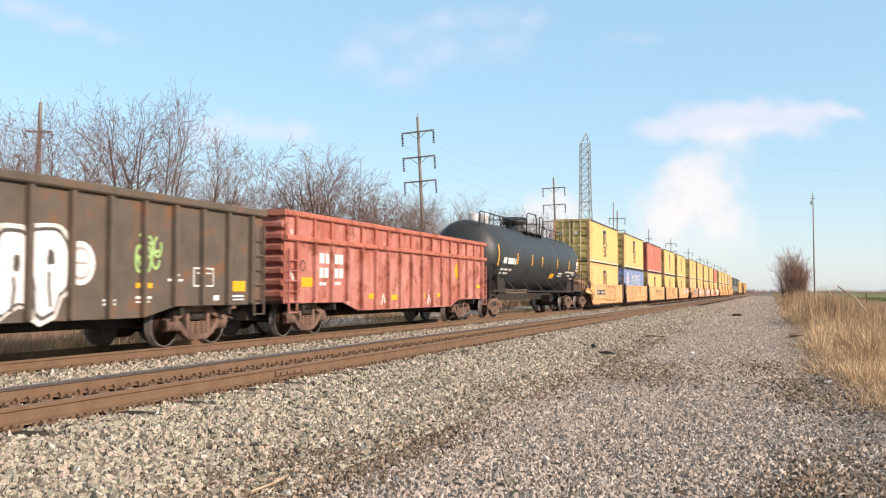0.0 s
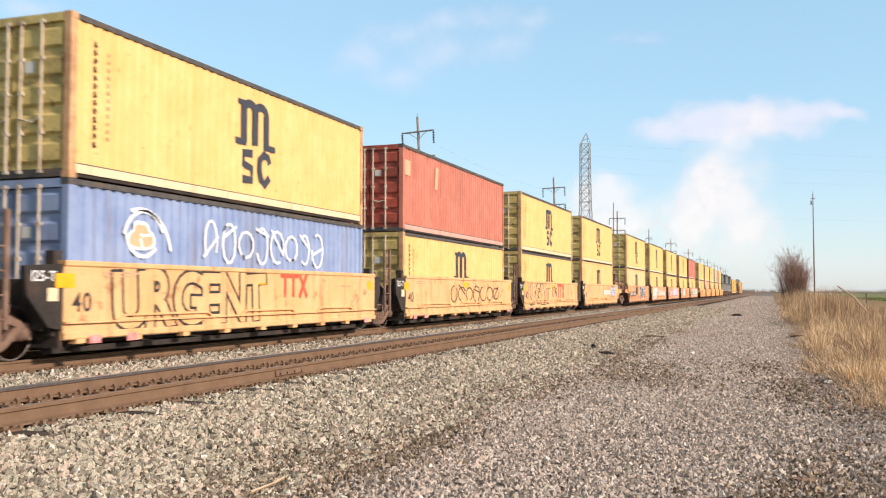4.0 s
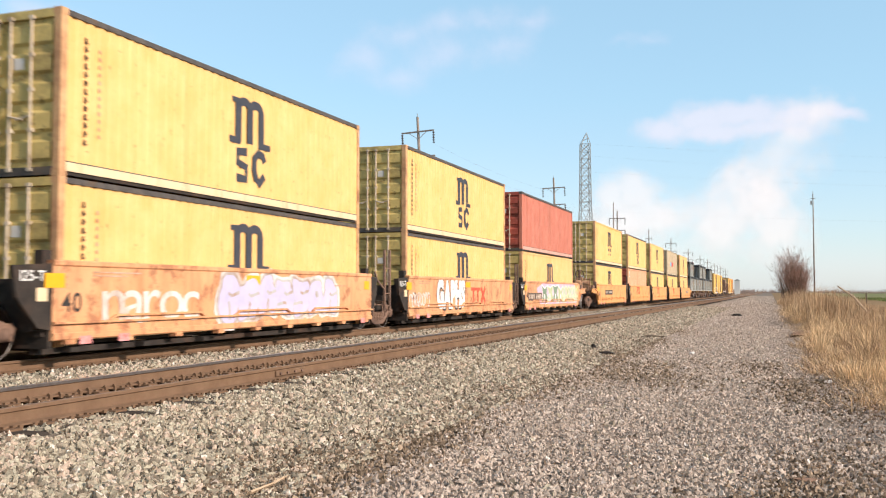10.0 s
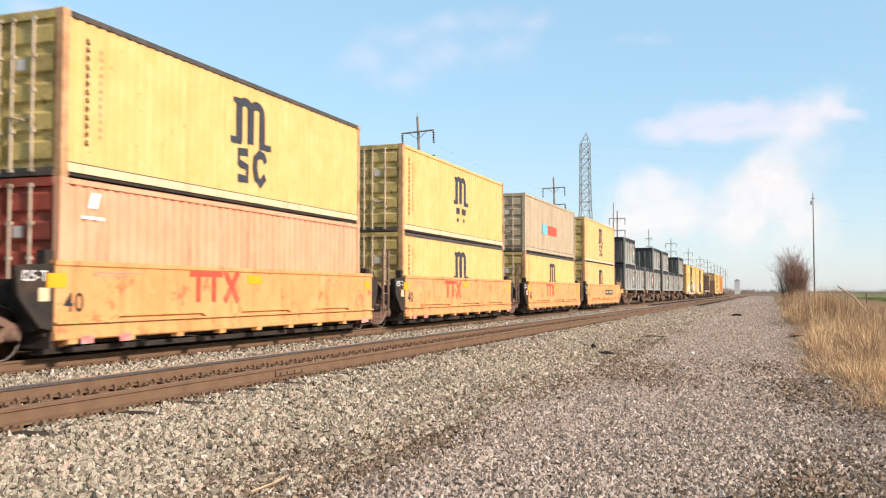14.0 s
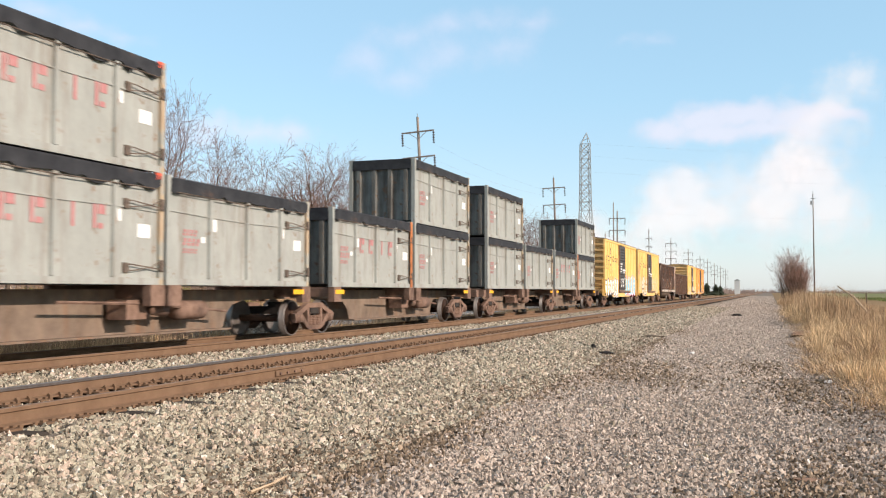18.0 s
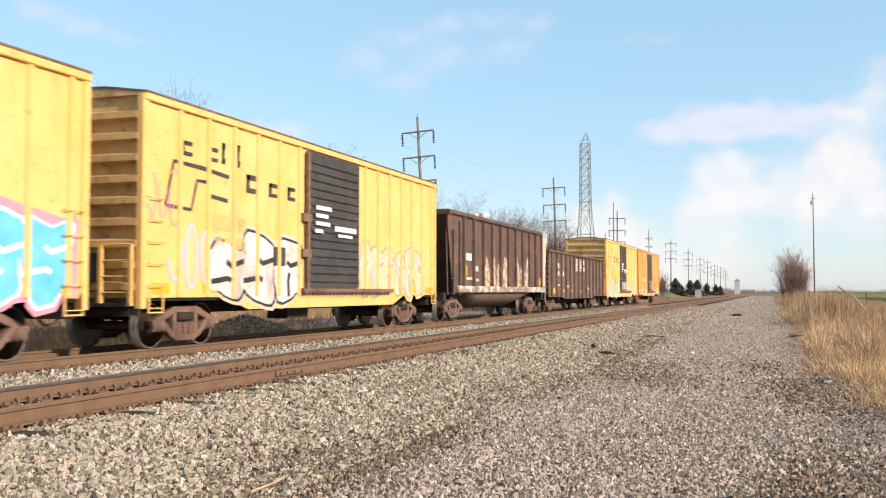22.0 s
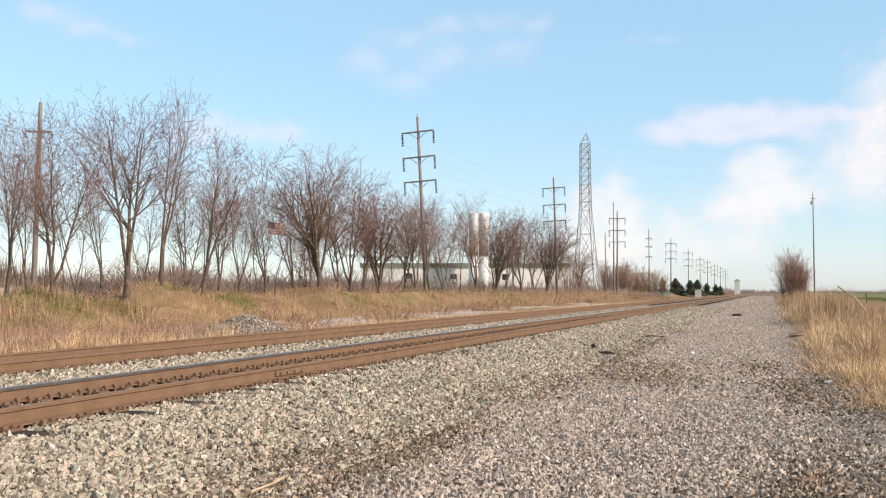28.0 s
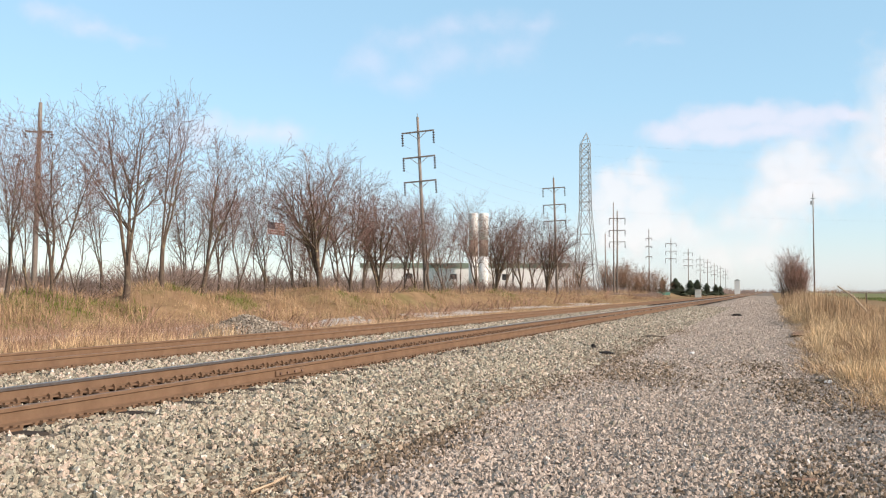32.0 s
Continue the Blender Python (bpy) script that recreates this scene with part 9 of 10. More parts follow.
# ---- far things ----
def factory():
    b = thing("factory_building", "long low white factory with a dull green fascia", "building")
    L, D_, H = 60.6, 20.0, 8.6
    s = Shape()
    s.box(0, L, 0, D_, -0.5, H)
    part("wall", s, M["wallwhite"], b)
    s = Shape()
    s.box(-0.3, L - 4.2, -0.3, D_ + 0.3, H - 0.9, H + 0.3)
    part("fascia", s, M["roofgreen"], b)
    s = Shape()
    s.box(L - 4.19, L + 0.15, -0.15, D_ + 0.15, H - 0.3, H + 0.8)
    part("parapet", s, M["wallwhite"], b)
    s = Shape()
    s.box(0.2, L - 4.4, 0.2, D_ - 0.2, H + 0.3, H + 0.4)
    part("roof", s, M["roofgreen"], b)
    for i, (x, w, z0, z1) in enumerate(((12, 1.8, 4.6, 6.2), (24, 1.8, 4.6, 6.0), (38, 1.8, 4.4, 6.0))):
        s = Shape()
        s.box(x, x + w, -0.06, 0.05, z0, z1)
        part("window", s, M["dark"], b)
    for x in (20, 34, 46):
        s = Shape()
        s.box(x, x + 2.2, 4, 6, H + 0.4, H + 2.0)
        part("roof_unit", s, M["wallwhite"], b)
    b.matrix_basis = pose(-104.0, 230, 0.2, 0, 0, math.degrees(math.atan2(20, 56)))
    return b


factory()
for az in (-17.44, -16.82):
    s = thing("silo", "white storage silo with a brown stained base", "silo", "pair of silos at the factory")
    q = Shape()
    q.round = True
    q.lathe([(0, 1.25), (10.5, 1.25)], (0, 0, 0), axis="z", seg=20)
    part("base", q, M["wallwhite"], s)
    q = Shape()
    q.round = True
    q.lathe([(10.5, 1.24), (14.8, 1.24)], (0, 0, 0), axis="z", seg=20)
    part("stained_band", q, M["silo_band"], s, "rust-brown band")
    q = Shape()
    q.round = True
    q.lathe([(14.8, 1.28), (21.6, 1.28), (21.9, 1.1), (22.0, 0.4)], (0, 0, 0), axis="z", seg=20)
    part("shell", q, M["wallwhite"], s)
    for z in (16.5, 18.2, 19.9):
        q = Shape()
        q.lathe([(z, 1.3), (z + 0.1, 1.3)], (0, 0, 0), axis="z", seg=20)
        part("hoop", q, M["steel"], s)
    s.matrix_basis = pose(246 * math.sin(radians(az)), 246 * math.cos(radians(az)), 0.2)


def flag():
    f = thing("flag", "striped red and white flag with blue corner on a pole", "flag")
    q = Shape()
    q.round = True
    q.tube([(0, 0, -0.5), (0, 0, 9.6)], 0.06, 8, 0.04)
    part("pole", q, M["wallwhite"], f)
    for i in range(9):
        q = Shape()
        v, fa = [], []
        n = 10
        z0, z1 = 7.9 + i * 0.16, 8.06 + i * 0.16
        x_start = 0.05 if i < 4 else 0.95
        for j in range(n + 1):
            u = x_start + (2.2 - x_start) * j / n
            y = 0.12 * math.sin(u * 3.2)
            d = -0.12 * u
            v += [(u, y, z0 + d), (u, y, z1 + d)]
        q.add(v, [(2 * j, 2 * j + 2, 2 * j + 3, 2 * j + 1) for j in range(n)])
        part("stripe", q, M["flag_red"] if i % 2 == 0 else M["flag_white"], f)
    q = Shape()
    v = []
    for j in range(6):
        u = 0.05 + 0.9 * j / 5
        y = 0.12 * math.sin(u * 3.2)
        v += [(u, y, 8.54 - 0.12 * u), (u, y, 9.34 - 0.12 * u)]
    q.add(v, [(2 * j, 2 * j + 2, 2 * j + 3, 2 * j + 1) for j in range(5)])
    part("canton", q, M["logo_navy"], f)
    f.matrix_basis = pose(-55.4, 96.0, 0.4, 0, 0, 48)


flag()


def conifer(seed, h):
    t = thing("conifer", "dark green conifer beside the railway", "tree", "conifers beyond the fence")
    rnd = random.Random(seed)
    q = Shape()
    q.tube([(0, 0, -0.4), (0, 0, h)], 0.16, 6, 0.03)
    part("trunk", q, M["bark"], t)
    q = Shape()
    for i in range(760):
        u = rnd.random() ** 0.8
        z = 0.4 + u * (h - 0.5)
        r = (1 - u ** 1.7) * h * 0.25 * rnd.uniform(0.25, 1.25) * (0.85 + 0.3 * math.sin(u * 9 + 1)) + 0.12
        a = rnd.uniform(0, 6.28)
        w = 0.3 + 0.35 * (1 - u)
        c, s_ = math.cos(a), math.sin(a)
        tip = (c * r, s_ * r, z - 0.25 * r)
        q.add([(c * r * 0.15, s_ * r * 0.15, z + 0.12), (c * r * 0.6 - s_ * w, s_ * r * 0.6 + c * w, z - 0.12), tip, (c * r * 0.6 + s_ * w, s_ * r * 0.6 - c * w, z - 0.12)], [(0, 1, 2), (0, 2, 3)])
    part("needles", q, M["conifer"], t)
    return t


pine = conifer(5, 8.4)
for i, (az, y, sc) in enumerate(((-6.11, 290, 0.66), (-5.35, 295, 0.95), (-5.0, 300, 0.6), (-4.5, 305, 0.86), (-4.1, 310, 0.9), (-3.57, 320, 0.72), (-3.06, 330, 0.66), (-2.8, 350, 0.6))):
    m = Matrix.LocRotScale((y * math.tan(radians(az)), y, 0.2), Euler((0, 0, i * 1.3)), (sc * 1.65, sc * 1.65, sc * 1.02))
    if i:
        copy_thing(pine, m)
    else:
        pine.matrix_basis = m

fence = thing("netting_fence", "green netting fence on posts beside the railway", "fence")
for i in range(9):
    x, y = -27.0, 240 + i * 4.0
    q = Shape()
    q.tube([(x, y, 0), (x, y, 1.5)], 0.06, 6)
    part("post", q, M["steel"], fence)
    if i < 8:
        q = Shape()
        q.box(x - 0.02, x + 0.02, y + 0.06, y + 3.94, 0.15, 1.35)
        part("netting", q, M["netting"], fence)

shed = thing("signal_shed", "small white trackside hut far down the line", "hut")
q = Shape()
q.box(-1.6, 1.6, -1.6, 1.6, -0.2, 8.2)
part("wall", q, M["wallwhite"], shed)
q = Shape()
q.prism([(-1.8, 8.2), (1.8, 8.2), (0, 9.0)], -1.8, 1.8)
part("roof", q, M["steel"], shed)
shed.matrix_basis = pose(-19.0, 590, 0)
box2 = thing("relay_cabinet", "grey metal cabinet beside the track", "cabinet")
q = Shape()
q.box(-0.8, 0.8, -0.6, 0.6, 0, 2.2, 0.03)
part("body", q, M["greybox"], box2)
q = Shape()
q.box(-0.9, 0.9, -0.7, 0.7, 2.2, 2.3)
part("lid", q, M["steel"], box2)
box2.matrix_basis = pose(-19.0, 268, -0.1)


def far_woods(name, label, rows, seed, material):
    """A far line of bare woods: upright tapering sprays of uneven height."""
    r = random.Random(seed)
    q = Shape()
    for x0, y0, x1, y1, n, h in rows:
        for i in range(n):
            u = (i + r.random()) / n
            x, y = x0 + (x1 - x0) * u, y0 + (y1 - y0) * u
            hh = h * (0.75 + 0.5 * noise.noise((x * 0.05, y * 0.05, seed))) * r.uniform(0.55, 1.1) + 0.3
            for k in range(4):
                w = hh * r.uniform(0.012, 0.03)
                a, e = r.uniform(-0.22, 0.22) * hh, r.uniform(0.65, 1.0) * hh
                th = r.uniform(-0.6, 0.6)
                dx, dy = math.cos(th) * w, math.sin(th) * w
                ox = r.uniform(-0.3, 0.3)
                q.add([(x + ox - dx, y - dy, 0), (x + ox + dx, y + dy, 0), (x + ox + a, y, e)], [(0, 1, 2)])
    return tagged(one(name, q, material, label, "woods"), kind="stuff")


far_woods("distant_woods", "low line of bare woods on the horizon", [(-60, 900, 420, 1100, 1500, 5.5), (30, 700, 300, 560, 700, 3), (115, 640, 150, 640, 160, 9), (-500, 900, -60, 900, 1400, 9), (-25, 500, -14, 900, 400, 5)], 51, M["farwood"])
far_woods("distant_woods", "brown scrub behind the bank", [(-75, 48, -85, 230, 4200, 6.0), (-62, 60, -58, 190, 3000, 3.8), (-70, 240, -30, 262, 900, 5), (-37, 110, -33, 230, 1800, 3.0), (-31, 100, -26, 240, 2200, 1.4), (-60, 215, -38, 222, 700, 4.5)], 52, M["farwood"])


# ---- small things on the ground ----
def lump(name, label, category, at, size, material, seed):
    r = random.Random(seed)
    bm = bmesh.new()
    bmesh.ops.create_icosphere(bm, subdivisions=2, radius=1)
    for v in bm.verts:
        k = 1 + 0.35 * noise.noise(v.co * 1.7 + Vector((seed, 0, 0)))
        v.co = Vector((v.co.x * size[0], v.co.y * size[1], v.co.z * size[2])) * k
    me = bpy.data.meshes.new(name)
    bm.to_mesh(me)
    bm.free()
    me.materials.append(material)
    ob = tagged(new(name, me), label, category)
    ob.matrix_basis = pose(*at, 0, 0, r.uniform(-25, 25))
    return ob


lump("rubber_scrap", "black scrap of rubber lying on the gravel", "scrap", (-3.63, 21.9, 0.05), (0.22, 0.1, 0.05), M["rubber"], 1)
lump("rubber_scrap", "small dark scrap standing in the gravel", "scrap", (-4.28, 23.8, 0.07), (0.07, 0.06, 0.1), M["rubber"], 2)
lump("rubber_scrap", "dark scrap far along the path", "scrap", (-2.0, 59.5, 0.06), (0.35, 0.2, 0.1), M["rubber"], 3)
lump("dead_branch", "dark twig lying on the gravel", "branch", (-3.6, 30.6, 0.05), (0.35, 0.05, 0.04), M["bark"], 4)
lump("litter", "white scrap of litter on the path", "litter", (-1.77, 22.8, 0.04), (0.055, 0.04, 0.035), M["white"], 5)
lump("litter", "white scrap of litter at the verge", "litter", (0.85, 16.2, 0.04), (0.075, 0.05, 0.035), M["white"], 6)
lump("leaf_litter", "heap of brown dead leaves at the verge", "leaves", (1.15, 34.0, 0.05), (0.45, 2.2, 0.1), M["brush"], 7)
lump("leaf_litter", "brown dead leaves on the gravel", "leaves", (0.25, 7.85, 0.02), (0.14, 0.06, 0.02), M["brush"], 8)
q = Shape()
for i in range(5):
    o = i * 0.012
    q.tube([(-3.56 + o, 5.88, 0.03 + 0.008 * i), (-3.53 + o * 0.5, 6.2, 0.05 + 0.004 * i), (-3.58 - o, 6.55 - 0.04 * i, 0.05)], 0.012, 4, 0.004)
one("broken_stick", q, M["stick"], "splintered pale stick lying on the ballast", "stick")
q = Shape()
q.tube([(4.2, 46, 0.4), (3.6, 47, 1.25), (3.0, 48.2, 1.75)], 0.06, 6, 0.03)
one("dead_branch", q, M["stick"], "pale dead branch leaning out of the verge grass", "branch")
for i, y in enumerate((50, 64, 80, 98)):
    q = Shape()
    q.tube([(8.6, y, -0.2), (8.62, y, 1.35)], 0.07, 7, 0.06)
    one("fence_post", q, M["bark"], "dark wooden fence post in the verge", "post", "fence posts of the field")


# ---- clouds ----
def cloud_material(name, puffs, seed, cover, soft, tone, strength, scale, ragged, unit):
    """Vapour: a union of soft puffs whose edges are torn by noise. Puffs: (across, up, half width, half height) in degrees; unit: metres a degree."""
    m = bpy.data.materials.new(name)
    m.use_nodes = True
    t = m.node_tree
    t.nodes.clear()

    def node(kind, op=""):
        nd = t.nodes.new(kind)
        if op:
            nd.operation = op
        return nd

    out = node("ShaderNodeOutputMaterial")
    mix = node("ShaderNodeMixShader")
    tr = node("ShaderNodeBsdfTransparent")
    em = node("ShaderNodeEmission")
    co = node("ShaderNodeTexCoord")
    deg = node("ShaderNodeVectorMath", "MULTIPLY")
    deg.inputs[1].default_value = (1 / unit, 0, 1 / unit)
    t.links.new(co.outputs["Object"], deg.inputs[0])
    off = node("ShaderNodeVectorMath", "ADD")
    off.inputs[1].default_value = (seed * 7.3, seed * 3.1, seed * 5.7)
    t.links.new(deg.outputs[0], off.inputs[0])
    warp = node("ShaderNodeTexNoise")      # bends the outlines
    warp.inputs["Scale"].default_value, warp.inputs["Detail"].default_value = scale * 0.9, 3
    t.links.new(off.outputs[0], warp.inputs["Vector"])
    wv = node("ShaderNodeVectorMath", "MULTIPLY_ADD")
    wv.inputs[1].default_value, wv.inputs[2].default_value = (1.5, 0, 1.5), (-0.75, 0, -0.75)
    t.links.new(warp.outputs["Color"], wv.inputs[0])
    bent = node("ShaderNodeVectorMath", "ADD")
    t.links.new(deg.outputs[0], bent.inputs[0])
    t.links.new(wv.outputs[0], bent.inputs[1])
    body = None
    for u, v, a, b in puffs:
        sub = node("ShaderNodeVectorMath", "SUBTRACT")
        sub.inputs[1].default_value = (u, 0, v)
        t.links.new(bent.outputs[0], sub.inputs[0])
        sc = node("ShaderNodeVectorMath", "MULTIPLY")
        sc.inputs[1].default_value = (1 / a, 0, 1 / b)
        t.links.new(sub.outputs[0], sc.inputs[0])
        ln = node("ShaderNodeVectorMath", "LENGTH")
        t.links.new(sc.outputs[0], ln.inputs[0])
        inv = node("ShaderNodeMath", "SUBTRACT")
        inv.inputs[0].default_value = 1.0
        t.links.new(ln.outputs["Value"], inv.inputs[1])
        if body is None:
            body = inv.outputs[0]
        else:
            mx = node("ShaderNodeMath", "SMOOTH_MAX")
            mx.inputs[2].default_value = 0.55
            t.links.new(body, mx.inputs[0])
            t.links.new(inv.outputs[0], mx.inputs[1])
            body = mx.outputs[0]
    no = node("ShaderNodeTexNoise")
    no.inputs["Scale"].default_value, no.inputs["Detail"].default_value, no.inputs["Roughness"].default_value = scale, 8, 0.56
    t.links.new(off.outputs[0], no.inputs["Vector"])
    amp = node("ShaderNodeMath", "MULTIPLY_ADD")
    amp.inputs[1].default_value, amp.inputs[2].default_value = 2.6 * ragged, -1.3 * ragged
    t.links.new(no.outputs[0], amp.inputs[0])
    ad = node("ShaderNodeMath", "ADD")
    t.links.new(amp.outputs[0], ad.inputs[0])
    t.links.new(body, ad.inputs[1])
    rm = node("ShaderNodeMapRange")
    rm.interpolation_type = "SMOOTHSTEP"
    rm.inputs[1].default_value, rm.inputs[2].default_value = -0.25, -0.25 + soft * 1.3
    rm.inputs[3].default_value, rm.inputs[4].default_value = 0.0, cover
    t.links.new(ad.outputs[0], rm.inputs[0])
    # thick vapour is whiter than the thin rim
    ramp = node("ShaderNodeMix")
    ramp.data_type = "RGBA"
    ramp.inputs[6].default_value, ramp.inputs[7].default_value = (*[c * strength for c in tone], 1), (*[min(0.95, c * 1.03 + 0.01) * strength for c in tone], 1)
    thick = node("ShaderNodeMapRange")
    thick.inputs[1].default_value, thick.inputs[2].default_value = 0.2, 1.0
    t.links.new(ad.outputs[0], thick.inputs[0])
    t.links.new(thick.outputs[0], ramp.inputs[0])
    t.links.new(ramp.outputs[2], em.inputs[0])
    t.links.new(rm.outputs[0], mix.inputs[0])
    t.links.new(tr.outputs[0], mix.inputs[1])
    t.links.new(em.outputs[0], mix.inputs[2])
    t.links.new(mix.outputs[0], out.inputs[0])
    return m


def sky_place(az, el, r=3600.0):
    a, e = radians(az), radians(el)
    return Vector((r * math.sin(a) * math.cos(e), r * math.cos(a) * math.cos(e), EYE_Z + r * math.sin(e)))


def cloud(label, puffs, rows, seed, cover, soft, tone, strength=1.0, scale=0.5, ragged=0.6, r=3600.0):
    """A far cloud as a curved sheet of puffs. rows: (seconds, bearing, elevation)."""
    unit = r * radians(1)
    W = 2 * unit * (max(abs(u) + a for u, v, a, b in puffs) * 1.35 + 1.2)
    H = 2 * unit * (max(abs(v) + b for u, v, a, b in puffs) * 1.35 + 1.2)
    n = 12
    v = [((i / n - 0.5) * W, 0.06 * W * (1 - (2 * i / n - 1) ** 2), (j / 6 - 0.5) * H) for j in range(7) for i in range(n + 1)]
    f = [(j * (n + 1) + i, j * (n + 1) + i + 1, (j + 1) * (n + 1) + i + 1, (j + 1) * (n + 1) + i) for j in range(6) for i in range(n)]
    me = bpy.data.meshes.new("cloud")
    me.from_pydata(v, [], f)
    me.polygons.foreach_set("use_smooth", [True] * len(f))
    me.materials.append(cloud_material("cloud vapour", puffs, seed, cover, soft, tone, strength, scale, ragged, unit))
    ob = tagged(new("cloud", me), label, "cloud", kind="structure")
    ob.visible_shadow = False
    out = []
    for t, az, el in rows:
        p = sky_place(az, el, r)
        out.append((t, Matrix.Translation(p) @ Matrix.Rotation(radians(-az), 4, "Z") @ Matrix.Rotation(radians(el), 4, "X")))
    CLOUD_ROWS.append((ob, out))
    return ob


PALE, PINK, STEAM = (0.78, 0.74, 0.86), (0.86, 0.76, 0.83), (0.91, 0.83, 0.815)
cloud("faint pinkish cloud wisp", [(-1.73, 0.28, 2.43, 0.76), (0.35, -0.24, 2.77, 0.83), (2.43, -0.59, 2.08, 0.55)],
      [(0, -41.67, 15.20), (32, -40.52, 15.14)],
      1, 0.41, 1.12, PALE, 1, 0.45, 0.75, 3650)
cloud("thin pale cloud streak", [(-4.85, -0.87, 2.08, 1.39), (-2.08, 0.69, 2.60, 1.04), (0.35, 1.21, 2.43, 1.04), (2.77, 1.66, 2.25, 0.90), (5.20, 1.39, 2.08, 0.76), (-2.77, -1.91, 2.43, 0.97), (0.35, -0.52, 3.46, 1.56), (3.46, 0.00, 2.77, 1.21)],
      [(0, -19.52, 15.00), (32, -19.10, 14.67)],
      2, 0.33, 1.27, PALE, 1, 0.42, 0.8, 3660)
cloud("low pink cloud bank behind bare trees", [(-2.08, 0.10, 2.77, 1.04), (0.35, 0.00, 2.77, 0.97), (2.77, -0.07, 2.08, 0.69), (-2.77, -0.59, 2.08, 0.87)],
      [(0, -30.81, 9.69), (32, -31.54, 9.60)],
      3, 0.41, 1.12, PINK, 1, 0.5, 0.7, 3670)
cloud("small faint cloud wisp", [(-0.69, 0.00, 1.56, 0.49), (1.04, -0.07, 1.39, 0.45)],
      [(0, -7.97, 14.91), (32, -6.70, 14.78)],
      4, 0.18, 1.20, PALE, 1, 0.6, 0.7, 3680)
cloud("bright flat cloud with a sharp upper edge", [(-4.16, -0.10, 1.91, 0.90), (-2.08, 0.49, 2.60, 0.97), (0.35, 0.59, 2.77, 0.83), (3.12, 0.35, 2.60, 0.83), (5.54, 0.35, 1.73, 0.55), (-1.39, -0.35, 3.12, 0.76), (1.73, -0.28, 3.12, 0.83)],
      [(0, -1.71, 9.76), (16, -1.61, 9.69), (32, -1.30, 9.54)],
      5, 0.53, 0.75, PINK, 1.03, 0.5, 0.5, 3600)
cloud("lower part of a rising plume of white steam", [(-1.39, -0.52, 2.60, 2.43), (0.69, 0.69, 2.60, 2.60), (1.73, -1.04, 2.08, 2.08), (-0.35, 1.73, 2.08, 1.56)],
      [(0, -4.44, 4.84), (6, -2.42, 4.46), (9, -1.56, 4.44), (12, -0.84, 4.42), (17, 1.19, 5.56), (19, 1.95, 5.63), (21, 3.29, 5.49), (23, 4.34, 6.23), (28, 6.80, 7.51), (32, 8.20, 8.18)],
      6, 0.66, 0.85, STEAM, 1.0, 0.6, 0.6, 3300)
cloud("upper part of a rising plume of white steam", [(-0.17, -0.87, 2.43, 2.43), (0.69, 0.69, 2.08, 2.08), (2.08, 1.91, 2.08, 1.39), (-1.04, -2.08, 1.73, 2.08)],
      [(0, -4.15, 6.90), (6, -1.73, 7.96), (9, 0.15, 7.97), (12, 0.77, 8.07), (17, 2.01, 9.48), (19, 3.22, 9.78), (21, 4.55, 9.75), (23, 5.15, 10.63), (28, 6.09, 11.66), (32, 6.95, 12.24)],
      11, 0.5, 1.05, STEAM, 1.0, 0.6, 0.7, 3310)
cloud("younger billowing plume of white steam", [(-0.69, 0.69, 1.73, 1.46), (0.69, 0.87, 1.66, 1.39), (0.00, -0.87, 2.43, 1.73), (1.56, -0.69, 1.73, 1.56), (-1.39, -1.04, 1.56, 1.39)],
      [(0, -12.71, 4.01), (3, -10.15, 4.84), (6, -9.30, 5.07), (9, -8.46, 4.98), (12, -7.73, 5.24), (14, -6.96, 5.23), (17, -5.31, 5.09), (19, -5.15, 5.52), (21, -3.13, 6.20), (23, -2.39, 6.18), (28, -0.50, 6.28), (32, 1.20, 6.53)],
      7, 0.58, 0.75, STEAM, 1.02, 0.7, 0.5, 3400)
cloud("broad drifting steam behind the plume", [(-3.12, -0.69, 2.77, 1.73), (-0.35, 0.52, 3.12, 1.91), (2.43, 1.04, 2.77, 1.73), (1.04, -1.04, 3.12, 1.56)],
      [(0, -13.58, 1.26), (6, -10.50, 2.62), (9, -8.81, 3.12), (12, -5.98, 4.43), (14, -4.18, 4.97), (17, -2.25, 5.25), (19, -1.60, 5.99), (21, 0.27, 6.02), (23, 1.80, 6.03), (25, 2.70, 5.83), (28, 3.61, 6.75), (32, 4.78, 6.84)],
      12, 0.38, 1.25, STEAM, 1.0, 0.6, 0.75, 3420)
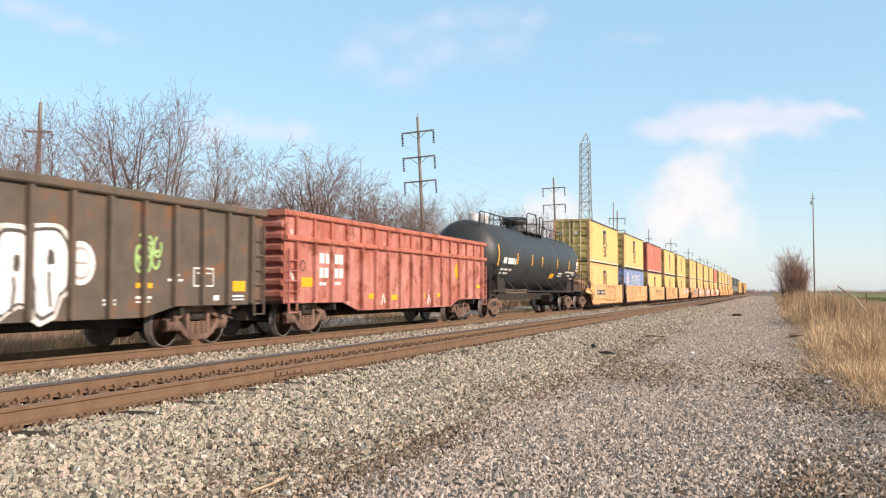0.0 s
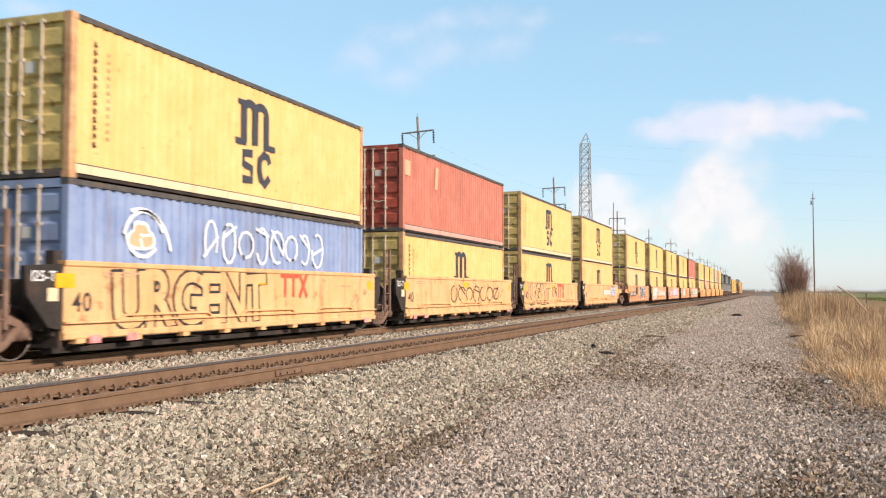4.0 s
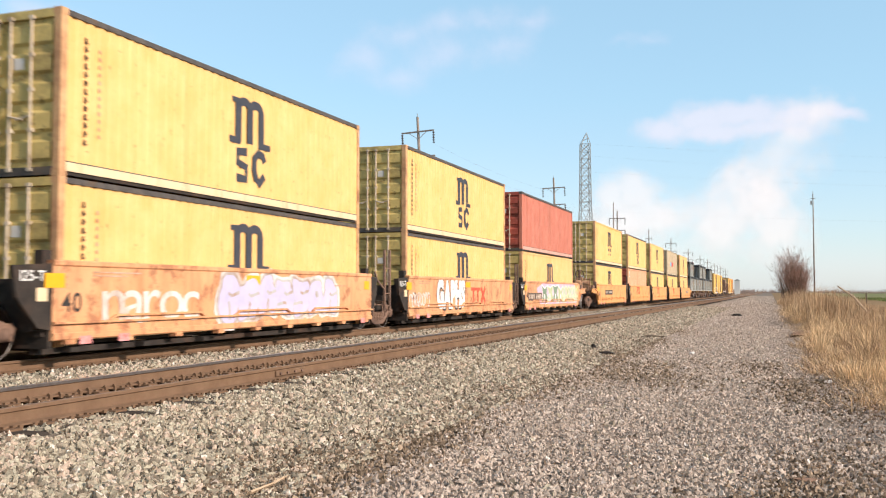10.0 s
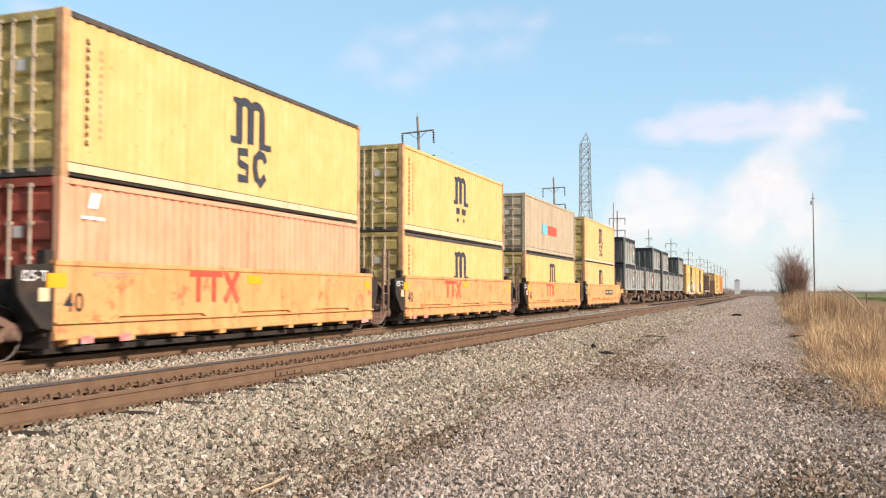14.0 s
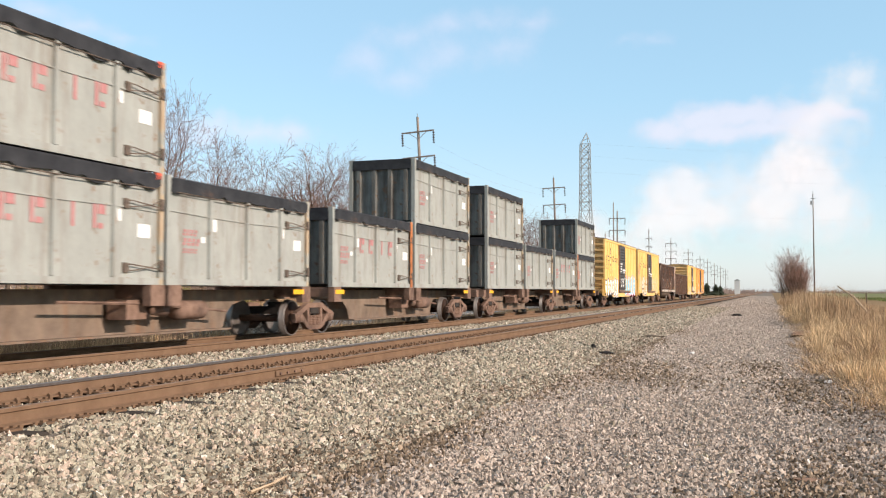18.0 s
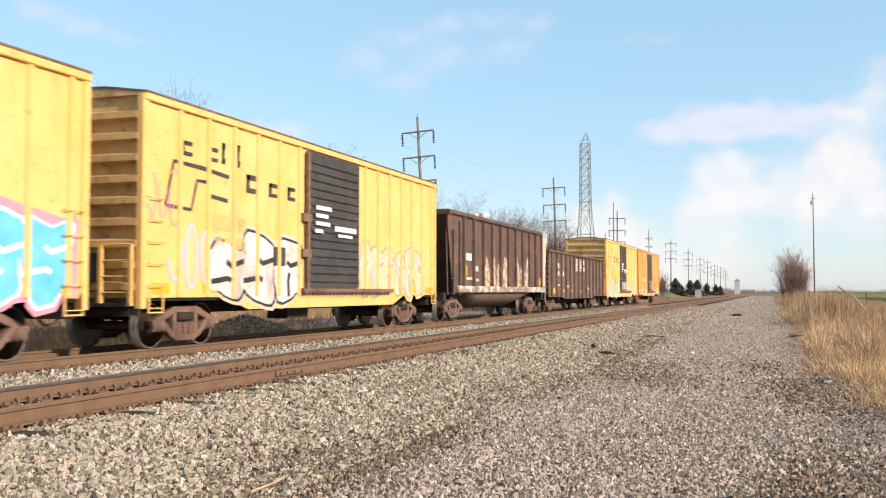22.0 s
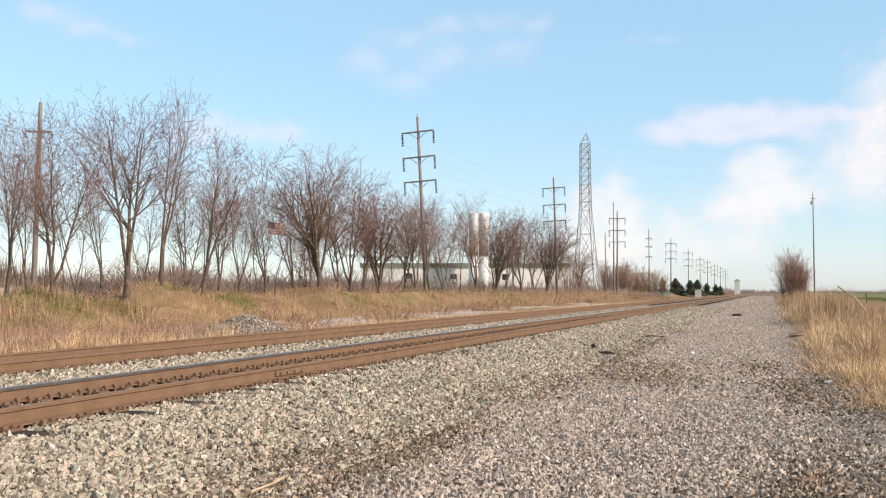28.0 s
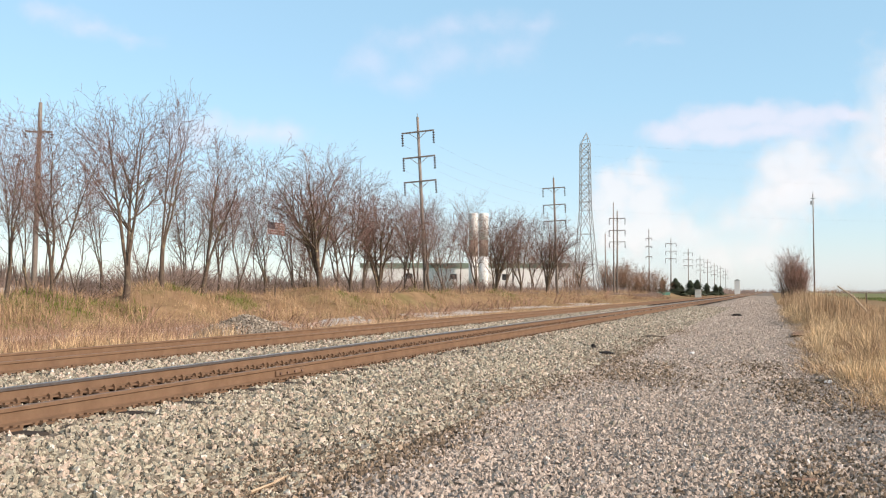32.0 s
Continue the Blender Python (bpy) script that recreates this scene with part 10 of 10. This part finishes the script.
cloud("low white steam cloud behind the pylon", [(0.17, 1.91, 1.46, 1.39), (-1.04, 0.69, 2.08, 1.73), (0.87, 0.17, 1.91, 1.91), (-0.35, -1.39, 3.12, 1.73), (1.73, -1.04, 1.73, 1.73)],
      [(0, -16.69, -0.98), (12, -12.39, 0.05), (17, -11.02, 1.25), (19, -10.17, 2.10), (21, -9.32, 2.61), (25, -9.48, 3.57), (28, -9.21, 4.04), (30, -8.30, 4.71), (32, -7.73, 5.04)],
      8, 0.59, 0.75, STEAM, 1.02, 0.7, 0.5, 3500)
cloud("fresh steam drifting off low over the line", [(-1.73, -0.35, 2.43, 1.91), (0.35, 0.52, 2.60, 1.73), (2.43, 0.00, 2.08, 1.39), (-0.69, -1.39, 2.77, 1.56), (1.73, -1.39, 2.43, 1.21)],
      [(0, -15.31, -1.50), (12, -11.20, -0.12), (17, -9.00, 1.24), (19, -7.15, 2.42), (21, -5.34, 2.74), (25, -4.13, 3.63), (28, -3.28, 4.15), (30, -3.16, 3.94), (32, -2.27, 3.59)],
      10, 0.51, 1.12, STEAM, 1.0, 0.6, 0.6, 3450)
cloud("hazy low cloud on the horizon", [(-12.13, -0.35, 9.01, 1.73), (-3.46, 0.00, 9.01, 2.08), (5.20, -0.35, 9.01, 1.56), (12.13, -0.35, 6.93, 1.39)],
      [(0, -4.05, 1.62), (32, -3.09, 1.61)],
      9, 0.2, 1.65, PALE, 1, 0.2, 0.5, 3900)


# ---- how things move ----
def run(t):
    """Metres that the train has run, counted from its place at 13 s."""
    u = (t - 13.0) / 13.0
    return 16.762 * (t - 13.0) + 10 * (0.8401 * u * u - 0.0143 * u ** 3 - 0.2224 * u ** 4)


def motions():
    for ob, d, z in RIDERS:
        walk(ob, [(t, pose(TRACK_B, d - run(t), RAIL_Z + z)) for t in range(33)])
    steps = [(i / FPS, pose(0, 0, 0, math.degrees(run(i / FPS) / WHEEL_R) % 360.0)) for i in range(0, 32 * FPS + 1)]
    lead = WHEELSETS[0]
    walk(lead, steps)
    for w in WHEELSETS[1:]:
        w.rotation_mode = "QUATERNION"
        keys = w.animation_data_create()
        keys.action = lead.animation_data.action
        keys.action_slot = lead.animation_data.action_slot
    for ob, rows in CLOUD_ROWS:
        walk(ob, rows)


motions()
